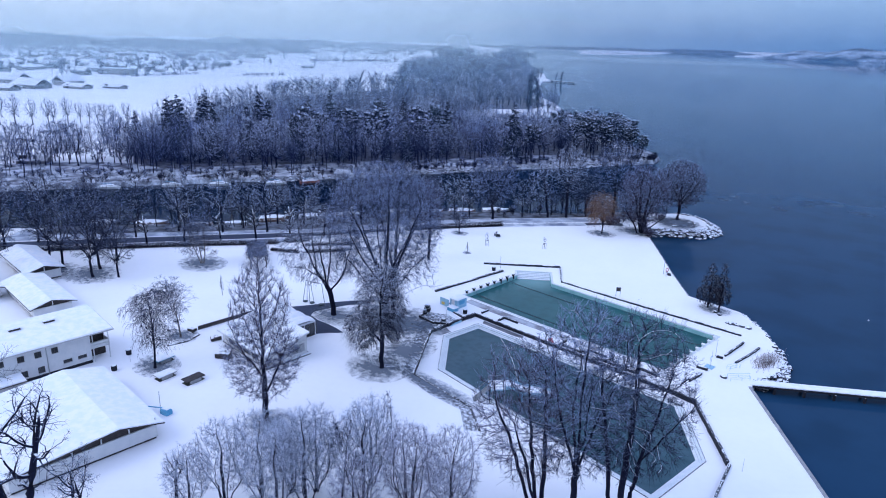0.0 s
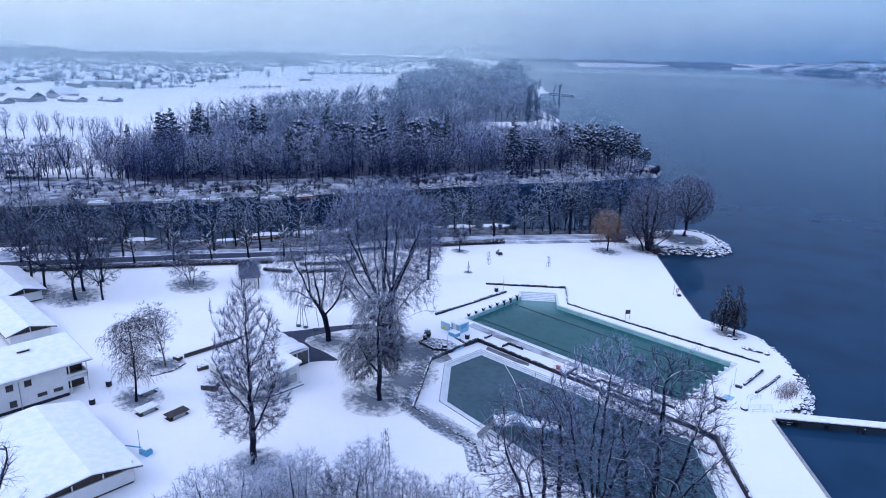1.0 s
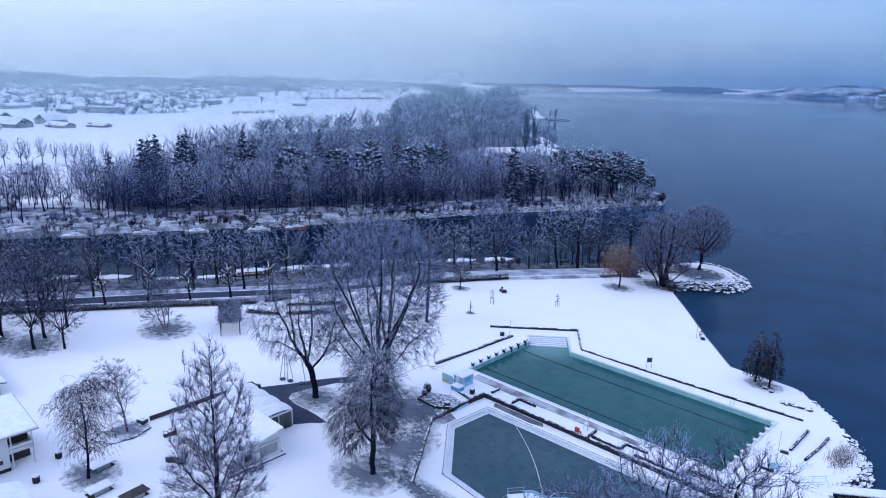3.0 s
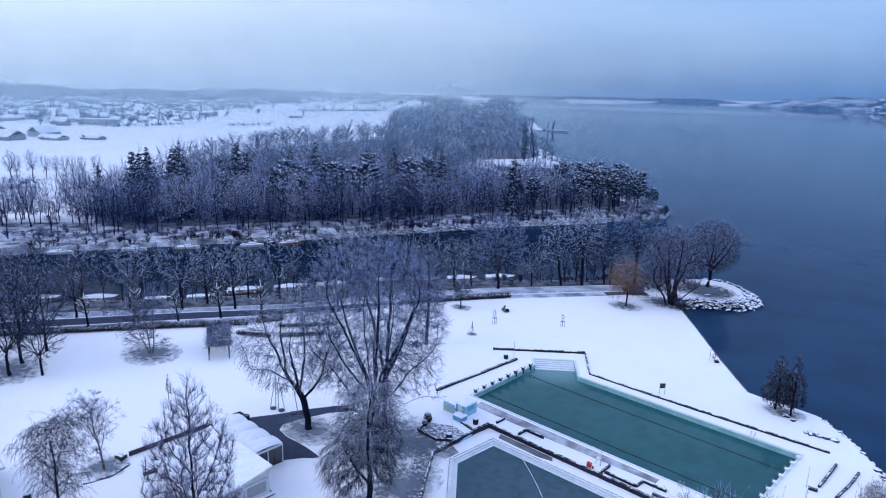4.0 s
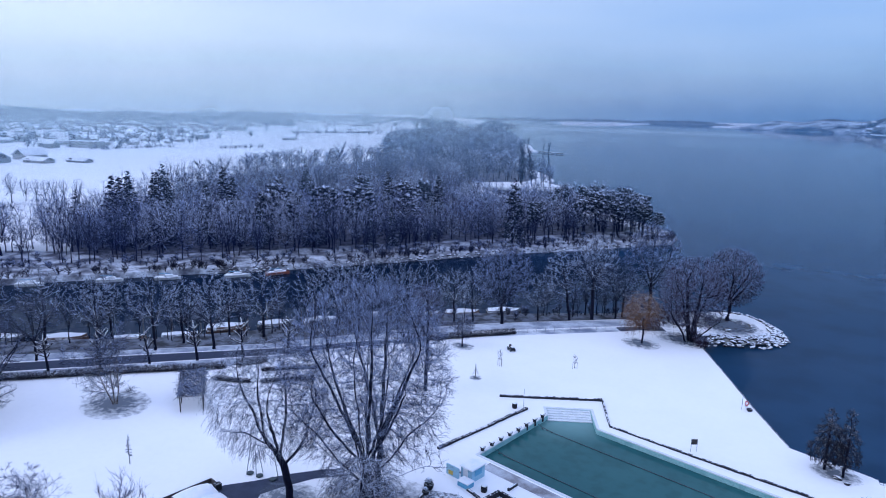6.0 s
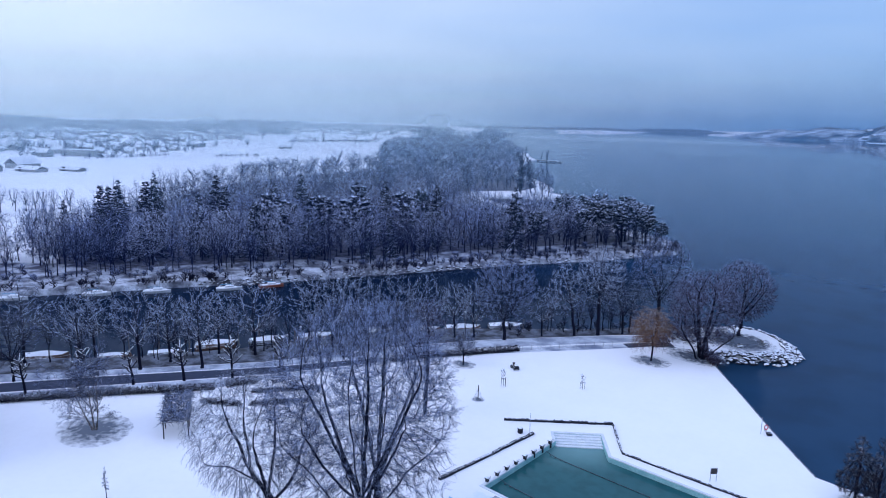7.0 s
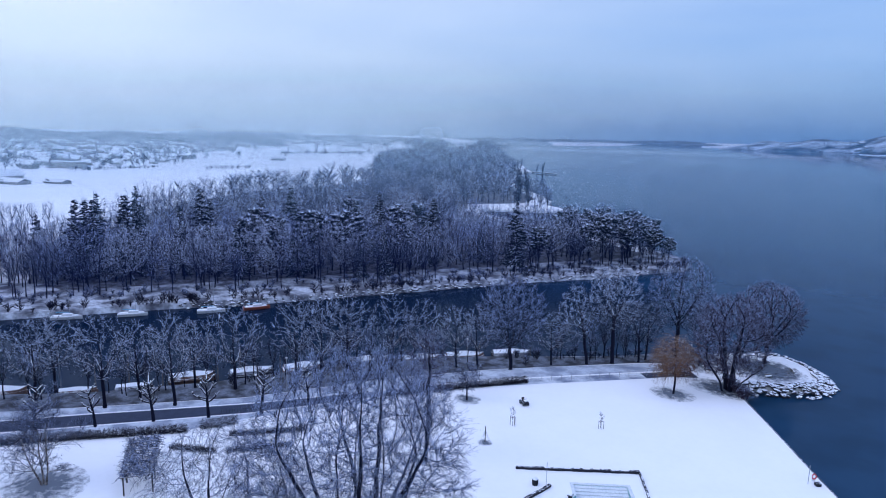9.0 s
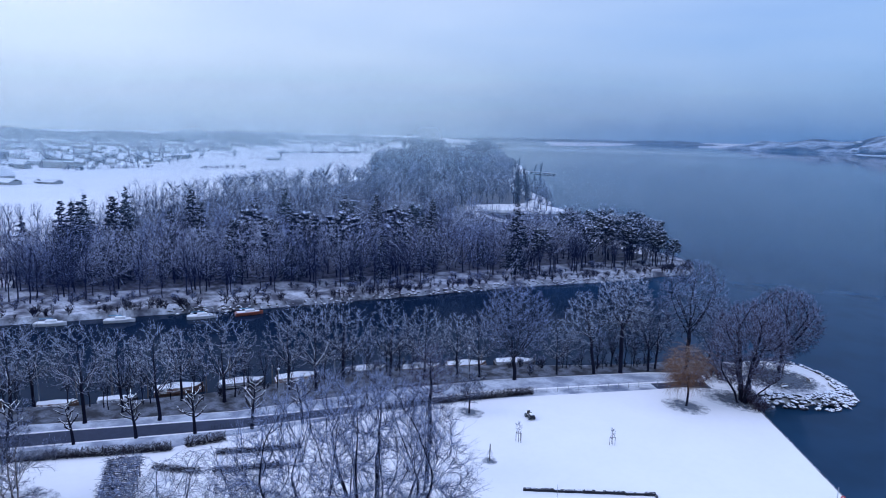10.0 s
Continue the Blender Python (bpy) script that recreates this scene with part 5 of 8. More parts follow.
tree_thing("tree", (-134.2, 146.4, 0), bare_tree(21, 9.0, 0.22, limbs=13, first=0.36, limb_len=0.85, angle=54, rise=0.12, counts=(8, 7, 3), twig_r=0.034, stem=0.7), (bark_snowy, twig_frost), "small bare tree before the hedge", "tree")
tree_thing("tree", (-97.2, 191.2, 0), grown_tree(222, [[(0, 0, -0.3), seen(-1.2, 0, 5), seen(-2.8, 0.4, 12)], [seen(0.9, 0.3, -0.3), seen(1.6, 0.5, 5), seen(3.6, 0.8, 11)], [seen(0.4, -0.6, -0.3), seen(0.4, -1.2, 6), seen(0.6, -2.5, 13)], [seen(0.2, 0.8, -0.3), seen(-0.2, 2.0, 6), seen(-0.6, 3.2, 15)], [seen(-1.0, -0.4, -0.3), seen(-3.2, -0.8, 4), seen(-6.0, -1.2, 8)], [seen(1.2, -0.2, -0.3), seen(4.2, -1.0, 3.6), seen(7.0, -1.5, 6)]], [(*seen(0, 0, 12), 8.2, 8.0, 9.5)], 3600, 0.34, step=0.7, kill=0.8, twigs=4, sprigs=3, twig_len=1.2, twig_rise=0.2, twig_r=0.028), (bark_rimed, twig_red), "many-stemmed bare tree at the foot of the headland", "tree", stems=6)
tree_thing("tree", (-96.8, 216.0, 0), vase(23, 20.5, 8.0, 6.0, 8, points=3400, r=0.5, step=0.7, kill=0.8, twigs=4, sprigs=3, twig_len=1.2, twig_rise=0.1, twig_r=0.028), (bark, twig_red), "round-crowned bare tree on the rocky headland", "tree")
# foreground, close under the flight
aldr = grown_tree(24, [[(0, 0, -0.3), (0.2, 0.1, 8), (0, 0, 17), (0.3, 0, 26)], [(0, 0, 7), seen(-2.0, 0, 14), seen(-3.6, 0.6, 22)], [(0, 0, 8), seen(2.2, 0.4, 14), seen(4.2, 0, 21)], [(0, 0, 7), seen(0.3, -2, 13), seen(0, -4, 20)], [(0, 0, 9), seen(-0.4, 2.2, 15), seen(0.4, 4, 22)]], [(0, 0, 18.5, 6.8, 6.8, 11.5)], 2100, 0.40, step=0.6, kill=0.75, pull=0.16, waver=0.14, tip=0.010, least=0.030, bough=0.034, twigs=3, sprigs=2, twig_len=1.4, twig_rise=0.15, twig_r=0.023)
tree_thing("tree", (-36.6, 62.4, -0.1), aldr, (bark_snowy, twig_frost), "tall bare tree with a straight stem beside the leisure pool", "tree")
tree_thing("tree", (-32.6, 67.2, -0.1), grown_tree(25, [[(0, 0, -0.3), (0.2, 0, 8), (0.4, 0.2, 17), (0, 0, 25)], [seen(0.9, 0.3, -0.3), seen(2.2, 0.6, 9), seen(4.5, 0.8, 19)], [seen(-0.8, 0.4, -0.3), seen(-2.0, 0.8, 9), seen(-3.6, 1.0, 20)], [seen(2, 0.5, 8), seen(5, 0, 13), seen(7.4, -0.5, 17)]], [(*seen(0.6, 0, 17.5), 7.2, 6.4, 11)], 2100, 0.32, step=0.6, kill=0.75, pull=0.16, waver=0.14, tip=0.010, least=0.030, bough=0.034, twigs=3, sprigs=2, twig_len=1.4, twig_rise=0.15, twig_r=0.023), (bark_snowy, twig), "tall forked bare tree beside the leisure pool", "tree", stems=3)
tree_thing("tree", (-80.4, 12.6, 0), bare_tree(26, 23.0, 0.72, limbs=8, first=0.34, limb_len=0.44, angle=52, rise=0.12, counts=(6, 6, 3), stems=2, twig_r=0.022, bend=0.24, thick=0.72), (bark_snowy, twig), "gnarled bare tree with snow along its limbs", "tree", stems=2)
tree_thing("fruit_tree", (-81.0, 19.6, 0), bare_tree(29, 9.0, 0.30, limbs=8, first=0.3, limb_len=0.75, angle=48, rise=0.14, counts=(6, 6, 3), stems=2, twig_r=0.020, bend=0.22, thick=0.72), (bark_snowy, twig_frost), "gnarled low fruit tree heaped with snow", "tree", stems=2)
tree_thing("fruit_tree", (-74.4, 29.0, 0), bare_tree(30, 7.5, 0.22, limbs=8, first=0.4, limb_len=0.6, angle=44, rise=0.3, counts=(7, 6), twig_r=0.018, bend=0.18, thick=0.7, stem=0.7), (bark_snowy, twig), "low fruit tree with upright shoots", "tree")
tree_thing("tree", (-40.6, 61.0, 0), grown_tree(28, [[(0, 0, -0.3), seen(-1.2, 0, 8), seen(-2.2, 0, 17)], [seen(-0.8, 0.4, -0.3), seen(-3.2, 0.6, 8), seen(-6.0, 1, 15)], [seen(0.6, 0.4, -0.3), seen(0.6, 1.4, 9), seen(0.2, 2.2, 19)], [seen(-0.3, -0.6, -0.3), seen(-2.0, -1.8, 8), seen(-4, -3, 14)]], [(*seen(-2.6, 0, 14.5), 6.8, 5.8, 9.5)], 1800, 0.24, step=0.6, kill=0.75, pull=0.16, waver=0.14, tip=0.010, least=0.030, bough=0.034, twigs=3, sprigs=2, twig_len=1.4, twig_rise=0.15, twig_r=0.023), (bark_snowy, twig_red), "bare many-stemmed tree at the corner of the leisure pool", "tree", stems=4)
low_stems = [[(0, 0, -0.3), (0.6, 0.2, 2.4), (2.0, 0.6, 5)], [(0.2, 0.3, -0.3), (0, 1.2, 2.4), (-0.5, 2.6, 5.4)], [(-0.2, 0, -0.3), (-1.1, -0.3, 2.4), (-2.8, -0.5, 4.8)], [(0, -0.3, -0.3), (0.4, -1.2, 2.6), (0.8, -2.8, 5)], [(0, 0, -0.3), (0.1, 0.1, 3), (0.2, 0.1, 7)]]
low_kw = dict(step=0.5, kill=0.6, pull=0.04, waver=0.2, tip=0.008, least=0.016, twigs=4, sprigs=2, twig_len=0.95, twig_rise=0.0, twig_r=0.018, whole=True, lite=True)
low = tree_thing("tree", (-57.5, 46.0, 0), grown_tree(27, low_stems, [(0, 0, 8.6, 4.3, 4.3, 5.4)], 1700, 0.12, **low_kw), (bark_snowy, twig_haze), "many-stemmed bare tree with frosted twigs", "tree", "low trees under the flight")
low2 = tree_thing("tree", (-50.5, 48.0, 0), grown_tree(37, low_stems, [(0, 0, 8.4, 4.0, 4.0, 5.2)], 1500, 0.12, **low_kw), (bark_rimed, twig_mauve), "many-stemmed bare tree with reddish twigs", "tree", "low trees under the flight")
tree_thing("tree", (-58.6, 43.4, 0), bare_tree(38, 14.5, 0.24, limbs=13, first=0.32, limb_len=0.5, angle=44, rise=0.15, counts=(7, 6, 3), twig_r=0.020), (bark, twig), "slim bare tree standing among frosted low ones", "tree")
for i, (x, y, s, a) in enumerate(((-66.5, 36.5, 0.95, 40), (-61.5, 40.0, 1.0, 130), (-63.5, 43.0, 0.9, 80), (-69.0, 33.0, 0.9, 210), (-47.6, 52.0, 0.95, 300), (-62.0, 36.0, 0.95, 15), (-54.0, 42.0, 0.8, 250), (-70.5, 29.0, 0.7, 100), (-53.0, 49.5, 0.9, 160), (-59.5, 49.0, 0.95, 330), (-65.5, 40.5, 0.85, 20), (-45.5, 49.5, 0.8, 75))):
    place((low2 if i in (4, 6, 8, 11) else low), x, y, s, a)

# -- two small cypresses on the shore
cyp_kw = dict(step=0.4, kill=0.42, pull=-0.05, waver=0.16, twigs=5, sprigs=3, twig_len=0.6, twig_rise=-0.05, twig_r=0.024, tip=0.012, least=0.02, bough=0.5)
tree_thing("swamp_cypress", (-52.6, 145.4, 0), grown_tree(31, [[(0, 0, -0.3), (0.1, 0, 5), (0, 0.1, 11.2)]], [(0, 0, 3.6, 2.3, 2.3, 2.0), (0, 0, 6.4, 1.7, 1.7, 2.4), (0, 0, 9.4, 0.9, 0.9, 2.2)], 1100, 0.20, **cyp_kw), (bark, cypress_twigs), "slim dark conifer with a bare stem on the shore", "tree", "conifers on the shore")
tree_thing("swamp_cypress", (-55.4, 146.0, 0), grown_tree(32, [[(0, 0, -0.3), (0, 0.1, 5), (0.1, 0, 10.4)]], [(0, 0, 3.0, 2.9, 2.9, 2.2), (0, 0, 6.0, 2.1, 2.1, 2.4), (0, 0, 8.8, 1.1, 1.1, 2.0)], 1400, 0.20, **cyp_kw), (bark, cypress_twigs), "dark cone-shaped conifer on the shore", "tree", "conifers on the shore")

# -- trees between lane and canal
canal = [tree_thing("tree", x_y, vase(40 + i, 19.0, (5.8, 6.8, 6.2)[i], (6.6, 5.6, 7.2)[i], 9, lift=0.42, points=620, r=0.32, step=0.75, kill=1.0, waver=0.18, twigs=2, sprigs=2, twig_len=1.1, twig_rise=0.0, tip=0.020, least=0.036, twig_r=0.024, whole=True, lite=True, bough=0.07), (bark_snowy, twig_lined), "bare tree with snow along its spreading boughs by the canal", "tree", "trees along the canal")
         for i, x_y in enumerate([(-173.3, 103.2, 0), (-172.4, 116.0, 0), (-181.7, 93.2, 0)])]
for i, (x, y, s) in enumerate([(-181.6, 100.0, 0.86), (-196.7, 89.5, 0.92), (-191.0, 84.0, 0.95), (-203.0, 77.0, 1.0), (-209.0, 66.5, 0.95), (-214.0, 56.0, 1.05), (-222.0, 45.0, 1.0), (-231.0, 33.0, 1.1), (-179.0, 110.5, 0.8),
                               (-168.6, 128.9, 0.98), (-164.2, 132.5, 1.04), (-161.4, 137.2, 1.04), (-158.1, 147.8, 0.94), (-152.8, 153.2, 0.88), (-148.7, 159.7, 0.78), (-145.0, 163.0, 0.8), (-133.5, 177.0, 0.7), (-119.0, 197.0, 0.78), (-111.0, 209.5, 0.72)]):
    place(canal[i % 3], x, y, s, 47 * i)
big = dict(step=0.7, kill=0.85, twigs=3, sprigs=2, twig_len=1.1, tip=0.016, least=0.03, twig_r=0.027)
tree_thing("tree", (-138.6, 167.5, 0), vase(51, 22.4, 8.2, 5.5, 9, lift=0.8, points=2600, r=0.42, twig_rise=0.35, **big), (bark_rimed, twig_frost), "tall bare tree with wide-fanned twigs on the canal bank", "tree")
lean_b = [[(0, 0, -0.3), seen(-0.8, 0, 6), seen(-2.2, 0.3, 13), seen(-3.6, 0.3, 19)]] + [[seen(-0.5 - 0.21 * z, 0, z), seen(-0.5 - 0.21 * z + 0.5 * w * 5.2, 0.4, z + 1.6), seen(-0.5 - 0.21 * z + w * 5.2, 0.5, z + 1.8)] for z, w in ((6.5, -0.8), (8.5, -1.0), (10.5, -0.95), (12.5, -0.8), (14.5, -0.6), (9.5, 0.5), (13, 0.6))]
tree_thing("tree", (-127.7, 183.6, 0), grown_tree(52, lean_b, [(*seen(-3.2, 0, 12.5), 4.4, 4.0, 7.2)], 1100, 0.36, twig_rise=-0.05, **big), (bark_snowy, twig_lined), "leaning bare tree with snow on its boughs", "tree")
tree_thing("tree", (-123.7, 188.6, 0), vase(53, 24.5, 6.4, 11.0, 7, points=1800, r=0.48, twig_rise=0.1, **big), (bark_snowy, twig_lined), "tall bare tree with snow on its boughs", "tree")
tree_thing("tree", (-113.4, 202.0, 0), vase(54, 26.5, 8.0, 10.5, 8, points=3000, r=0.46, twig_rise=0.1, **big), (bark_rimed, twig_frost), "tall bare tree at the mouth of the canal", "tree")
tree_thing("tree", (-119.5, 194.0, 0), vase(55, 17.0, 5.4, 6.0, 6, points=1000, r=0.26, twig_rise=0.1, **big), (bark, twig), "bare tree at the mouth of the canal", "tree")
tree_thing("tree", (-109.5, 211.0, 0), vase(56, 16.0, 5.6, 5.0, 6, points=1000, r=0.26, twig_rise=0.05, **big), (bark, twig_frost), "bare tree leaning out over the canal mouth", "tree")
# trees behind the houses
hutside = [tree_thing("tree", p, vase(58 + i, 17.0, 6.4, 5.6, 8, points=640, r=0.30, step=0.75, kill=0.95, twigs=3, sprigs=1, twig_len=1.2, twig_rise=0.05, tip=0.034, twig_r=0.030, whole=True, lite=True, bough=0.07), (bark_rimed, twig), "bare tree standing beside the changing huts", "tree", "trees beside the huts") for i, p in enumerate([(-166.5, 51.0, 0), (-178.0, 48.0, 0)])]
for i, (x, y, s) in enumerate([(-171.5, 54.5, 1.05), (-162.5, 55.5, 0.75), (-175.0, 60.0, 0.95), (-185.0, 58.0, 1.1), (-189.0, 48.0, 1.0), (-197.0, 40.0, 1.1), (-181.0, 33.0, 1.0), (-150.0, 22.0, 0.9), (-206.0, 25.0, 1.1), (-198.0, 62.0, 1.0), (-205.0, 50.0, 1.05), (-214.0, 38.0, 1.1), (-224.0, 58.0, 1.0), (-234.0, 46.0, 1.0), (-193.0, 72.0, 0.9)]):
    place(hutside[i % 2], x, y, s, 61 * i)

# -- pollarded trees along the lane
def pollard(seed):
    rng = np.random.default_rng(seed)
    P0, R0 = strands(rng, np.array([[0, 0, -0.2]]), np.array([[0, 0, 1.0]]), np.full(1, 7.6), np.full(1, 0.30), 7, 0.03, 0.05)
    P1, R1 = sprout(rng, P0, R0, 13, 0.36, 0.98, 0.40, 66, 5, 0.12, 0.18, 0.75)
    R1 = np.maximum(R1, 0.12)
    P2, R2 = sprout(rng, P1, R1, 4, 0.45, 1.0, 0.24, 45, 3, 0.12, 0.14, 0.8)
    R2 = np.maximum(R2, 0.09)
    P3, R3 = sprout(rng, P2, R2, 5, 0.5, 1.0, 0.5, 40, 2, 0.1, 0.1, 0.5)
    return tubes(P0, R0, 7), join([tubes(P1, R1, 5), tubes(P2, R2, 4), tubes(P3, np.maximum(R3, 0.025), 3)])


bark_knotty = mat("knotty_bark_with_snow", (0.022, 0.022, 0.034), (0.013, 0.013, 0.022), scale=3.0, rough=0.9, bump=0.03, snow=(0.35, 0.8), snow_scale=2.0, spec=0.12)
pol = tree_thing("pollard", (-184.8, 71.8, 0), pollard(61), (bark, bark_knotty), "pollarded tree with snow on its stubby boughs", "tree", "pollards along the lane")
pol2 = tree_thing("pollard", (-174.3, 88.6, 0), pollard(62), (bark, bark_knotty), "pollarded tree with snow on its stubby boughs", "tree", "pollards along the lane")
for i, (x, y) in enumerate([(-169.2, 97.0), (-163.6, 105.0), (-158.2, 113.2), (-179.6, 80.2), (-190.5, 62.5), (-153.5, 121.0)]):
    place((pol, pol2)[i % 2], x, y, 1.12 + 0.03 * (i % 3), 70 * i)

# -- young trees tied to stakes
def sapling(seed, h):
    s = bare_tree(seed, h, 0.045, limbs=9, first=0.35, limb_len=0.34, angle=42, rise=0.14, counts=(5, 4), twig_r=0.018)
    ob = tree_thing("sapling", (0, 0, 0), s, (bark, twig_frost), "young staked tree standing in snow", "tree", "staked saplings")
    for x, y in ((-0.55, 0), (0.55, 0), (0, 0.6)):
        part("stake", Mesh().pipe([(x, y, -0.2), (x, y, 1.9)], 0.05, 5), grey_wood, ob)
    part("crossbar", Mesh().beam((-0.55, 0, 1.7), (0.55, 0, 1.7), 0.06, 0.1), grey_wood, ob)
    return ob


sap = sapling(71, 3.9)
sap.matrix_basis = pose(-120.1, 143.1, 0)
for x, y, s, a in ((-107.4, 153.9, 0.85, 40), (-70.4, 61.6, 1.2, 10)):
    place(sap, x, y, s, a)
gd = thing("guard_post", (-119.5, 134.0, 0), "dark post ringed by a cone of thin wires", "post")
part("post", Mesh().pipe([(0, 0, -0.1), (0, 0, 3.1)], [0.11, 0.08], 7), dark_wood, gd)
for i in range(7):
    a = 6.283 * i / 7
    part("wire", Mesh().pipe([(1.0 * math.cos(a), 1.0 * math.sin(a), -0.1), (0.1 * math.cos(a), 0.1 * math.sin(a), 2.2)], 0.018, 4), metal, gd)
tree_thing("small_spruce", (-135.3, 68.1, 0), spruce(72, 5.0, 0.07, whorls=9, per=5, spread=0.11, bottom=0.32, thick=0.06), (bark, needles), "small snowy spruce with a stake on the lawn", "tree")
tree_thing("bare_shrub", (-137.5, 172.0, 0), bare_tree(73, 3.0, 0.05, limbs=5, first=0.05, limb_len=0.7, angle=38, rise=0.15, counts=(3, 2), stems=5, twig_r=0.04, lod=2), (twig, twig_frost), "bare shrub on the canal bank", "shrub", "shrubs on the canal bank")
shrub = bpy.data.objects["bare_shrub"]
rs = random.Random(5)
bank = [(-121.5, 199.0), (-131.5, 187.0), (-142.5, 175.5), (-154.5, 163.0), (-164.0, 150.0), (-170.0, 132.5), (-177.0, 116.0)]
for i in range(60):
    k = rs.uniform(0, len(bank) - 1.001)
    a, b = Vector(bank[int(k)]), Vector(bank[int(k) + 1])
    p = a.lerp(b, k % 1) + Vector((rs.uniform(-0.2, 1.6), rs.uniform(-1.2, 0.4)))
    place(shrub, p.x, p.y, rs.uniform(0.4, 1.1), rs.uniform(0, 360))

# -- the wood across the canal
leafless = [vase(80 + i, 21.5, (7.4, 6.2, 7.8, 6.8)[i], (5.5, 4.5, 6.5, 3.5)[i], 9, lift=0.45, points=(300, 260, 310, 280)[i], r=0.24, step=1.2, reach=9.0, kill=1.6, waver=0.2, twigs=3, sprigs=1, twig_len=2.1, twig_rise=-0.08, tip=0.030, least=0.055, twig_r=0.054, whole=True, lite=True, bough=0.12) for i in range(4)]
wood_trees = [tree_thing("tree", p, s, (bark_rimed, (twig_lined, twig, twig_rime, twig_frost)[i]), "bare woodland tree dusted with snow", "tree", "trees of the wood") for i, (s, p) in enumerate(zip(leafless, [(-262, 158, 0.1), (-243, 192, 0.1), (-226, 222, 0.1), (-212, 246, 0.1)]))]
slim_shapes = [vase(86 + i, 12.0, 2.2, 4.5, 4, lift=0.8, points=110, r=0.13, step=0.9, kill=0.95, twigs=3, sprigs=1, twig_len=1.2, twig_rise=0.3, tip=0.04, twig_r=0.036, whole=True, lite=True, bough=0.08) for i in range(2)]
slim_trees = [tree_thing("tree", p, s, (bark, (twig, twig_frost)[i]), "slim dark bare tree on the near canal bank", "tree", "slim trees on the canal bank") for i, (s, p) in enumerate(zip(slim_shapes, [(-199.5, 81.0, 0), (-161.5, 150.0, 0)]))]
spruces = [tree_thing("spruce", p, spruce(90 + i, 28.0, 0.3, whorls=19, per=8, spread=0.18, bottom=0.12, thick=0.30), (bark, needles), "dark snow-dusted spruce rising out of the wood", "tree", "spruces of the wood") for i, p in enumerate([(-203.0, 257.6, 0.1), (-300.6, 131.6, 0.1)])]
pines = [tree_thing("pine", p, pine(95 + i, 20.0, 0.3, clumps=28, crown_from=0.5, spread=0.30 + 0.05 * i), (bark, needles), "umbrella-crowned pine with snow on its needles", "tree", "pines of the wood") for i, p in enumerate([(-198, 306, 0.1), (-186, 322, 0.1)])]
for i, (x, y, s) in enumerate([(-289.2, 144.5, 1.06), (-309, 138, 0.95), (-297, 152, 0.9), (-281, 160, 0.88), (-322, 126, 0.75), (-262, 172, 0.8), (-246, 226, 0.85), (-232, 236, 0.8), (-284, 196, 0.95), (-268, 228, 0.95), (-222, 262, 0.7), (-228.5, 211, 0.62), (-233.0, 203, 0.55), (-275, 168, 0.98), (-305, 150, 1.0), (-316, 140, 0.9), (-330, 150, 0.95), (-296, 136, 1.0), (-252, 190, 0.9), (-258, 236, 1.0), (-240, 250, 0.95), (-300, 178, 1.05), (-340, 170, 1.0), (-290, 214, 1.05)]):
    place(spruces[i % 2], x, y, s, 50 * i, 0.1)
for i, (x, y, s) in enumerate([(-204, 312, 1.05), (-197.8, 266.4, 0.84), (-194, 314, 0.95), (-208, 300, 1.0), (-190, 330, 0.9), (-183, 333, 0.8), (-178, 327, 0.85), (-201, 322, 1.0), (-214, 318, 1.0), (-176, 320, 0.75), (-211, 286, 0.75), (-172, 315, 0.72), (-179, 306, 0.85), (-187, 299, 0.95), (-193, 290, 0.85), (-168, 321, 0.55), (-184, 313, 1.0), (-190, 341, 0.8), (-262, 184, 1.1), (-252, 196, 1.15), (-243, 214, 1.1), (-240, 232, 1.1), (-270, 178, 1.05), (-277, 190, 1.1), (-255, 244, 1.1), (-232, 224, 1.0), (-262, 262, 1.1), (-280, 240, 1.1), (-246, 205, 1.15)]):
    place(pines[i % 2], x, y, s, 83 * i, 0.1)


def inside(x, y, poly):
    hit, j = False, len(poly) - 1
    for i in range(len(poly)):
        (xi, yi), (xj, yj) = poly[i], poly[j]
        if (yi > y) != (yj > y) and x < (xj - xi) * (y - yi) / (yj - yi) + xi:
            hit = not hit
        j = i
    return hit


front = [(-316, 64), (-294, 102), (-264, 146), (-234, 202), (-213, 242), (-195, 284), (-179, 320)]


def front_gap(x, y):
    """Metres behind the wood's front edge."""
    best = 1e9
    for (x0, y0), (x1, y1) in zip(front, front[1:]):
        d, p = Vector((x1 - x0, y1 - y0)), Vector((x - x0, y - y0))
        t = max(0, min(1, p.dot(d) / d.length_squared))
        best = min(best, (p - d * t).length)
    return best


GLADE = [(-240, 288), (-224, 338), (-318, 392), (-352, 470), (-376, 436), (-345, 380), (-300, 320)]
rw = random.Random(17)
bank_spots, cape_spots, brush_spots = [], [], []
for i in range(70):
    k = rw.uniform(0, 5.99)
    (xa, ya), (xb, yb) = front[int(k)], front[int(k) + 1]
    u = k % 1
    bank_spots.append((xa + (xb - xa) * u + rw.uniform(1, 8), ya + (yb - ya) * u - rw.uniform(0, 3)))
for i in range(34):
    # bare trees and scrub out to the tip of the cape
    u = i / 33
    cape_spots.append((-196 + 30 * u + rw.uniform(-4, 3), 346 - 20 * u + rw.uniform(-10 - 8 * (1 - u), 2)))
for i in range(150):
    # brush hanging over the water's edge
    k = rw.uniform(0, 12.99)
    (xa, ya), (xb, yb) = north[2 + int(k)], north[3 + int(k)]
    u = k % 1
    brush_spots.append((xa + (xb - xa) * u + rw.uniform(-1.8, 0.8), ya + (yb - ya) * u + rw.uniform(-1.0, 1.0)))
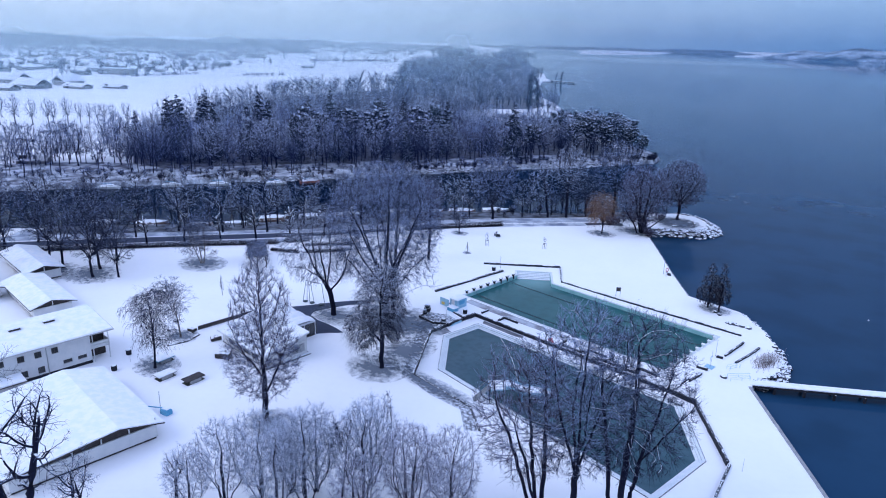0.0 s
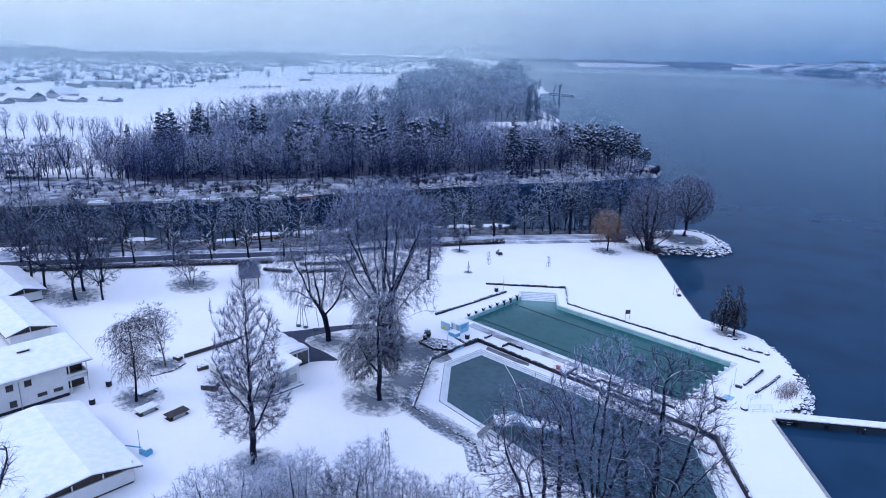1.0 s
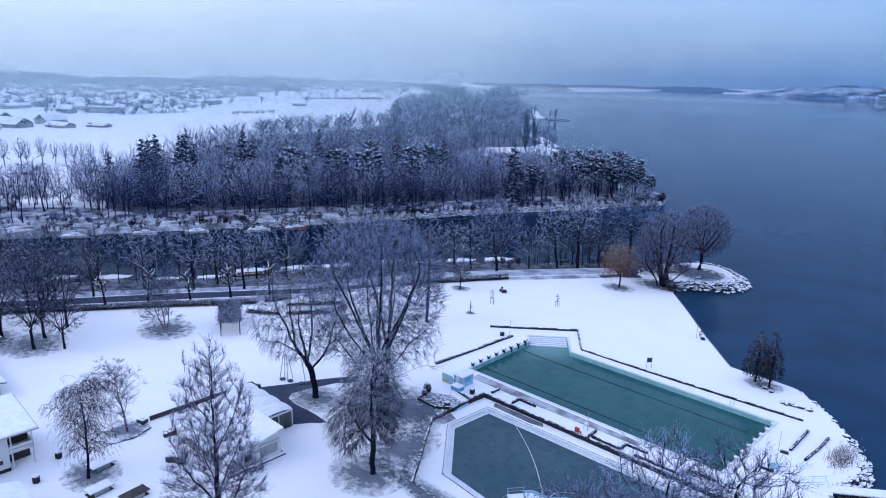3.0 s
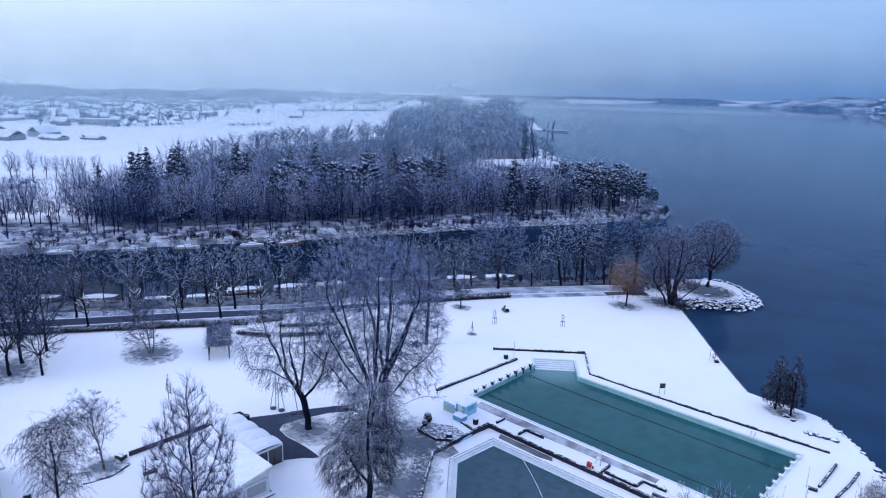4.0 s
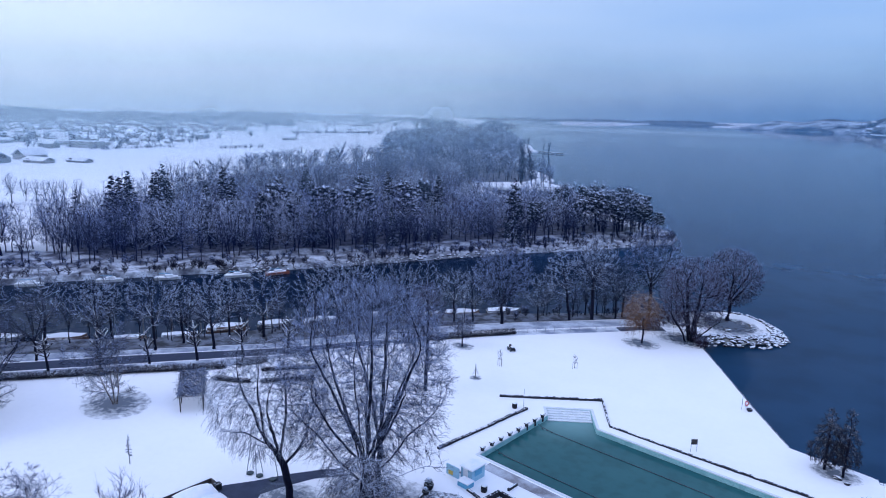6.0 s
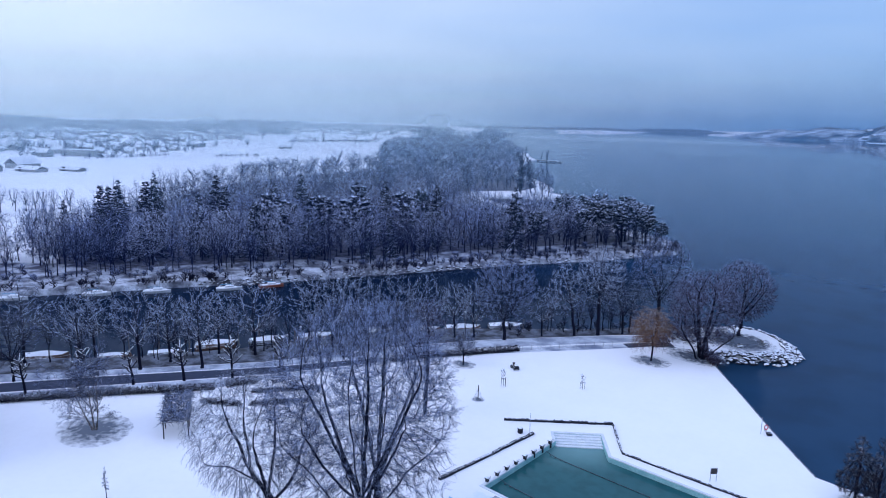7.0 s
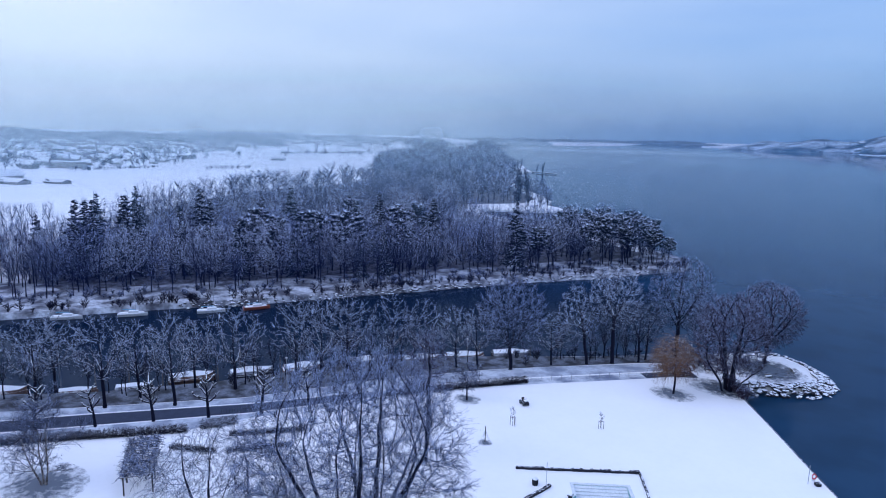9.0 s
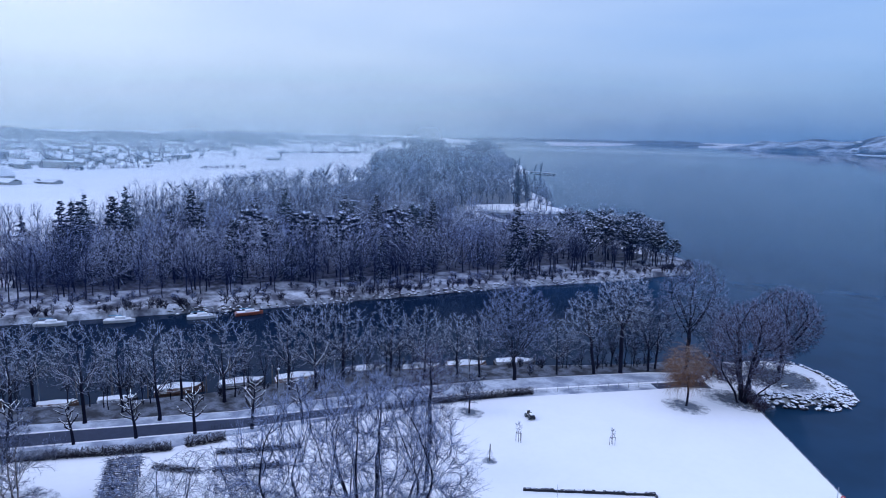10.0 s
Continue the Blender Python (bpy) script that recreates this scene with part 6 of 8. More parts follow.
for i in range(34):
    # the thin front of the wood at its near end, standing in snow
    u, v = rw.random(), rw.random()
    place(wood_trees[i % 4], -294 - 36 * u ** 1.3 - 14 * v, 122 - 62 * u ** 1.3 + 24 * v, rw.uniform(0.7, 1.0), 53 * i, 0.1, label="bare tree in snow at the end of the wood")
bank_line = [(-214.0, 62.0), (-199.0, 82.0), (-186.0, 99.0), (-175.5, 117.0), (-168.5, 134.0), (-161.0, 151.0), (-143.0, 173.5), (-130.0, 187.0), (-119.0, 200.0)]
for i in range(46):
    k = rw.uniform(0, len(bank_line) - 1.001)
    (xa, ya), (xb, yb) = bank_line[int(k)], bank_line[int(k) + 1]
    place(slim_trees[i % 2], xa + (xb - xa) * (k % 1) + rw.uniform(-1, 1.5), ya + (yb - ya) * (k % 1) + rw.uniform(-1, 0.5), rw.uniform(0.5, 1.0), 71 * i, label="slim dark bare tree on the near canal bank")
near_spots, mid_spots, far_spots, glade_spots = [], [], [], []
taken = {}


def roomy(x, y, gap):
    k = (int(x // gap), int(y // gap))
    for a in (-1, 0, 1):
        for b in (-1, 0, 1):
            for px, py in taken.get((k[0] + a, k[1] + b, gap), ()):
                if (px - x) ** 2 + (py - y) ** 2 < gap * gap:
                    return False
    taken.setdefault((*k, gap), []).append((x, y))
    return True


for _ in range(9000):
    x, y = rw.uniform(-480, -165), rw.uniform(64, 480)
    if inside(x, y, WOOD):
        g = front_gap(x, y)
        if g < 34 and len(near_spots) < 245:
            if roomy(x, y, 5.8):
                near_spots.append((x, y))
        elif inside(x, y, GLADE):
            if roomy(x, y, 9.0):
                glade_spots.append((x, y))
        elif g >= 30 and roomy(x, y, 8.6):
            mid_spots.append((x, y))
for _ in range(16000):
    x, y = rw.uniform(-1070, -340), rw.uniform(180, 1200)
    if inside(x, y, WOOD) and not (x > -480 and y < 480) and roomy(x, y, 11.0):
        far_spots.append((x, y))
near_spots.sort(key=lambda p: front_gap(*p))
for x, y in near_spots[:100]:
    place(wood_trees[rw.randrange(4)], x, y, rw.choice((0.6, 0.8, 0.95, 1.08)) * rw.uniform(0.92, 1.08), rw.uniform(0, 360), 0.1)


def grove(name, shapes, spots, material, label, lo, hi, seed, rise=None):
    """Many trees in one mesh."""
    rng = np.random.default_rng(seed)
    shapes = [join([*s[0], s[1]]) for s in shapes]
    out = []
    for x, y in spots:
        v, t = shapes[rng.integers(len(shapes))]
        a, s = rng.uniform(0, 6.28), rng.uniform(lo, hi)
        c, q = math.cos(a) * s, math.sin(a) * s
        w = np.stack([v[:, 0] * c - v[:, 1] * q + x, v[:, 0] * q + v[:, 1] * c + y, v[:, 2] * s * rng.uniform(0.9, 1.1) + (rise(x, y) if rise else 0.1)], 1)
        out.append((w, t))
    v, t = join(out)
    return tagged(new(name, mesh_of(name, v, t, material)), label, "trees", "", "stuff")


grove("wood", leafless, near_spots[100:], twig_frost, "bare trees behind the front of the wood", 0.7, 1.1, 34)
mid_shapes = [vase(120 + i, 20.5, 6.4, 6.0, 6, lift=0.6, points=64, r=0.26, step=1.6, reach=10.0, kill=2.2, twigs=3, sprigs=1, twig_len=2.3, twig_rise=0.0, tip=0.04, least=0.06, twig_r=0.06, whole=True, lite=True, bough=0.2) for i in range(4)]
for k, m_ in enumerate((twig_rime, twig, twig_frost, twig_rime)):
    grove("wood", mid_shapes, mid_spots[k::4], m_, "bare frosted trees deep in the wood", 0.76, 1.10, 3 + 20 * k)
grove("wood", mid_shapes, glade_spots, twig_frost, "low bare trees in the glade behind the pines", 0.5, 0.85, 6)
far_shapes = [bare_tree(130 + i, 20.0, 0.3, limbs=10, first=0.25, limb_len=0.62, angle=50, rise=0.08, counts=(9,), twig_r=0.19, lod=2) for i in range(4)]
for k, m_ in enumerate((twig_rime, twig_frost)):
    grove("wood", far_shapes, far_spots[k::2], m_, "bare frosted trees of the far wood", 0.82, 1.12, 4 + 20 * k)
grove("bank_trees", slim_shapes, bank_spots, twig, "slim bare trees on the far canal bank", 0.8, 1.6, 31)
grove("bank_trees", slim_shapes, cape_spots, twig_frost, "slim bare trees on the cape of the far bank", 0.35, 0.9, 32)
# shrubs along the foot of the wood
edge = []
for i in range(len(front) - 1):
    (x0, y0), (x1, y1) = front[i], front[i + 1]
    for k in range(26):
        u = rw.random()
        edge.append((x0 + (x1 - x0) * u + rw.uniform(-3, 9), y0 + (y1 - y0) * u + rw.uniform(-5, 4)))
scrub = [bare_tree(140 + i, 3.2, 0.05, limbs=5, first=0.05, limb_len=0.7, angle=40, rise=0.1, counts=(3,), stems=3, twig_r=0.08, lod=2) for i in range(2)]
for _ in range(80):
    u = rw.uniform(0, len(front) - 1.001)
    (x0, y0), (x1, y1) = front[int(u)], front[int(u) + 1]
    edge.append((x0 + (x1 - x0) * (u % 1) + rw.uniform(5, 13), y0 + (y1 - y0) * (u % 1) - rw.uniform(2, 6)))
grove("undergrowth", scrub, edge, twig_frost, "bare undergrowth along the edge of the wood", 0.35, 0.95, 5)
shore_brush = [(-92.5 - 6.5 * u + rw.uniform(-0.8, 0.8), 188.0 + 8.0 * u + rw.uniform(-0.8, 0.8)) for u in [i / 39 for i in range(40)]] + [(rw.uniform(-112, -100), rw.uniform(198, 214)) for _ in range(24)] + [(-109.5 + rw.uniform(-3.2, 3.2), 193.5 + rw.uniform(-3.0, 3.0)) for _ in range(30)]
grove("brush", scrub, shore_brush, twig_red, "low dark brush on the shore below the headland trees", 0.35, 0.8, 35)
grove("brush", scrub, brush_spots, bark, "dark bare brush hanging over the canal's edge", 0.5, 1.2, 33)
# poplars and single trees on the far shore
popl = bare_tree(150, 30.0, 0.45, limbs=44, first=0.06, limb_len=0.26, angle=30, rise=0.3, counts=(5, 4), twig_r=0.22, rounded=False, lod=2)
pp = tree_thing("poplar", (-340.7, 451.3, 0), popl, (bark, twig), "tall columnar bare poplar on the far shore", "tree", "poplars on the far shore")
for i, (x, y, s) in enumerate([(-346, 457, 0.9), (-337, 459, 0.95), (-500, 560, 0.75), (-508, 568, 0.7), (-655, 604, 0.85), (-660, 600, 0.7), (-556, 806, 0.5), (-575, 820, 0.4), (-620, 845, 0.6), (-630, 852, 0.5), (-566, 822, 0.42)]):
    place(pp, x, y, s, 40 * i)
fieldt = tree_thing("tree", (-455, 127, 0), vase(151, 17.0, 4.2, 5.0, 6, lift=0.8, points=220, r=0.26, step=1.0, kill=1.2, twigs=3, sprigs=1, twig_len=1.5, twig_rise=0.3, tip=0.05, twig_r=0.05, whole=True, lite=True, bough=0.1), (bark, twig_frost), "bare tree standing in a row across the field", "tree", "trees across the field")
row = [(-461, 120), (-459, 131), (-457, 138), (-457, 145), (-452, 149), (-449, 153), (-446, 156), (-446, 161), (-440, 167), (-466, 112), (-470, 105), (-336, 118), (-330, 98), (-322, 86), (-318, 108), (-312, 96), (-344, 132), (-352, 128), (-360, 124), (-368, 134), (-310, 62), (-325, 50), (-300, 72)]
for i, (x, y) in enumerate(row):
    place(fieldt, x, y, rw.uniform(0.7, 1.15), 77 * i)
for i, (x, y) in enumerate([(-318, 448), (-325, 456), (-312, 446), (-355, 505), (-365, 512), (-348, 480), (-330, 475), (-990, 700)]):
    place(fieldt, x, y, rw.uniform(0.8, 1.2), 55 * i, label="bare tree on the far lake shore")

# ---- buildings ----
def window_unit(parent, x, y, z, w, h, axis="x", frame_mat=None):
    """A window set in a wall: frame, pane and sill. axis: the way the wall faces."""
    fm, gm, sm = Mesh(), Mesh(), Mesh()
    if axis == "x":
        fm.box(x, x + 0.05, y - w / 2 - 0.07, y + w / 2 + 0.07, z - 0.07, z).box(x, x + 0.05, y - w / 2 - 0.07, y + w / 2 + 0.07, z + h, z + h + 0.07).box(x, x + 0.05, y - w / 2 - 0.07, y - w / 2, z, z + h).box(x, x + 0.05, y + w / 2, y + w / 2 + 0.07, z, z + h).box(x, x + 0.045, y - 0.03, y + 0.03, z, z + h)
        gm.box(x, x + 0.02, y - w / 2, y + w / 2, z, z + h)
        sm.box(x, x + 0.16, y - w / 2 - 0.1, y + w / 2 + 0.1, z - 0.13, z - 0.08)
    else:
        fm.box(x - w / 2 - 0.07, x + w / 2 + 0.07, y - 0.05, y, z - 0.07, z).box(x - w / 2 - 0.07, x + w / 2 + 0.07, y - 0.05, y, z + h, z + h + 0.07).box(x - w / 2 - 0.07, x - w / 2, y - 0.05, y, z, z + h).box(x + w / 2, x + w / 2 + 0.07, y - 0.05, y, z, z + h)
        gm.box(x - w / 2, x + w / 2, y - 0.02, y, z, z + h)
        sm.box(x - w / 2 - 0.1, x + w / 2 + 0.1, y - 0.16, y, z - 0.13, z - 0.08)
    wd = part("window", fm, frame_mat or dark_wood, parent)
    part("pane", gm, glass, wd)
    part("sill", sm, plaster_grey, wd)
    return wd


def pitched(m, x0, x1, y0, y1, z_eave, z_ridge, ridge, along, over, thick):
    """Two roof slopes, with the ridge along x or y at the given cross position."""
    def quad(a, b, c, d):
        n = len(m.v)
        up = [tuple(p) for p in (a, b, c, d)]
        m.add(up + [(x, y, z - thick) for x, y, z in up], [(0, 1, 2, 3), (7, 6, 5, 4), (0, 4, 5, 1), (1, 5, 6, 2), (2, 6, 7, 3), (3, 7, 4, 0)])
    if along == "x":
        s0, s1 = (z_ridge - z_eave) / (ridge - y0), (z_ridge - z_eave) / (y1 - ridge)
        quad((x0 - over, y0 - over, z_eave - s0 * over), (x1 + over, y0 - over, z_eave - s0 * over), (x1 + over, ridge, z_ridge), (x0 - over, ridge, z_ridge))
        quad((x0 - over, ridge, z_ridge), (x1 + over, ridge, z_ridge), (x1 + over, y1 + over, z_eave - s1 * over), (x0 - over, y1 + over, z_eave - s1 * over))
    else:
        s0, s1 = (z_ridge - z_eave) / (ridge - x0), (z_ridge - z_eave) / (x1 - ridge)
        quad((x0 - over, y0 - over, z_eave - s0 * over), (ridge, y0 - over, z_ridge), (ridge, y1 + over, z_ridge), (x0 - over, y1 + over, z_eave - s0 * over))
        quad((ridge, y0 - over, z_ridge), (x1 + over, y0 - over, z_eave - s1 * over), (x1 + over, y1 + over, z_eave - s1 * over), (ridge, y1 + over, z_ridge))
    return m


def hut(x0, x1, y0, y1, eave, ridge_h, ridge, label, clerestory=True):
    """A long low changing hut with its gable to +x, a dark plinth, a gable window band and a snow-laden roof."""
    b = thing("changing_hut", (0, 0, 0), label, "building", "changing huts")
    part("plinth", Mesh().box(x0 + 0.15, x1 - 0.15, y0 + 0.15, y1 - 0.15, -0.2, 0.35), dark_wood, b)
    m = Mesh().box(x0, x1, y0, y1, 0.35, eave - 0.55 if clerestory else eave)
    part("wall", m, plaster, b, "white rendered wall")
    top = eave - 0.55 if clerestory else eave
    g = Mesh().add([(x1 - 0.25, y0, top), (x1 - 0.25, y1, top), (x1 - 0.25, y1, eave - 0.15), (x1 - 0.25, ridge, ridge_h - 0.15), (x1 - 0.25, y0, eave - 0.15), (x0 + 0.25, y0, top), (x0 + 0.25, y1, top), (x0 + 0.25, y1, eave - 0.15), (x0 + 0.25, ridge, ridge_h - 0.15), (x0 + 0.25, y0, eave - 0.15)],
                   [(0, 1, 2, 3, 4), (9, 8, 7, 6, 5), (0, 4, 9, 5), (1, 6, 7, 2)])
    part("gable_band", g, dark_wood if clerestory else plaster, b, "dark recessed band under the roof")
    n = max(2, round((y1 - y0) / 4))
    for k in range(n + 1):
        y = y0 + 0.1 + (y1 - y0 - 0.2) * k / n
        zt = eave + (ridge_h - eave) * (1 - abs(y - ridge) / max(ridge - y0, y1 - ridge)) - 0.1
        part("post", Mesh().box(x1 - 0.12, x1 + 0.04, y - 0.08, y + 0.08, 0.35, max(eave - 0.2, zt - 0.1)), plaster, b)
    part("roof", pitched(Mesh(), x0, x1, y0, y1, eave, ridge_h, ridge, "x", 0.9, 0.16), dark_wood, b, "dark timber eaves")
    s = pitched(Mesh(), x0, x1, y0, y1, eave + 0.19, ridge_h + 0.19, ridge, "x", 0.86, 0.18)
    part("roof_snow", s, snow_cap, b, "thick snow on the roof")
    return b


hut(-111.4, -89.6, 14.0, 33.2, 2.9, 4.2, 27.8, "long white changing hut with a wide snow-covered gable roof")
hut(-168.0, -147.8, 33.2, 40.4, 2.8, 3.8, 36.5, "white changing hut with a snow-covered gable roof")
hut(-192.0, -171.5, 38.6, 45.6, 2.8, 3.8, 42.0, "white changing hut with a snow-covered roof near the hedge")
hut(-186.0, -166.0, 24.5, 31.5, 2.8, 3.8, 28.0, "white changing hut between bare trees")


def lodge():
    b = thing("lodge", (0, 0, 0), "white two-storey lodge with a balcony and snow-covered roof", "building")
    x0, x1, y0, y1, h = -131.5, -120.8, 14.0, 35.0, 5.6
    part("wall", Mesh().box(x0, x1, y0, y1, -0.2, h), plaster, b, "white rendered wall")
    # shadow gap along the wall's foot, painted as a dark band
    part("plinth", Mesh().box(x1, x1 + 0.03, y0, y1, -0.2, 0.55), stone, b, "dark band painted as the shadow gap at the wall's foot")
    # the set-back wall is coloured darker than the others
    part("balcony_wall", Mesh().box(x0, x1 - 2.6, 35.0, 38.2, -0.2, h), dark_wood, b, "dark wall set back behind the balcony")
    part("balcony_floor", Mesh().box(x1 - 2.6, x1, 35.0, 38.2, 2.55, 2.75), plaster, b)
    part("balcony_parapet", Mesh().box(x1 - 0.12, x1 - 0.02, 35.0, 38.2, 2.8, 3.15).box(x1 - 0.12, x1 - 0.02, 35.0, 38.2, 3.25, 3.7).box(x1 - 2.6, x1, 38.08, 38.2, 2.8, 3.7), plaster, b, "white slatted balcony front")
    for y in (35.4, 38.1):
        part("post", Mesh().box(x1 - 0.16, x1, y - 0.08, y + 0.08, -0.1, h), plaster, b)
    part("door", Mesh().box(x1 - 2.6, x1 - 2.54, 35.8, 36.8, 0.0, 2.1), dark_wood, b)
    part("door", Mesh().box(x1 - 2.6, x1 - 2.54, 36.2, 37.2, 2.75, 4.8), dark_wood, b)
    for y in (18.0, 21.0, 24.0, 26.6, 29.2):
        window_unit(b, x1, y, 3.9, 0.9, 0.9)
    for y in (18.0, 21.0, 24.2, 26.8):
        window_unit(b, x1, y, 1.0, 0.9, 0.95)
    window_unit(b, x1, 31.0, 1.5, 1.3, 0.45)
    window_unit(b, x1, 33.4, 1.5, 1.3, 0.45)
    part("downpipe", Mesh().pipe([(x1 + 0.08, 27.9, 0.1), (x1 + 0.08, 27.9, h)], 0.06, 6), metal, b)
    part("roof", Mesh().add([(x0 - 0.8, y0 - 0.6, h + 0.9), (x1 + 1.0, y0 - 0.6, h + 0.05), (x1 + 1.0, 38.9, h + 0.05), (x0 - 0.8, 38.9, h + 0.9), (x0 - 0.8, y0 - 0.6, h + 1.1), (x1 + 1.0, y0 - 0.6, h + 0.25), (x1 + 1.0, 38.9, h + 0.25), (x0 - 0.8, 38.9, h + 1.1)],
                            [(3, 2, 1, 0), (4, 5, 6, 7), (0, 1, 5, 4), (1, 2, 6, 5), (2, 3, 7, 6), (3, 0, 4, 7)]), plaster_grey, b, "shallow roof slab")
    z = 0.22
    part("roof_snow", Mesh().add([(x0 - 0.7, y0 - 0.5, h + 1.1), (x1 + 0.95, y0 - 0.5, h + 0.27), (x1 + 0.95, 38.8, h + 0.27), (x0 - 0.7, 38.8, h + 1.1), (x0 - 0.6, y0 - 0.4, h + 1.1 + z), (x1 + 0.8, y0 - 0.4, h + 0.25 + z), (x1 + 0.8, 38.7, h + 0.25 + z), (x0 - 0.6, 38.7, h + 1.1 + z)],
                                 [(3, 2, 1, 0), (4, 5, 6, 7), (0, 1, 5, 4), (1, 2, 6, 5), (2, 3, 7, 6), (3, 0, 4, 7)]), snow_cap, b, "thick snow on the roof")
    for y in (24.5, 30.0):
        part("skylight", Mesh().slab([(-129.0, y), (-128.2, y), (-128.2, y + 1.8), (-129.0, y + 1.8)], h + 0.8, h + 1.42), dark_wood, b)
        part("skylight_snow", Mesh().slab([(-129.1, y - 0.1), (-128.1, y - 0.1), (-128.1, y + 1.9), (-129.1, y + 1.9)], h + 1.42, h + 1.6, 0.1), snow_cap, b)
    part("chimney", Mesh().box(-126.6, -126.2, 20.0, 20.4, h + 0.5, h + 1.8), plaster_grey, b)


lodge()
s = thing("shed", (0, 0, 0), "low white lean-to with a snow-covered roof beside the lodge", "shed")
part("wall", Mesh().box(-120.2, -117.0, 18.2, 23.4, -0.1, 2.0), plaster_grey, s)
part("roof", Mesh().box(-120.6, -116.7, 17.9, 23.7, 2.0, 2.12), dark_wood, s)
part("roof_snow", Mesh().slab([(-120.5, 18.0), (-116.8, 18.0), (-116.8, 23.6), (-120.5, 23.6)], 2.12, 2.36, 0.15), snow_cap, s, "thick snow on the roof")


def cafe():
    b = thing("cafe", (0, 0, 0), "low white lakeside cafe with a snow-covered lean-to roof", "building")
    x0, x1, y0, y1 = -113.0, -97.6, 56.3, 65.2
    # walls rise from the lawn side to the ridge
    m = Mesh().add([(x0, y0, -0.1), (x1, y0, -0.1), (x1, y1, -0.1), (x0, y1, -0.1), (x0, y0, 2.6), (x1, y0, 2.6), (x1, y1, 4.3), (x0, y1, 4.3)],
                   [(3, 2, 1, 0), (4, 5, 6, 7), (0, 1, 5, 4), (1, 2, 6, 5), (2, 3, 7, 6), (3, 0, 4, 7)])
    part("wall", m, plaster, b, "white panelled wall")
    part("plinth", Mesh().box(x0 - 0.02, x1 + 0.5, y0 - 0.05, y1 + 0.5, -0.2, 0.16), stone, b, "dark plinth")
    part("step_snow", Mesh().box(x1 + 0.02, x1 + 0.45, y0 + 3.5, y1 + 0.4, 0.16, 0.3), snow_cap, b)
    sh = part("shutter", Mesh().box(x1, x1 + 0.1, 61.6, 64.6, 0.9, 2.7), plaster_grey, b, "closed grey roller shutter")
    part("shutter_box", Mesh().box(x1, x1 + 0.3, 61.4, 64.8, 2.7, 2.95), plaster, sh)
    for k in range(8):
        part("slat", Mesh().box(x1 + 0.1, x1 + 0.13, 61.65, 64.55, 0.95 + 0.22 * k, 1.09 + 0.22 * k), metal, sh)
    window_unit(b, x1, 59.6, 1.3, 1.1, 0.7)
    for x in (-109.6, -106.8, -104.0, -101.2):
        window_unit(b, x, y0, 0.9, 1.9, 1.3, "y")
    def slope(inset, lo, hi):
        return Mesh().add([(x0 - 0.5 + inset, y0 - 0.9 + inset, 2.45 + lo), (x1 + 0.6 - inset, y0 - 0.9 + inset, 2.45 + lo), (x1 + 0.6 - inset, y1 + 0.3 - inset, 4.4 + lo), (x0 - 0.5 + inset, y1 + 0.3 - inset, 4.4 + lo),
                           (x0 - 0.5 + inset, y0 - 0.9 + inset, 2.45 + hi), (x1 + 0.6 - inset, y0 - 0.9 + inset, 2.45 + hi), (x1 + 0.6 - inset, y1 + 0.3 - inset, 4.4 + hi), (x0 - 0.5 + inset, y1 + 0.3 - inset, 4.4 + hi)],
                          [(3, 2, 1, 0), (4, 5, 6, 7), (0, 1, 5, 4), (1, 2, 6, 5), (2, 3, 7, 6), (3, 0, 4, 7)])
    part("roof", slope(0.0, 0.0, 0.16), plaster, b, "white roof edge")
    part("roof_snow", slope(0.06, 0.16, 0.36), snow_cap, b, "smooth snow on the roof")
    part("vent", Mesh().lathe([(0.12, 4.2), (0.12, 4.9), (0.2, 4.95), (0.2, 5.1), (0.05, 5.2)], -106.0, 63.4, 8), metal, b)
    t = thing("party_tent", (0, 0, 0), "white barrel-roofed tent annexe with clear panels and snow on top", "tent")
    m, s = Mesh(), Mesh()
    tx0, tx1, ty0, ty1 = -116.9, -103.6, 66.2, 71.4
    n, seg = 4, 8
    for k in range(n):
        # each bay bulges upwards between its hoops
        a, c = tx0 + (tx1 - tx0) * k / n, tx0 + (tx1 - tx0) * (k + 1) / n
        grid = []
        for i in range(seg + 1):
            u = i / seg
            for j in range(7):
                v = j / 6
                grid.append((a + (c - a) * u, ty0 + (ty1 - ty0) * v, 3.0 + 0.30 * math.sin(math.pi * u) ** 0.6 + 0.40 * math.sin(math.pi * (0.12 + 0.88 * v)) ** 0.8))
        f = [(i * 7 + j, (i + 1) * 7 + j, (i + 1) * 7 + j + 1, i * 7 + j + 1) for i in range(seg) for j in range(6)]
        s.add([(x, y, z + 0.06) for x, y, z in grid], f)
        m.add(grid, f)
    part("canvas", m, paint_white, t, "white canvas", True)
    part("roof_snow", s, snow_cap, t, "smooth snow on the tent", True)
    for y in (ty0 + 0.1, (ty0 + ty1) / 2, ty1 - 0.1):
        part("post", Mesh().box(tx1 - 0.1, tx1, y - 0.06, y + 0.06, -0.05, 3.1), paint_white, t)
    for k in range(3):
        part("pane", Mesh().box(tx1 - 0.08, tx1 - 0.05, ty0 + 0.2 + 1.8 * k, ty0 + 1.9 + 1.8 * k, 0.25, 2.8), glass, t, "clear tent panel")
    # dark strip for the dark line where the bays meet the cafe roof
    part("gutter", Mesh().box(tx0, tx1, ty0 - 0.35, ty0 - 0.02, 2.9, 3.12), stone, t, "dark strip in the gap between cafe and tent")
    for k in range(n + 1):
        x = tx0 + (tx1 - tx0) * k / n
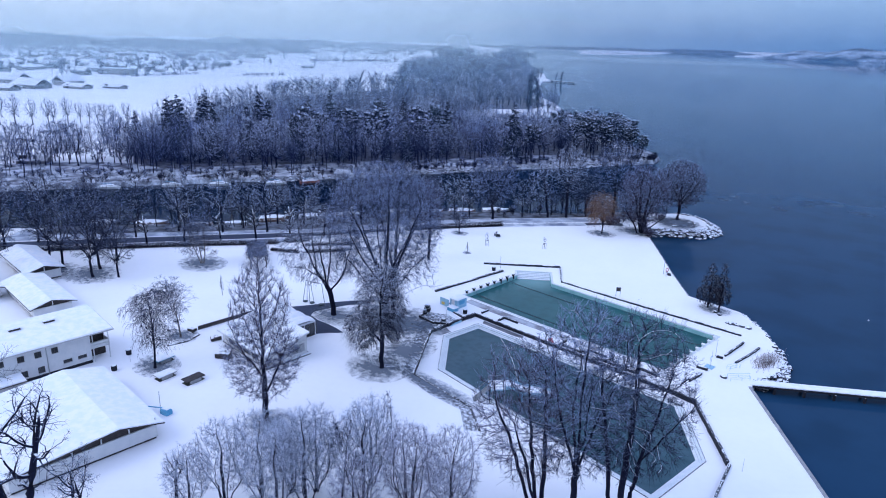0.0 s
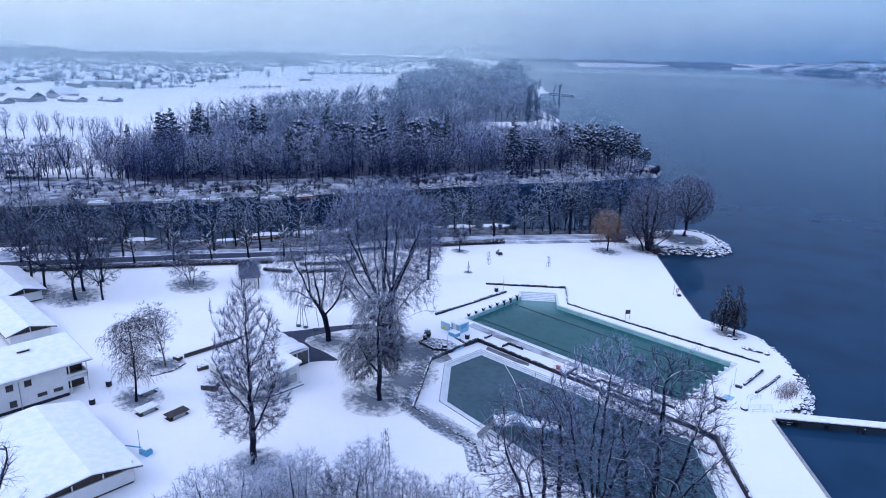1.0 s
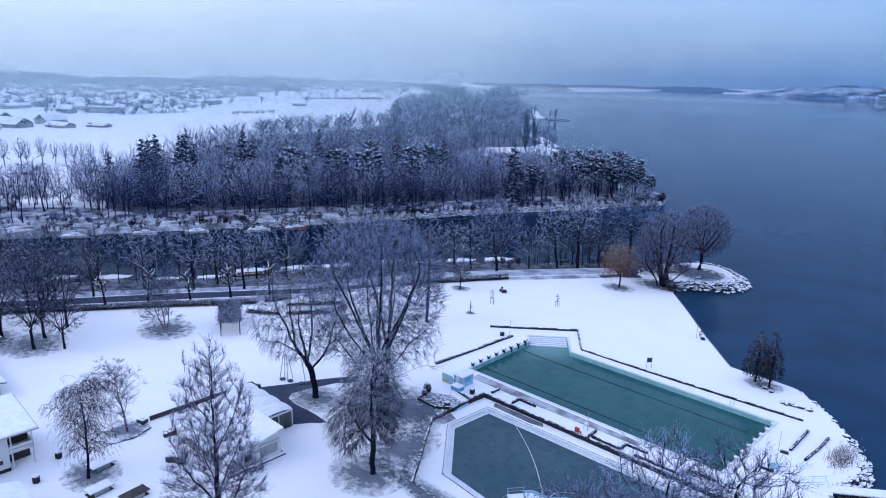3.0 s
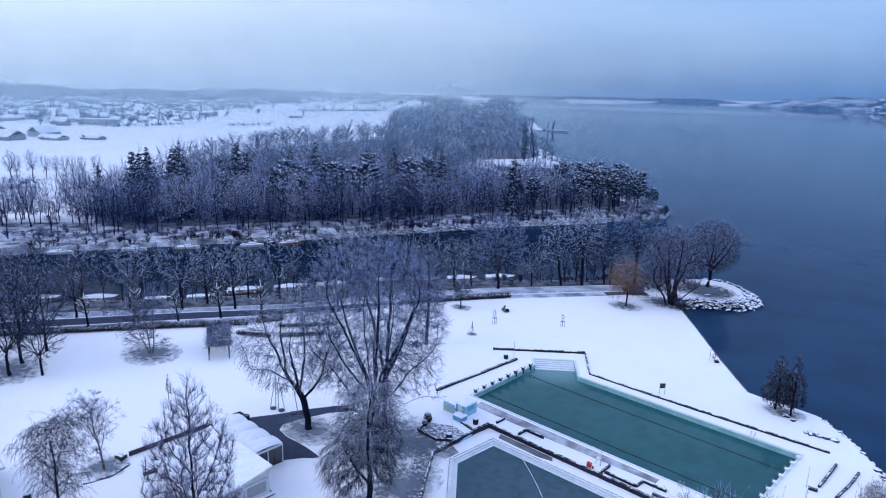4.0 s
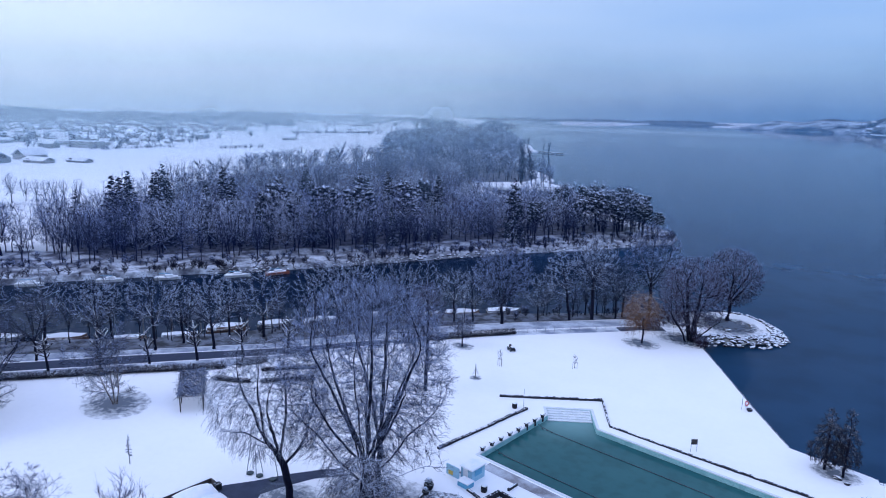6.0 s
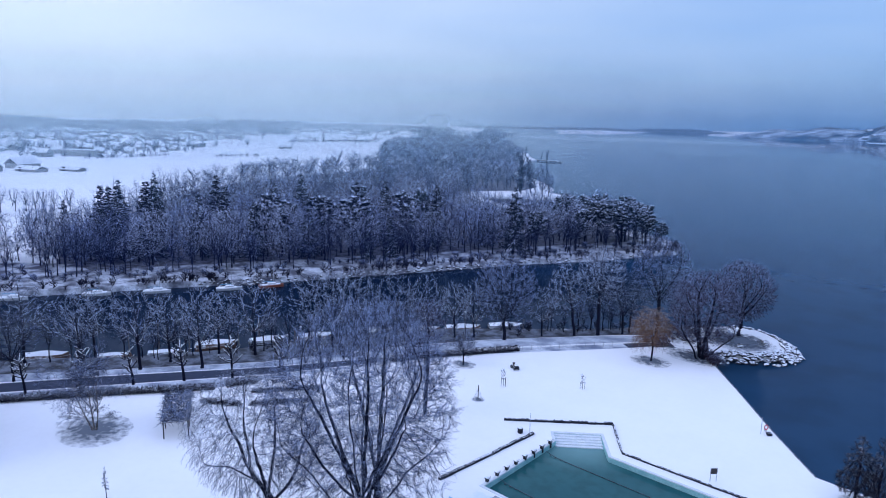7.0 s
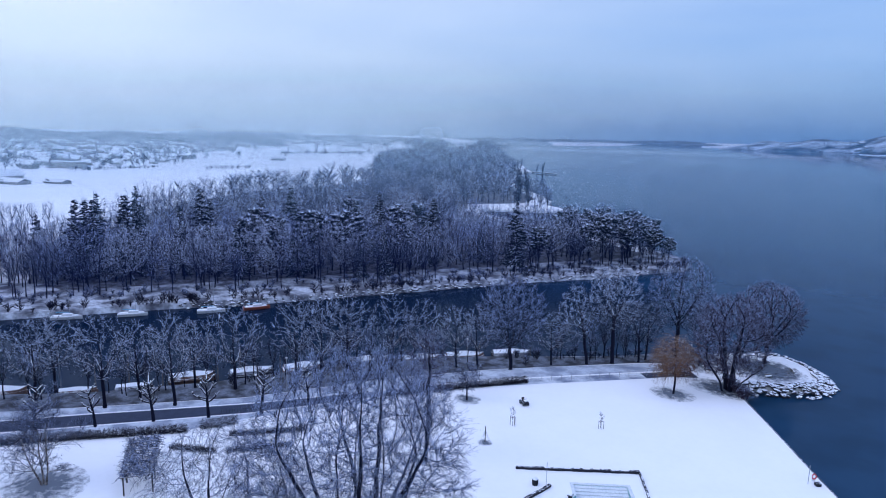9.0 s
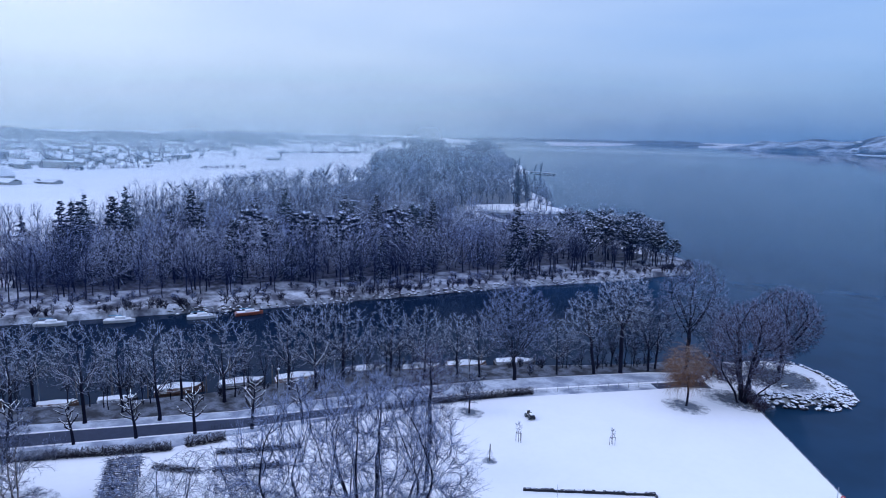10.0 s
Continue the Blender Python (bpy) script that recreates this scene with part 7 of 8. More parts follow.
        part("hoop", Mesh().pipe([(min(max(x, tx0 + 0.05), tx1 - 0.05), ty0 + (ty1 - ty0) * j / 6, 3.0 + 0.40 * math.sin(math.pi * (0.12 + 0.88 * j / 6)) ** 0.8) for j in range(7)], 0.07, 6), metal, t)
    part("valance", Mesh().box(tx1 - 0.1, tx1 + 0.03, ty0, ty1, 2.8, 3.15), paint_white, t)
    part("side_wall", Mesh().box(tx0, tx1, ty1 - 0.06, ty1, -0.05, 3.05), paint_white, t)
    part("floor", Mesh().box(tx0, tx1, ty0, ty1, -0.05, 0.08), dark_wood, t)
    # dark windbreak behind cafe and tent
    w = thing("windbreak", (0, 0, 0), "low dark timber screen topped with snow", "fence")
    for k in range(10):
        part("panel", Mesh().box(-121.4, -121.2, 55.3 + 1.9 * k, 57.15 + 1.9 * k, -0.1, 0.8), dark_wood, w)
    part("panel", Mesh().box(-121.2, -119.0, 74.2, 74.4, -0.1, 0.8), dark_wood, w)
    part("end_block", Mesh().slab([(-119.4, 73.6), (-118.6, 73.6), (-118.6, 74.6), (-119.4, 74.6)], -0.1, 1.0), stone, w)
    part("snow", Mesh().slab([(-121.62, 55.3), (-121.3, 55.3), (-121.3, 74.2), (-121.62, 74.2)], 0.7, 0.85, 0.06), snow_cap, w)


cafe()

# ---- things on the lawn and round the pools ----
def covered_table(at, turn, wx, wy, top_mat, label):
    t = thing("table", at, label, "table", "outdoor tables", turn)
    part("tabletop", Mesh().box(-wx / 2, wx / 2, -wy / 2, wy / 2, 0.70, 0.78), top_mat, t)
    for x in (-0.35 * wx, 0.35 * wx):
        part("leg", Mesh().box(x - 0.12, x + 0.12, -0.3 * wy, 0.3 * wy, -0.05, 0.7), concrete, t)
    if top_mat is not dark_wood:
        part("snow", Mesh().slab([(-wx / 2 + 0.03, -wy / 2 + 0.03), (wx / 2 - 0.03, -wy / 2 + 0.03), (wx / 2 - 0.03, wy / 2 - 0.03), (-wx / 2 + 0.03, wy / 2 - 0.03)], 0.78, 0.92, 0.1), snow_cap, t, "cap of snow")
    # a dark slab on the ground paints the shade under the tabletop
    part("shaded_ground", Mesh().box(-wx / 2 + 0.1, wx / 2 - 0.1, -wy / 2 + 0.1, wy / 2 - 0.1, 0.0, 0.03), table_shade, t, "dark patch painted as shade under the table")
    return t


table_shade = mat("painted_table_shade", (0.05, 0.055, 0.04), (0.03, 0.032, 0.028), scale=2.0, rough=0.95, bump=0.03)
covered_table((-106.8, 42.0, 0), 8, 2.0, 3.4, concrete, "concrete table-tennis table capped with snow")
covered_table((-102.2, 44.9, 0), 8, 1.9, 3.6, dark_wood, "dark table almost free of snow on the lawn")
b = covered_table((-112.9, 44.4, 0), 8, 2.4, 3.4, paint_azure, "blue table-tennis table half swept of snow")


def bin_(at, label="dark litter bin with a cap of snow"):
    b = thing("litter_bin", at, label, "bin", "litter bins")
    part("drum", Mesh().lathe([(0.42, -0.05), (0.48, 0.1), (0.5, 0.85), (0.46, 0.95)], sides=12), stone, b)
    part("snow", Mesh().lathe([(0.44, 0.95), (0.42, 1.05), (0.28, 1.13), (0.05, 1.16)], sides=12), snow_cap, b, "cap of snow", True)
    return b


bn = bin_((-104.8, 128.2, 0))
for x, y in ((-90.6, 101.7), (-119.7, 40.9), (-115.2, 36.6), (-90.3, 94.6)):
    copy_thing(bn, pose(x, y, 0))


def stack(at, turn, label):
    """Garden furniture heaped under a cover."""
    s = thing("furniture_stack", at, label, "furniture", "stacked garden furniture", turn)
    for k, (x, y) in enumerate(((-0.9, -0.5), (0.1, -0.4), (1.0, -0.5), (-0.6, 0.6), (0.6, 0.6))):
        part("crate", Mesh().slab([(x - 0.45, y - 0.45), (x + 0.45, y - 0.45), (x + 0.45, y + 0.45), (x - 0.45, y + 0.45)], -0.05, 0.9 + 0.12 * (k % 3), 0.1), dark_wood, s)
        part("snow", Mesh().slab([(x - 0.42, y - 0.42), (x + 0.42, y - 0.42), (x + 0.42, y + 0.42), (x - 0.42, y + 0.42)], 0.9 + 0.12 * (k % 3), 1.04 + 0.12 * (k % 3), 0.1), snow_cap, s)
    return s


st = stack((-106.9, 53.2, 0), 30, "heap of stacked garden furniture under snow")
copy_thing(st, pose(-114.8, 55.6, 0, 0, 0, 80) @ Matrix.Scale(0.7, 4))
copy_thing(st, pose(-121.6, 54.2, 0, 0, 0, 10) @ Matrix.Scale(0.6, 4))
low_wall([(-118.4, 47.6), (-117.6, 51.0), (-119.0, 54.4)], 0.4, 0.18, label="low dark kerb of the flower bed")


def kiosk():
    k = thing("pool_kiosk", (-95.2, 103.6, 0), "pale blue poolside kiosk and counter with snow on top", "kiosk")
    part("screen", Mesh().box(-2.9, -0.3, -2.1, -1.95, -0.05, 1.75), paint_blue, k, "pale blue screen wall")
    part("body", Mesh().box(-0.3, 1.9, -1.6, 1.5, -0.05, 2.1), paint_blue, k, "pale blue cabin")
    part("cabin_door", Mesh().box(0.2, 1.1, -1.66, -1.6, 0.0, 1.95), paint_white, k)
    part("panel", Mesh().box(1.9, 1.95, -0.9, 0.8, 0.9, 1.8), paint_azure, k)
    part("board", Mesh().box(-2.4, -1.5, -2.17, -2.1, 0.25, 0.85), paint_yellow, k, "yellow board")
    part("roof_snow", Mesh().slab([(-0.5, -1.8), (2.1, -1.8), (2.1, 1.7), (-0.5, 1.7)], 2.1, 2.3, 0.14), snow_cap, k, "cap of snow")
    part("counter", Mesh().box(0.6, 2.6, -3.4, -1.9, -0.05, 0.8), paint_azure, k)
    part("counter_snow", Mesh().slab([(0.5, -3.5), (2.7, -3.5), (2.7, -1.8), (0.5, -1.8)], 0.8, 0.95, 0.1), snow_cap, k)
    part("bench", Mesh().box(-3.2, -0.4, -1.0, -0.5, 0.35, 0.5), grey_wood, k)


kiosk()


def planter(at, label):
    p = thing("planter", at, label, "planter", "large planters")
    part("pot", Mesh().lathe([(0.55, -0.05), (0.7, 0.3), (0.78, 0.8), (0.7, 0.85)], sides=12), stone, p)
    rng = np.random.default_rng(7)
    v = unit(rng.normal(0, 1, (160, 3)) * [1, 1, 0.8] + [0, 0, 0.3])
    P = np.stack([np.array([0, 0, 1.1]) + v * 0.25, np.array([0, 0, 1.1]) + v * rng.uniform(0.5, 0.85, (160, 1))], 1)
    part("plant", mesh_of("plant", *tubes(P, np.full((160, 2), 0.09), 3), needles), None, p)
    return p


pl = planter((-97.0, 96.4, 0), "dark round planter with a clipped evergreen")
copy_thing(pl, pose(-96.3, 95.0, 0) @ Matrix.Scale(0.7, 4))


def post_sign(at, turn):
    s = thing("notice_board", at, "notice board on two posts at the pool's edge", "sign", "", turn)
    for x in (-0.5, 0.5):
        part("post", Mesh().pipe([(x, 0, -0.1), (x, 0, 2.4)], 0.05, 6), metal, s)
    part("board", Mesh().box(-0.55, 0.55, -0.04, 0.04, 1.3, 2.3), dark_wood, s, "dark board")
    part("snow", Mesh().slab([(-0.55, -0.08), (0.55, -0.08), (0.55, 0.08), (-0.55, 0.08)], 2.3, 2.4, 0.04), snow_cap, s)


post_sign((-73.1, 136.4, 0), 45)


def flagpole(at, h, name="pole", label="thin steel pole standing in the snow"):
    p = thing(name, at, label, "pole", "thin poles")
    part("shaft", Mesh().pipe([(0, 0, -0.2), (0, 0, h)], [0.05, 0.035], 6), metal, p)
    part("foot", Mesh().lathe([(0.14, -0.05), (0.14, 0.06), (0.06, 0.08)], sides=8), concrete, p)
    return p


fp = flagpole((-103.2, 128.9, 0), 4.2)
for x, y, h in ((-90.1, 95.2, 0.7), (-68.4, 105.6, 0.8), (-43.6, 122.7, 0.8), (-42.3, 117.4, 0.8), (-116.7, 40.0, 0.35), (-25.4, 89.2, 0.5)):
    copy_thing(fp, pose(x, y, 0) @ Matrix.Scale(h, 4))

l = thing("lifeguard_stand", (-68.9, 105.9, 0), "small white lifeguard chair with rescue gear", "chair", turn=20)
part("seat", Mesh().box(-0.35, 0.35, -0.35, 0.35, 0.85, 0.95), paint_white, l)
part("backrest", Mesh().box(-0.35, 0.35, 0.3, 0.36, 0.95, 1.5), paint_white, l)
for x, y in ((-0.3, -0.3), (0.3, -0.3), (0.3, 0.3), (-0.3, 0.3)):
    part("leg", Mesh().beam((x * 1.3, y * 1.3, -0.05), (x, y, 0.85), 0.06, 0.06), paint_white, l)
part("snow", Mesh().slab([(-0.3, -0.3), (0.3, -0.3), (0.3, 0.25), (-0.3, 0.25)], 0.95, 1.08, 0.08), snow_cap, l)
l = thing("rescue_box", (-69.2, 103.9, 0), "small red rescue box on the wall", "box")
part("case", Mesh().box(-0.5, 0.2, -0.2, 0.2, 0.12, 0.75), paint_red, l)
part("lid", Mesh().box(-0.54, 0.24, -0.24, 0.24, 0.75, 0.82), paint_red, l)
part("plate", Mesh().box(0.45, 0.75, -0.2, -0.15, 0.12, 0.6), paint_red, l)


def boulder(seed, r):
    rng = np.random.default_rng(seed)
    bm = bmesh.new()
    bmesh.ops.create_icosphere(bm, subdivisions=1, radius=r)
    for v in bm.verts:
        v.co *= rng.uniform(0.75, 1.2)
        v.co.z *= 0.6
    me = bpy.data.meshes.new("boulder")
    bm.to_mesh(me)
    bm.free()
    me.materials.append(rock)
    return me


stones = [boulder(200 + i, 0.75) for i in range(6)]
rr = random.Random(9)


def riprap(line, rows, count, label, spread, z0, z1, size):
    """Rocks tipped along a stretch of shore."""
    home = thing("rock_bank", (0, 0, 0), label, "rocks")
    for i in range(count):
        k = rr.uniform(0, len(line) - 1.001)
        a, c = Vector(line[int(k)]), Vector(line[int(k) + 1])
        p = a.lerp(c, k % 1)
        nrm = Vector((c.y - a.y, a.x - c.x)).normalized()
        q = rr.random()
        p = p + nrm * (spread * q)
        o = new("rock", stones[rr.randrange(6)])
        o.parent = home
        s = rr.uniform(*size)
        o.matrix_basis = pose(p.x, p.y, z1 + (z0 - z1) * q, rr.uniform(-20, 20), rr.uniform(-20, 20), rr.uniform(0, 360)) @ Matrix.Diagonal((s, s * rr.uniform(0.7, 1.1), s * rr.uniform(0.7, 1.2), 1))
    return home


riprap([(-34.4, 118.4), (-33.2, 121.6), (-32.7, 125.2), (-33.8, 130.0), (-37.5, 136.4)], 3, 130, "snow-capped boulders along the point of the shore", 1.8, -1.4, 0.0, (0.6, 1.2))
riprap([(-37.5, 136.8), (-42.7, 143.4), (-49.0, 148.7)], 1, 40, "scattered stones along the shore wall", 0.9, -1.0, 0.0, (0.4, 0.8))
riprap([(-98.0, 196.5), (-93.8, 199.2), (-88.2, 202.6), (-84.0, 208.0), (-83.2, 212.0), (-85.4, 217.4), (-90.0, 222.0), (-95.0, 224.6), (-101.0, 223.6)], 4, 290, "snow-capped rock bank round the headland", 3.6, -1.5, 0.25, (0.6, 1.15))
riprap([(-95.5, 199.6), (-89.2, 203.6), (-85.6, 208.4), (-84.8, 212.2), (-86.6, 216.8)], 2, 110, "second tier of snow-capped rocks on the headland", 2.4, 0.0, 0.35, (0.5, 1.0))
riprap([(-246.0, 141.0), (-233.5, 162.0), (-219.0, 194.6), (-211.0, 211.0), (-202.5, 232.0), (-191.5, 255.0), (-179.0, 276.0), (-168.0, 302.0)], 2, 290, "snow-capped stones along the far canal bank", 2.4, -1.5, 0.1, (0.5, 1.0))
m = Mesh()
riprap([(-46.6, 139.0), (-48.8, 141.2), (-44.5, 141.6), (-42.0, 139.5), (-51.5, 143.0), (-54.0, 144.0)], 1, 16, "flat stones set in the lawn near the shore", 1.0, 0.05, 0.12, (0.6, 1.0))

# reeds at the point
rng_r = np.random.default_rng(12)
n = 700
P0 = np.stack([-35.6 + rng_r.normal(0, 0.8, n), 127.5 + rng_r.normal(0, 2.0, n), np.full(n, -0.1)], 1)
P, R = strands(rng_r, P0, np.stack([rng_r.normal(0, 0.25, n), rng_r.normal(0, 0.25, n), np.ones(n)], 1), rng_r.uniform(0.7, 1.5, n), np.full(n, 0.03), 3, 0.12, -0.03)
reed = mat("dry_reddish_grass", (0.17, 0.12, 0.13), (0.25, 0.20, 0.20), scale=1.0, rough=0.9, snow=(0.4, 1.0))
tagged(new("dry_grass", mesh_of("dry_grass", *tubes(P, R, 3), reed)), "clump of dry reddish grass among the boulders", "grass", "", "stuff")

# ---- pier ----
pr = thing("pier", (0, 0, 0), "snow-covered concrete footbridge pier on short piles", "pier")
m = Mesh().slab([(-34.6, 115.6), (-14.0, 130.4), (-15.1, 132.4), (-35.0, 118.2)], -0.45, -0.05)
part("deck", m, stone, pr, "dark wet edge of the deck")
part("snow", Mesh().slab([(-34.4, 115.9), (-14.1, 130.5), (-15.0, 132.2), (-34.8, 118.0)], -0.05, 0.1, 0.08), snow_cap, pr, "smooth snow on the deck")
for k in range(5):
    u = 0.16 + 0.2 * k
    x, y = -34.9 + 20.4 * u, 117.1 + 14.4 * u
    part("pile", Mesh().lathe([(0.25, -3.0), (0.25, -0.45)], x + 0.7, y - 0.9, 8), stone, pr)
    part("pile", Mesh().lathe([(0.25, -3.0), (0.25, -0.45)], x - 0.3, y + 0.5, 8), stone, pr)
    part("crossbeam", Mesh().beam((x + 0.9, y - 1.15, -0.55), (x - 0.5, y + 0.8, -0.55), 0.3, 0.25), stone, pr)
m = solid("pier", Mesh().slab([(-14.0, 130.4), (20.0, 118.0), (20.8, 120.0), (-14.6, 132.4)], -0.45, 0.08), snow_cap, "snow-covered outer arm of the pier", "pier")
# promenade edge
m = Mesh()
for (x0, y0), (x1, y1) in (((-34.1, 115.0), (-14.9, 91.4)), ((-14.9, 91.4), (40, 22.6))):
    m.beam((x0, y0, -0.5), (x1, y1, -0.5), 0.5, 1.25)
solid("quay_wall", m, concrete, "grey concrete quay wall along the promenade", "wall", kind="structure")
m = Mesh()
for (x0, y0), (x1, y1) in (((-61.8, 149.8), (-71.8, 161.9)), ((-71.8, 161.9), (-83.8, 177.4)), ((-83.8, 177.4), (-92.0, 187.8)), ((-92.0, 187.8), (-97.2, 195.7))):
    m.beam((x0, y0, -0.68), (x1, y1, -0.68), 0.4, 1.3)
solid("quay_wall", m, stone, "dark wet stone shore wall of the lawn", "wall", kind="structure")


def handrail(points, label):
    h = thing("handrail", (0, 0, 0), label, "handrail", "blue handrails")
    for x, y in points:
        part("post", Mesh().pipe([(x, y, -0.1), (x, y, 0.8)], 0.025, 6), paint_blue, h)
    part("rail", Mesh().pipe([(*p, 0.8) for p in points], 0.03, 6), paint_blue, h)
    part("rail", Mesh().pipe([(*p, 0.42) for p in points], 0.022, 6), paint_blue, h)


handrail([(-38.4, 115.6), (-37.0, 117.2), (-35.6, 118.7)], "light blue handrail at the start of the pier")
handrail([(-37.4, 114.6), (-36.0, 116.2), (-35.0, 117.4)], "light blue handrail at the start of the pier")
handrail([(-39.8, 118.8), (-38.9, 121.2)], "light blue handrail beside the promenade steps")
handrail([(-39.1, 118.5), (-38.2, 120.9)], "light blue handrail beside the promenade steps")
sh = thing("shower", (-42.4, 117.2, 0), "outdoor shower with pale blue pipework", "shower")
part("pipe", Mesh().pipe([(0, 0, -0.1), (0, 0, 2.2), (0.35, 0, 2.35)], 0.05, 6), paint_blue, sh)
part("tray", Mesh().slab([(-0.8, -0.8), (0.8, -0.8), (0.8, 0.8), (-0.8, 0.8)], -0.05, 0.08), paint_blue, sh)
solid("boulder", boulder(231, 0.8), None, "rounded stone with a cap of snow beside the pier", "stone", at=pose(-38.9, 115.2, 0.12))


def bench(at, turn, label="wooden park bench under snow"):
    b = thing("bench", at, label, "bench", "park benches", turn)
    for k in range(3):
        part("slat", Mesh().box(-0.9, 0.9, -0.25 + 0.17 * k, -0.12 + 0.17 * k, 0.42, 0.47), grey_wood, b)
    part("backrest", Mesh().box(-0.9, 0.9, 0.27, 0.32, 0.55, 0.9), grey_wood, b)
    for x in (-0.75, 0.75):
        part("leg", Mesh().box(x - 0.04, x + 0.04, -0.22, 0.28, -0.05, 0.42), concrete, b)
    part("snow", Mesh().slab([(-0.88, -0.24), (0.88, -0.24), (0.88, 0.22), (-0.88, 0.22)], 0.47, 0.58, 0.08), snow_cap, b)
    return b


bb = bench((-101.0, 205.0, 0), 40)
for x, y, a in ((-93.0, 206.0, 60), (-90.0, 214.0, 130), (-104.0, 199.0, 30), (-106.0, 202.0, 40), (-265.0, 128.0, 30), (-235.0, 207.0, 60)):
    copy_thing(bb, pose(x, y, 0.05, 0, 0, a))

# lifebuoy post on the shore
lb = thing("lifebuoy_post", (-72.6, 160.0, 0), "steel post with a red and white lifebuoy at the shore", "lifebuoy", turn=40)
part("post", Mesh().pipe([(-0.8, 0, -0.2), (-0.8, 0, 3.2)], 0.06, 6), metal, lb)
part("stand", Mesh().pipe([(0, 0, -0.1), (0, 0, 1.5)], 0.05, 6), paint_white, lb)
ringm = Mesh()
ringm.pipe([(0.32 * math.cos(a), -0.1, 1.35 + 0.42 * math.sin(a)) for a in [i * math.pi / 8 for i in range(17)]], 0.1, 6)
part("lifebuoy", ringm, paint_red, lb, "red lifebuoy")
part("board", Mesh().box(-0.3, 0.3, -0.03, 0.03, 0.5, 1.0), paint_white, lb)
part("box", Mesh().box(0.1, 0.9, -0.9, -0.1, -0.05, 0.5), stone, lb)

# hay racks left out on the far field
hr = thing("hay_rack", (-398.0, 98.0, 0.05), "long snow-covered timber rack on the far field", "rack", "racks on the field", 30)
for k in range(4):
    part("rail", Mesh().box(-6, 6, -2.2 + 1.4 * k, -1.8 + 1.4 * k, 0.6, 1.0), grey_wood, hr)
for x in (-5.5, 0, 5.5):
    part("trestle", Mesh().box(x - 0.15, x + 0.15, -2.4, 2.6, 0.0, 0.6), grey_wood, hr)
copy_thing(hr, pose(-420.0, 118.0, 0.05, 0, 0, 35))

# small tractor mower left on the lawn
mw = thing("garden_cart", (-124.4, 153.0, 0), "small dark garden vehicle parked on the lawn, half under snow", "vehicle", turn=-30)
part("chassis", Mesh().slab([(-1.0, -0.55), (1.1, -0.55), (1.1, 0.55), (-1.0, 0.55)], 0.3, 0.65, 0.1), stone, mw)
part("bonnet", Mesh().slab([(0.15, -0.42), (1.15, -0.42), (1.15, 0.42), (0.15, 0.42)], 0.65, 1.05, 0.15), stone, mw)
part("seat", Mesh().box(-0.7, -0.2, -0.28, 0.28, 0.65, 0.85).box(-0.78, -0.66, -0.28, 0.28, 0.85, 1.3), dark_wood, mw)
part("snow", Mesh().slab([(0.2, -0.36), (1.05, -0.36), (1.05, 0.36), (0.2, 0.36)], 1.05, 1.2, 0.1), snow_cap, mw)
for x, y, r in ((-0.65, -0.6, 0.42), (-0.65, 0.6, 0.42), (0.75, -0.55, 0.32), (0.75, 0.55, 0.32)):
    w = Mesh().lathe([(r * 0.7, -0.12), (r, -0.1), (r, 0.1), (r * 0.7, 0.12)], sides=12)
    w.v = [(a + x, c + y, b + r) for a, b, c in w.v]
    tyre = part("wheel", w, rope_dark, mw)
    w = Mesh().lathe([(r * 0.45, -0.14), (r * 0.45, 0.14)], sides=8)
    w.v = [(a + x, c + y, b + r) for a, b, c in w.v]
    part("rim", w, metal, tyre)

# pergola overgrown with bare creepers before the hedge
pv = thing("pergola", (-146.2, 84.0, 0), "timber pergola overgrown with bare snow-dusted creepers", "pergola", turn=151)
for x in (0.0, 4.0, 8.0, 12.0):
    for y in (-2.0, 2.0):
        part("post", Mesh().beam((x, y, -0.2), (x, y, 2.9), 0.2, 0.2), dark_wood, pv)
for y in (-2.0, 2.0):
    part("beam", Mesh().beam((-0.6, y, 3.0), (12.6, y, 3.0), 0.18, 0.22), dark_wood, pv)
for k in range(22):
    part("lath", Mesh().beam((-0.5 + 0.62 * k, -2.5, 3.16), (-0.5 + 0.62 * k, 2.5, 3.16), 0.14, 0.1), grey_wood, pv)
rng_p = np.random.default_rng(44)
n = 1500
P0 = np.stack([rng_p.uniform(-0.6, 12.8, n), rng_p.uniform(-2.4, 2.4, n), rng_p.uniform(3.15, 3.4, n)], 1)
P, R = strands(rng_p, P0, np.stack([rng_p.normal(0, 1, n), rng_p.normal(0, 1, n), rng_p.normal(0.1, 0.3, n)], 1), rng_p.uniform(0.6, 1.8, n), np.full(n, 0.045), 3, 0.3, -0.1)
part("creeper", mesh_of("creeper", *tubes(P, R, 3), twig_frost), None, pv, "bare creepers dusted with snow")

# swing by the path
sw = thing("tree_swing", (-119.0, 80.4, 0), "tall steel climbing frame with tyre swings", "swing", turn=20)
for x0, x1, y in ((-1.0, -0.35, -0.8), (-1.0, -0.35, 0.8), (0.9, 0.35, -0.8), (0.9, 0.35, 0.8)):
    part("leg", Mesh().pipe([(x0, y, -0.1), (x1, y * 0.3, 5.0)], 0.07, 6), metal, sw)
part("crossbar", Mesh().pipe([(-0.5, 0, 5.0), (3.6, 0, 4.9)], 0.08, 6), metal, sw)
part("leg", Mesh().pipe([(4.4, 0, -0.1), (3.6, 0, 4.9)], 0.07, 6), metal, sw)
for x in (-0.6, 1.2, 3.6):
    t = Mesh().lathe([(0.3, 0.0), (0.55, 0.08), (0.55, 0.25), (0.3, 0.32)], x, -0.4, 12)
    part("tyre", t, rope_dark, sw)

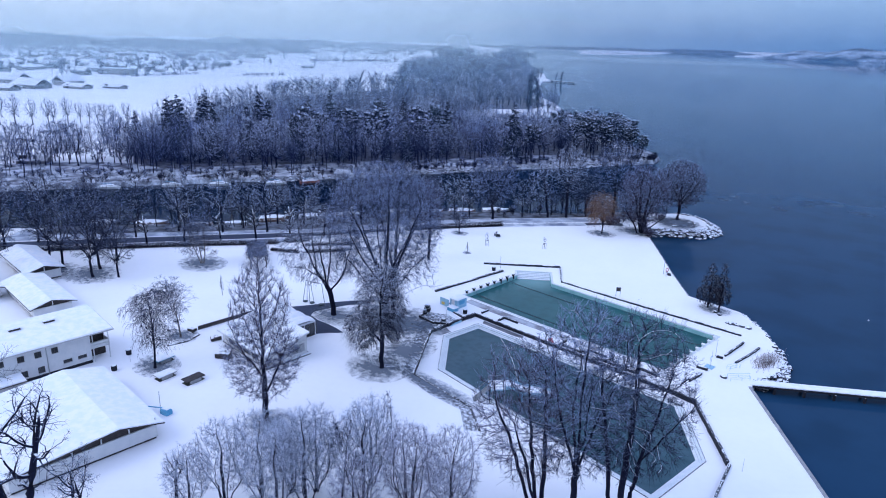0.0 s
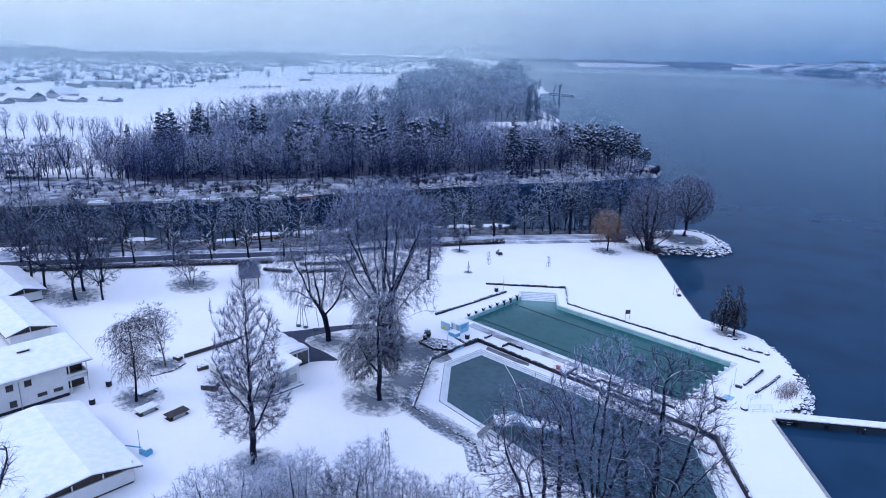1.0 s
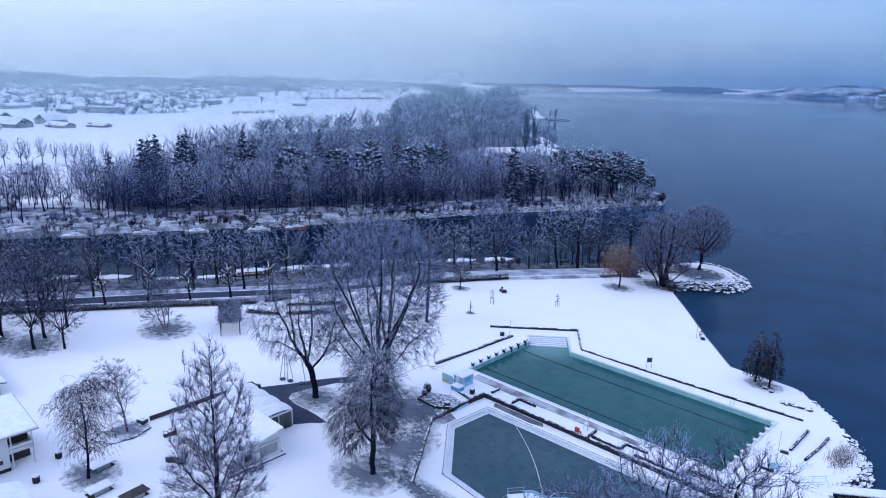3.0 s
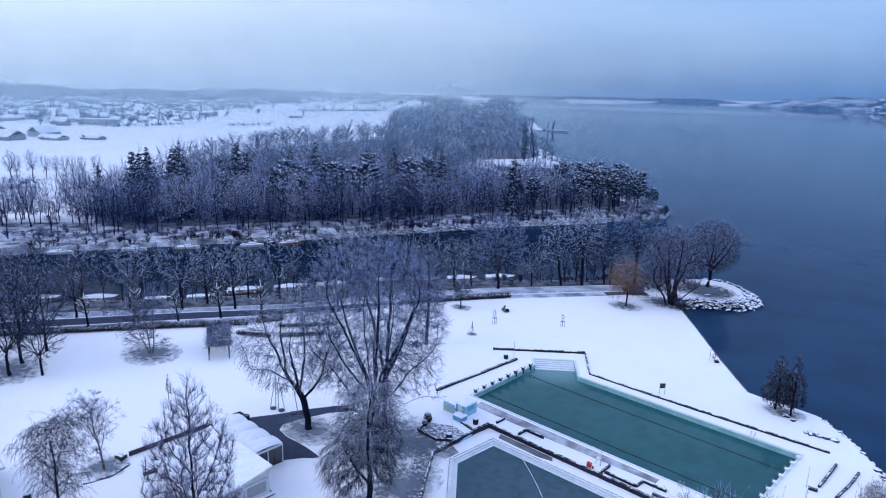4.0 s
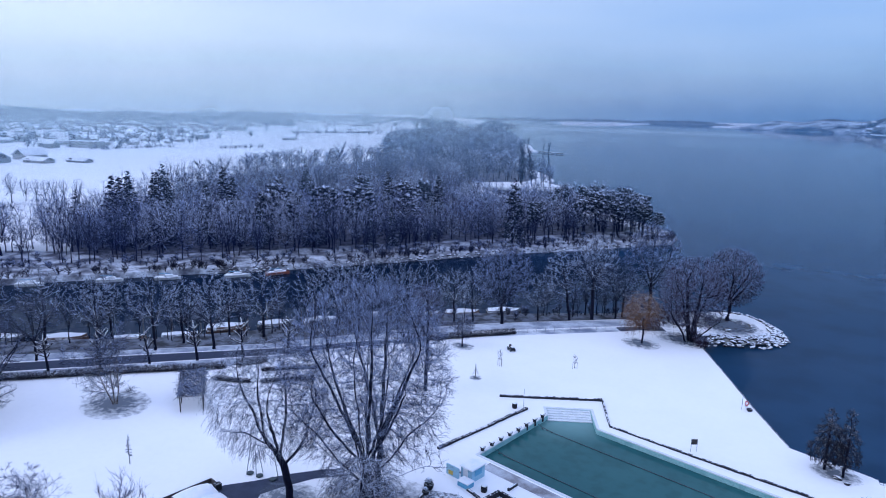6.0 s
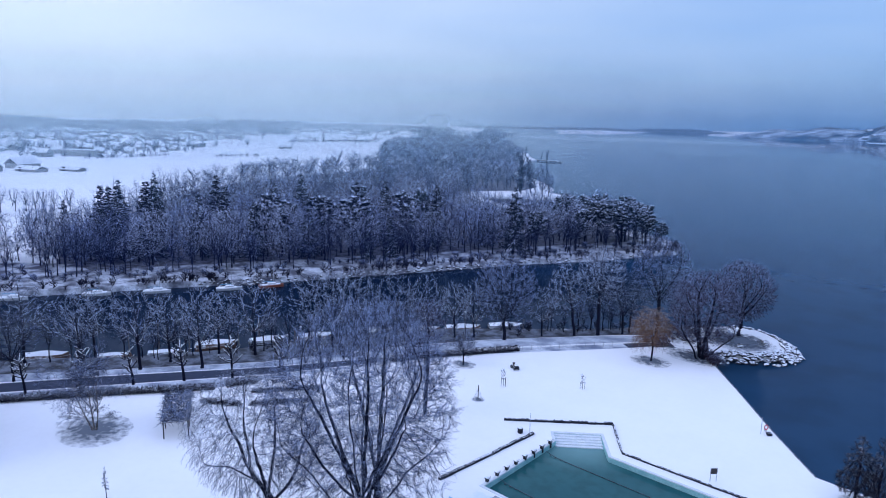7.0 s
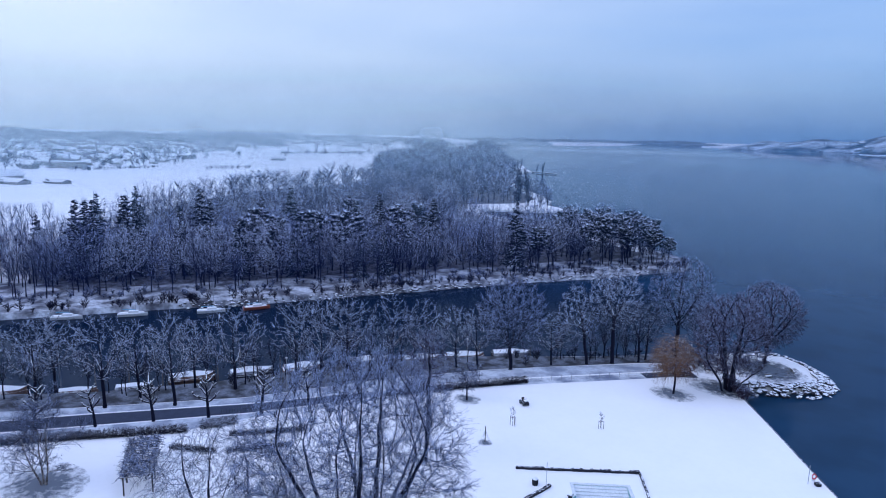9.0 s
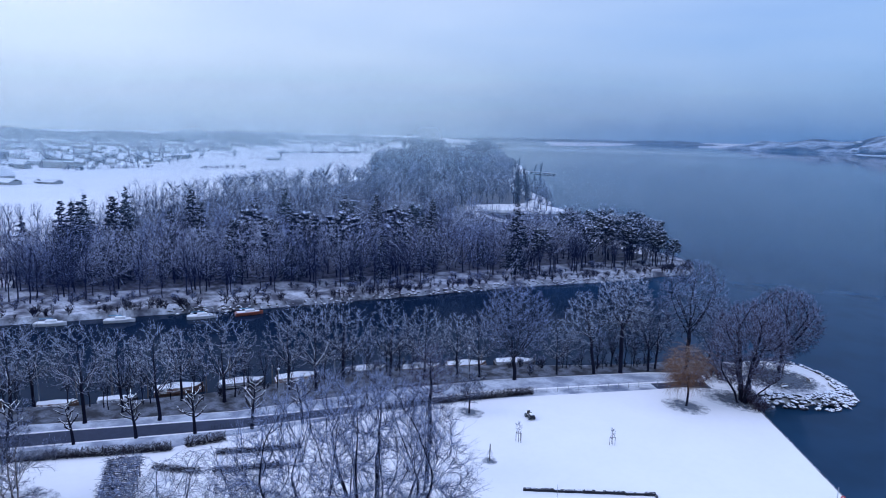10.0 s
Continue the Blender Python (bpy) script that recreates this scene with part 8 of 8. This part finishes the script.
# garden crane / net post near the large hut
nt = thing("garden_winch", (-96.6, 36.6, 0), "light blue wheeled lifting gear with a folded blue cover", "equipment", turn=15)
part("arm", Mesh().beam((-2.2, -0.6, 0.5), (1.2, 0.1, 0.9), 0.14, 0.14), paint_azure, nt)
part("cover", Mesh().slab([(0.6, -0.5), (2.2, -0.5), (2.2, 0.6), (0.6, 0.6)], -0.05, 0.9, 0.25), paint_azure, nt)
part("mast", Mesh().pipe([(-0.1, 0.2, -0.1), (-0.1, 0.2, 3.4)], 0.05, 6), metal, nt)
part("snow", Mesh().slab([(0.8, -0.3), (2.0, -0.3), (2.0, 0.4), (0.8, 0.4)], 0.9, 1.02, 0.08), snow_cap, nt)

# ---- hedge and fence along the lane ----
def hedge_run(points, h, w, label, seed):
    rng = np.random.default_rng(seed)
    out = []
    for (x0, y0), (x1, y1) in zip(points, points[1:]):
        L = math.hypot(x1 - x0, y1 - y0)
        n = int(L * 110)
        u = rng.uniform(0, 1, n)
        off = rng.uniform(-w / 2, w / 2, n)
        nx, ny = -(y1 - y0) / L, (x1 - x0) / L
        z = np.concatenate([rng.uniform(-0.05, 0.3, n // 2), rng.uniform(0.2, h - 0.35, n - n // 2)])
        S = np.stack([x0 + (x1 - x0) * u + nx * off, y0 + (y1 - y0) * u + ny * off, z], 1)
        P, R = strands(rng, S, np.stack([rng.normal(0, 1.2, n), rng.normal(0, 1.2, n), np.ones(n)], 1), np.minimum(rng.uniform(0.5, 1.1, n), h - z), np.full(n, 0.042), 3, 0.25, 0.02)
        out.append(tubes(P, R, 3))
    h_ = tagged(new("hedge", mesh_of("hedge", *join(out), hedge_leaf)), label, "hedge")
    return h_


def hedge_row(points, h=1.8):
    for i, (a, b) in enumerate(zip(points, points[1:])):
        hedge_run([a, b], h, 1.1, "clipped bare hedge dusted with snow along the lane", 300 + i)


hedge_row([(-208.0, 31.0), (-191.0, 55.5), (-175.5, 78.5), (-160.6, 99.2)])
hedge_row([(-160.0, 101.4), (-157.6, 107.6)], h=2.0)
hedge_row([(-147.0, 136.0), (-142.4, 144.8), (-131.0, 163.6)], h=1.8)
hedge_row([(-156.7, 94.2), (-149.9, 98.6)], h=1.1)
hedge_row([(-148.6, 100.2), (-142.6, 109.1)], h=1.1)
hedge_row([(-153.9, 103.7), (-145.8, 114.7)], h=1.1)
fn = thing("wire_fence", (0, 0, 0), "thin wire-mesh fence with steel posts along the lane", "fence")
fl = [(-130.6, 164.3), (-122.2, 175.5), (-113.8, 186.8), (-106.5, 191.0), (-99.4, 194.0)]
for (x0, y0), (x1, y1) in zip(fl, fl[1:]):
    L = math.hypot(x1 - x0, y1 - y0)
    for k in range(int(L / 2.4)):
        u = k * 2.4 / L
        x, y = x0 + (x1 - x0) * u, y0 + (y1 - y0) * u
        part("post", Mesh().pipe([(x, y, -0.1), (x, y, 1.35)], 0.05, 5), metal, fn)
    for z in (0.3, 0.8, 1.28):
        part("wire", Mesh().pipe([(x0, y0, z), (x1, y1, z)], 0.018, 4), metal, fn)
lp = thing("street_lamp", (-164.8, 123.6, 0), "slim lane lamp with a round white head", "lamp")
part("pole", Mesh().pipe([(0, 0, -0.1), (0, 0, 6.8)], [0.08, 0.05], 6), metal, lp)
part("head", Mesh().lathe([(0.05, 6.75), (0.26, 6.9), (0.28, 7.05), (0.12, 7.2), (0.02, 7.24)], sides=10), paint_white, lp, "round white head", True)
copy_thing(lp, pose(-198.9, 91.1, 0))
copy_thing(lp, pose(-146.5, 161.0, 0))
bk = thing("bicycle_stand", (-163.5, 107.6, 0), "row of steel bicycle hoops beside the lane", "bicycle stand", turn=57)
for k in range(6):
    part("hoop", Mesh().pipe([(1.0 * k, 0, -0.1), (1.0 * k + 0.1, 0, 0.8), (1.0 * k + 0.45, 0, 0.8), (1.0 * k + 0.55, 0, -0.1)], 0.05, 5), rope_dark, bk)

# ---- bare patches where trees keep the snow off ----
def patch_mat(name):
    m = bpy.data.materials.new(name)
    m.use_nodes = True
    nodes, links = m.node_tree.nodes, m.node_tree.links
    p = nodes["Principled BSDF"]
    p.inputs["Roughness"].default_value = 0.9
    p.inputs["Base Color"].default_value = (0.13, 0.16, 0.21, 1)
    geo, no, no2 = nodes.new("ShaderNodeNewGeometry"), nodes.new("ShaderNodeTexNoise"), nodes.new("ShaderNodeTexNoise")
    no.inputs["Scale"].default_value, no.inputs["Detail"].default_value = 0.75, 8.0
    no.inputs["Roughness"].default_value = 0.7
    co = nodes.new("ShaderNodeTexCoord")
    ln = nodes.new("ShaderNodeVectorMath")
    ln.operation = "LENGTH"
    links.new(co.outputs["Object"], ln.inputs[0])
    links.new(geo.outputs["Position"], no.inputs["Vector"])
    sub = nodes.new("ShaderNodeMath")
    sub.operation = "SUBTRACT"
    links.new(no.outputs["Fac"], sub.inputs[0])
    mul = nodes.new("ShaderNodeMath")
    mul.operation = "MULTIPLY"
    mul.inputs[1].default_value = 0.42
    links.new(ln.outputs["Value"], mul.inputs[0])
    links.new(mul.outputs[0], sub.inputs[1])
    ran = nodes.new("ShaderNodeMapRange")
    ran.interpolation_type = "SMOOTHSTEP"
    links.new(sub.outputs[0], ran.inputs["Value"])
    ran.inputs["From Min"].default_value, ran.inputs["From Max"].default_value = 0.0, 0.42
    ran.inputs["To Max"].default_value = 0.75
    links.new(ran.outputs["Result"], p.inputs["Alpha"])
    return m


patch_look = patch_mat("grass_showing_through_snow")
disc = Mesh().add([(math.cos(2 * math.pi * k / 24), math.sin(2 * math.pi * k / 24), 0) for k in range(24)], [tuple(range(24))]).data("bare_patch", patch_look)
for x, y, rx, ry in ((-84.6, 71.8, 6.5, 6.0), (-97.0, 87.5, 11.0, 9.0), (-109.0, 80.0, 6.5, 4.5), (-82.3, 47.4, 4.2, 4.2), (-112.0, 42.8, 5.0, 4.0), (-121.0, 51.5, 4.0, 3.5), (-159.0, 75.3, 7.5, 6.0), (-104.9, 180.5, 5.0, 4.0), (-134.4, 146.8, 3.2, 2.6),
                     (-98.5, 191.0, 8.0, 5.0), (-97.0, 212.0, 9.0, 7.0), (-53.6, 145.6, 4.0, 2.6), (-169.0, 51.5, 8.0, 6.5), (-178.0, 45.5, 8.0, 6.0), (-86.0, 79.5, 5.0, 8.0), (-73.0, 74.2, 12.0, 2.4), (-92.5, 90.5, 4.5, 4.5), (-110.0, 205.0, 8.0, 9.0), (-93.5, 210.0, 8.0, 8.0), (-94.5, 212.5, 7.0, 7.0), (-97.0, 192.5, 6.0, 5.0), (-119.5, 134.0, 1.4, 1.4)):
    o = new("bare_patch", disc)
    o.matrix_basis = Matrix.Translation((x, y, 0.035 + 0.002 * (int(7 * rx) % 5))) @ Matrix.Diagonal((rx, ry, 1, 1))
    tagged(o, "winter grass showing through thin snow", "ground", "", "structure")

# ---- boats ----
def hull(length, beam, depth):
    """A pointed hull with a deck, bow to +x."""
    m = Mesh()
    n = 10
    verts = []
    for i in range(n + 1):
        u = i / n
        w = beam / 2 * (1 - max(0, (u - 0.45) / 0.55) ** 2.2) * (0.88 + 0.12 * min(1, u * 4))
        x = (u - 0.5) * length
        sheer = 0.18 * (u - 0.35) ** 2
        verts += [(x, -w, depth + sheer), (x, -0.72 * w, 0.1), (x, 0, -0.25 + 0.2 * u * u), (x, 0.72 * w, 0.1), (x, w, depth + sheer), (x, 0, depth + sheer + 0.06)]
    k = 6
    m.add(verts, [(i * k + j, i * k + (j + 1) % k, (i + 1) * k + (j + 1) % k, (i + 1) * k + j) for i in range(n) for j in range(k)] + [tuple(range(k)), tuple(reversed(range(n * k, n * k + k)))])
    return m


def covered_boat(at, turn, tarp, label):
    b = thing("moored_boat", at, label, "boat", "boats moored at the quay", turn)
    part("hull", hull(7.6, 2.6, 0.75), tarp_brown if tarp is tarp_brown else stone, b)
    m = Mesh()
    n = 8
    verts = []
    for i in range(n + 1):
        u = i / n
        w = 1.25 * (1 - max(0, (u - 0.5) / 0.5) ** 2.4)
        x = (u - 0.5) * 7.2
        r = 1.55 - 0.35 * abs(u - 0.4) - 0.05 * math.sin(9 * u)
        verts += [(x, -w - 0.05, 0.55), (x, -0.8 * w, 1.05), (x, 0, r), (x, 0.8 * w, 1.05), (x, w + 0.05, 0.55)]
    m.add(verts, [(i * 5 + j, i * 5 + j + 1, (i + 1) * 5 + j + 1, (i + 1) * 5 + j) for i in range(n) for j in range(4)] + [(0, 1, 2, 3, 4), tuple(reversed(range(n * 5, n * 5 + 5)))])
    part("tarpaulin", m, tarp, b, "snow-laden tarpaulin")
    return b


cb1 = covered_boat((-196.5, 93.6, LAKE), 57, tarp_brown, "moored boat under a brown snow-laden tarpaulin")
cb2 = covered_boat((-190.6, 102.8, LAKE), 57, tarp_grey, "moored boat under a grey snow-laden tarpaulin")
for i, (x, y, a) in enumerate([(-186.0, 113.6, 60), (-179.6, 124.4, 62), (-173.8, 134.8, 62), (-166.6, 148.4, 60), (-152.6, 167.6, 50), (-145.6, 177.4, 48), (-205.0, 82.0, 55), (-214.5, 71.0, 55), (-158.8, 158.2, 55)]):
    copy_thing((cb1, cb2)[i % 2], pose(x, y, LAKE, 0, 0, a) @ Matrix.Diagonal((1.3, 1.3, 1.7, 1)))


def yacht(at, turn, hull_mat, mast, label):
    b = thing("sailing_boat", at, label, "boat", "sailing boats at the far bank", turn)
    part("hull", hull(8.2, 2.7, 0.95), hull_mat, b)
    part("cabin", Mesh().slab([(-1.2, -0.75), (1.6, -0.6), (1.6, 0.6), (-1.2, 0.75)], 0.95, 1.55, 0.2), hull_white, b)
    part("snow", Mesh().slab([(-3.6, -0.9), (3.0, -0.6), (3.0, 0.6), (-3.6, 0.9)], 0.98, 1.18, 0.12), snow_cap, b, "snow on deck and cabin")
    part("cabin_snow", Mesh().slab([(-1.15, -0.7), (1.55, -0.55), (1.55, 0.55), (-1.15, 0.7)], 1.55, 1.72, 0.12), snow_cap, b)
    if mast:
        part("mast", Mesh().pipe([(0.8, 0, 1.0), (0.8, 0, 10.2)], [0.08, 0.05], 6), metal, b)
        part("boom", Mesh().pipe([(0.8, 0, 2.0), (-2.8, 0, 2.1)], 0.09, 6), paint_azure, b, "boom under a blue sail cover")
        part("stay", Mesh().pipe([(0.8, 0, 10.1), (4.0, 0, 1.0)], 0.02, 4).pipe([(0.8, 0, 10.1), (-4.0, 0, 1.0)], 0.02, 4), metal, b)
    return b


yacht((-246.6, 126.8, LAKE), 58, hull_white, True, "white sailing boat with a bare mast at the far bank")
y2 = yacht((-234.6, 145.2, LAKE), 62, hull_white, True, "white sailing boat with a blue sail cover at the far bank")
yacht((-228.6, 157.2, LAKE), 66, hull_red, True, "red-brown sailing boat with snow on deck")
copy_thing(y2, pose(-256.0, 112.0, LAKE, 0, 0, 56))
copy_thing(y2, pose(-267.0, 92.0, LAKE, 0, 0, 54))
# mooring piles in the canal
mp = thing("mooring_pile", (-183.0, 118.0, LAKE), "slim timber mooring pile in the canal", "post", "mooring piles")
part("pile", Mesh().pipe([(0, 0, -1.5), (0, 0, 4.5)], [0.14, 0.1], 6), grey_wood, mp)
for x, y, s in ((-176.5, 130.0, 1.0), (-188.5, 108.0, 1.1), (-170.0, 142.0, 1.0), (-161.0, 155.0, 0.9), (-150.0, 170.0, 1.0), (-199.0, 98.0, 1.0), (-181.0, 122.5, 1.6), (-195.0, 103.5, 1.5), (-141.5, 180.0, 0.8)):
    copy_thing(mp, pose(x, y, LAKE) @ Matrix.Scale(s, 4))
# birds far out on the lake
bd = thing("mooring_buoy", (-28.0, 170.0, LAKE), "small white mooring buoy on the lake", "buoy", "buoys on the lake")
part("float", Mesh().lathe([(0.04, -0.2), (0.16, -0.08), (0.2, 0.08), (0.12, 0.2), (0.03, 0.24)], sides=10), paint_white, bd, "", True)
for x, y in ((-14.0, 140.0),):
    copy_thing(bd, pose(x, y, LAKE))

# ---- the town across the fields ----
def town_house(w, d, h, roof_h, label, flat=False):
    o = thing("house", (0, 0, 0), label, "house", "houses of the town")
    part("wall", Mesh().box(-w / 2, w / 2, -d / 2, d / 2, -0.2, h), far_wall, o)
    if flat:
        part("roof", Mesh().box(-w / 2 - 0.4, w / 2 + 0.4, -d / 2 - 0.4, d / 2 + 0.4, h, h + 0.7), roof_far, o, "snow-covered flat roof")
    else:
        m = pitched(Mesh(), -w / 2, w / 2, -d / 2, d / 2, h, h + roof_h, 0.0, "x", 0.7, 0.35)
        g = Mesh().add([(x, y, z) for x in (-w / 2 + 0.02, w / 2 - 0.02) for y, z in ((-d / 2, h), (d / 2, h), (0, h + roof_h - 0.3))], [(0, 2, 1), (3, 4, 5)])
        part("gable", g, far_wall, o)
        r = part("roof", m, roof_far, o, "snow-covered roof")
        part("chimney", Mesh().box(w * 0.15, w * 0.15 + 0.9, 0.6, 1.5, h + roof_h * 0.4, h + roof_h + 0.9), far_wall, r)
    return o


kinds = [town_house(12, 10, 5.6, 4.0, "pale house with a snow-covered gable roof"), town_house(16, 11, 6.5, 4.4, "pale apartment house with a snow-covered roof"), town_house(10, 9, 4.6, 3.6, "small house with a snow-covered roof"),
         town_house(40, 13, 7.5, 0, "long flat-roofed block under snow", True), town_house(46, 12, 5.5, 3.0, "long terrace of houses with snowy roofs")]
rt = random.Random(23)
first, spots, tries = set(), [], 0
town = [(-880, 40), (-930, 200), (-880, 345), (-905, 420), (-1010, 540), (-1150, 640), (-1330, 800), (-1560, 1000), (-2050, 1150), (-2050, 300), (-1800, -100), (-1300, -80)]
while len(spots) < 240 and tries < 9000:
    tries += 1
    x, y = -880 - 1170 * rt.random() ** 1.5, rt.uniform(-80, 1200)
    if inside(x, y, town) and all((x - a) ** 2 + (y - c) ** 2 > 27 ** 2 for a, c in spots):
        spots.append((x, y))
for x, y in [(-1500 - 620 * rt.random(), 1300 + 700 * rt.random()) for _ in range(46)] + [(-980 - 60 * k, 175 + 8 * k) for k in range(3)]:
    spots.append((x, y))
for i, (x, y) in enumerate(spots):
    k = rt.choices(range(5), (6, 5, 6, 1.6, 2))[0]
    a = rt.choice((40, 50, 130, 125, 44)) + rt.uniform(-8, 8)
    if k not in first:
        first.add(k)
        kinds[k].matrix_basis = pose(x, y, 0, 0, 0, a)
    else:
        copy_thing(kinds[k], pose(x, y, 0, 0, 0, a) @ Matrix.Scale(rt.uniform(0.8, 1.1), 4))


def farm(at, turn, w, d, h, rh, label):
    f = thing("barn", at, label, "barn", "farm buildings", turn)
    part("wall", Mesh().box(-w / 2, w / 2, -d / 2, d / 2, -0.2, h), far_wall, f)
    g = Mesh().add([(x, y, z) for x in (-w / 2 + 0.02, w / 2 - 0.02) for y, z in ((-d / 2, h), (d / 2, h), (0, h + rh - 0.3))], [(0, 2, 1), (3, 4, 5)])
    part("gable", g, dark_wood, f, "dark timber gable")
    part("roof", pitched(Mesh(), -w / 2, w / 2, -d / 2, d / 2, h, h + rh, 0.0, "x", 1.2, 0.4), roof_far, f, "wide snow-covered roof")
    part("gate", Mesh().box(-w / 4 - 2, -w / 4 + 2, -d / 2 - 0.05, -d / 2, 0, 4), dark_wood, f)
    return f


farm((-735, 195, 0), 25, 30, 18, 4.5, 5.0, "low dark barn under a wide snow-covered roof")
farm((-712, 228, 0), 20, 26, 12, 3.2, 2.2, "long low shed with a snow-covered roof")
farm((-760, 235, 0), 115, 24, 16, 5.0, 5.0, "farmhouse with a steep snow-covered roof")
farm((-800, 190, 0), 30, 44, 20, 6.0, 5.5, "large barn under a snow-covered roof")
farm((-830, 150, 0), 30, 34, 18, 6.0, 5.5, "large barn under a snow-covered roof")
farm((-720, 170, 0), 25, 22, 12, 3.5, 2.6, "small shed with a snow-covered roof")
farm((-700, 258, 0), 22, 22, 10, 2.6, 1.6, "low open shed with a snow-covered roof")
farm((-966, 668, 0), 45, 20, 10, 4.0, 2.5, "dark field barn standing in the snow")
farm((-331, 84, 0), 50, 12, 6, 2.4, 1.2, "low garden pavilion with a flat snowy roof by the canal")
farm((-232, 300, 0), 30, 12, 7, 2.6, 1.6, "low hut with a snowy roof among the pines")

# trees among the houses and the hedgerows of the fields: joined, too far off to tell apart
puff = [vase(160 + i, 10.0, 3.8, 2.5, 3, lift=0.7, points=18, r=0.3, step=1.9, reach=9.0, kill=2.2, twigs=2, sprigs=0, twig_len=2.8, twig_rise=0.1, tip=0.16, twig_r=0.36, whole=True, lite=True, bough=0.5) for i in range(3)]
dots = []
for x, y in spots:
    for _ in range(4):
        dots.append((x + rt.uniform(-26, 26), y + rt.uniform(-26, 26)))
for _ in range(170):
    dots.append((-1050 - 900 * rt.random(), 620 + 700 * rt.random()))
grove("garden_trees", puff, dots, twig, "bare garden trees between the town's houses", 0.6, 1.5, 8)
lines = []
for x0, y0, x1, y1, n in ((-819, 462, -809, 520, 24), (-855, 324, -866, 427, 60), (-1172, 818, -1137, 1000, 90), (-1190, 830, -1160, 1010, 90), (-1230, 640, -1330, 800, 40), (-1064, 429, -1130, 558, 50), (-880, 330, -1010, 480, 20), (-1105, 330, -1000, 430, 30), (-1180, 420, -1060, 560, 40), (-455, 80, -420, 130, 16), (-470, 60, -455, 80, 8)):
    for k in range(n):
        u = rt.random()
        lines.append((x0 + (x1 - x0) * u + rt.uniform(-4, 4), y0 + (y1 - y0) * u + rt.uniform(-4, 4)))
grove("hedgerow", puff, lines, twig, "bare hedgerows across the snowy fields", 0.25, 0.6, 9)
far_wood = []
for _ in range(280):
    u = rt.random()
    far_wood.append((-1100 - 900 * u + rt.uniform(-60, 60), 1180 + 900 * u + rt.uniform(-40, 60)))
for _ in range(240):
    u = rt.random()
    far_wood.append((-840 - 800 * u + rt.uniform(-70, 0), 1085 + 1025 * u + rt.uniform(-40, 10)))


def slope_z(x, y):
    """Height of the far snowy slope."""
    p = pose(-330, 3130, 0, 0, 0, -14).inverted() @ Vector((x, y, 0))
    u, v = p.x / 1500 + 0.5, p.y / 600 + 0.5
    return 0.6 if not (0 < u < 1 and 0 < v < 1) else max(0.6, 96 * math.sin(math.pi * u) ** 0.35 * 0.58 * math.sin(math.pi * v) ** 0.8 - 2)


slope_trees = [(rt.uniform(-850, 250), rt.uniform(2800, 3150)) for _ in range(620)]
grove("far_wood", puff, slope_trees, twig, "dark trees scattered over the snowy slope across the lake", 0.45, 1.0, 12, slope_z)
grove("far_wood", puff, far_wood, twig, "faint strip of wood along the far shore", 1.3, 2.3, 10)
rq = [(rt.uniform(-600, 200), rt.uniform(2880, 3050)) for _ in range(28)]
for x, y in rq:
    copy_thing(kinds[rt.randrange(3)], pose(x, y, slope_z(x, y), 0, 0, rt.uniform(0, 180)) @ Matrix.Scale(1.2, 4))

# jetty at the far point
j = thing("jetty", (-532, 812, 0), "thin timber jetty on piles at the far point", "jetty", turn=-8)
part("deck", Mesh().box(-52, -4, -1.2, 1.2, -0.6, 0.3), grey_wood, j)
for k in range(6):
    part("pile", Mesh().box(-48 + 8 * k, -47.5 + 8 * k, -1.4, 1.4, -3, 0.2), dark_wood, j)
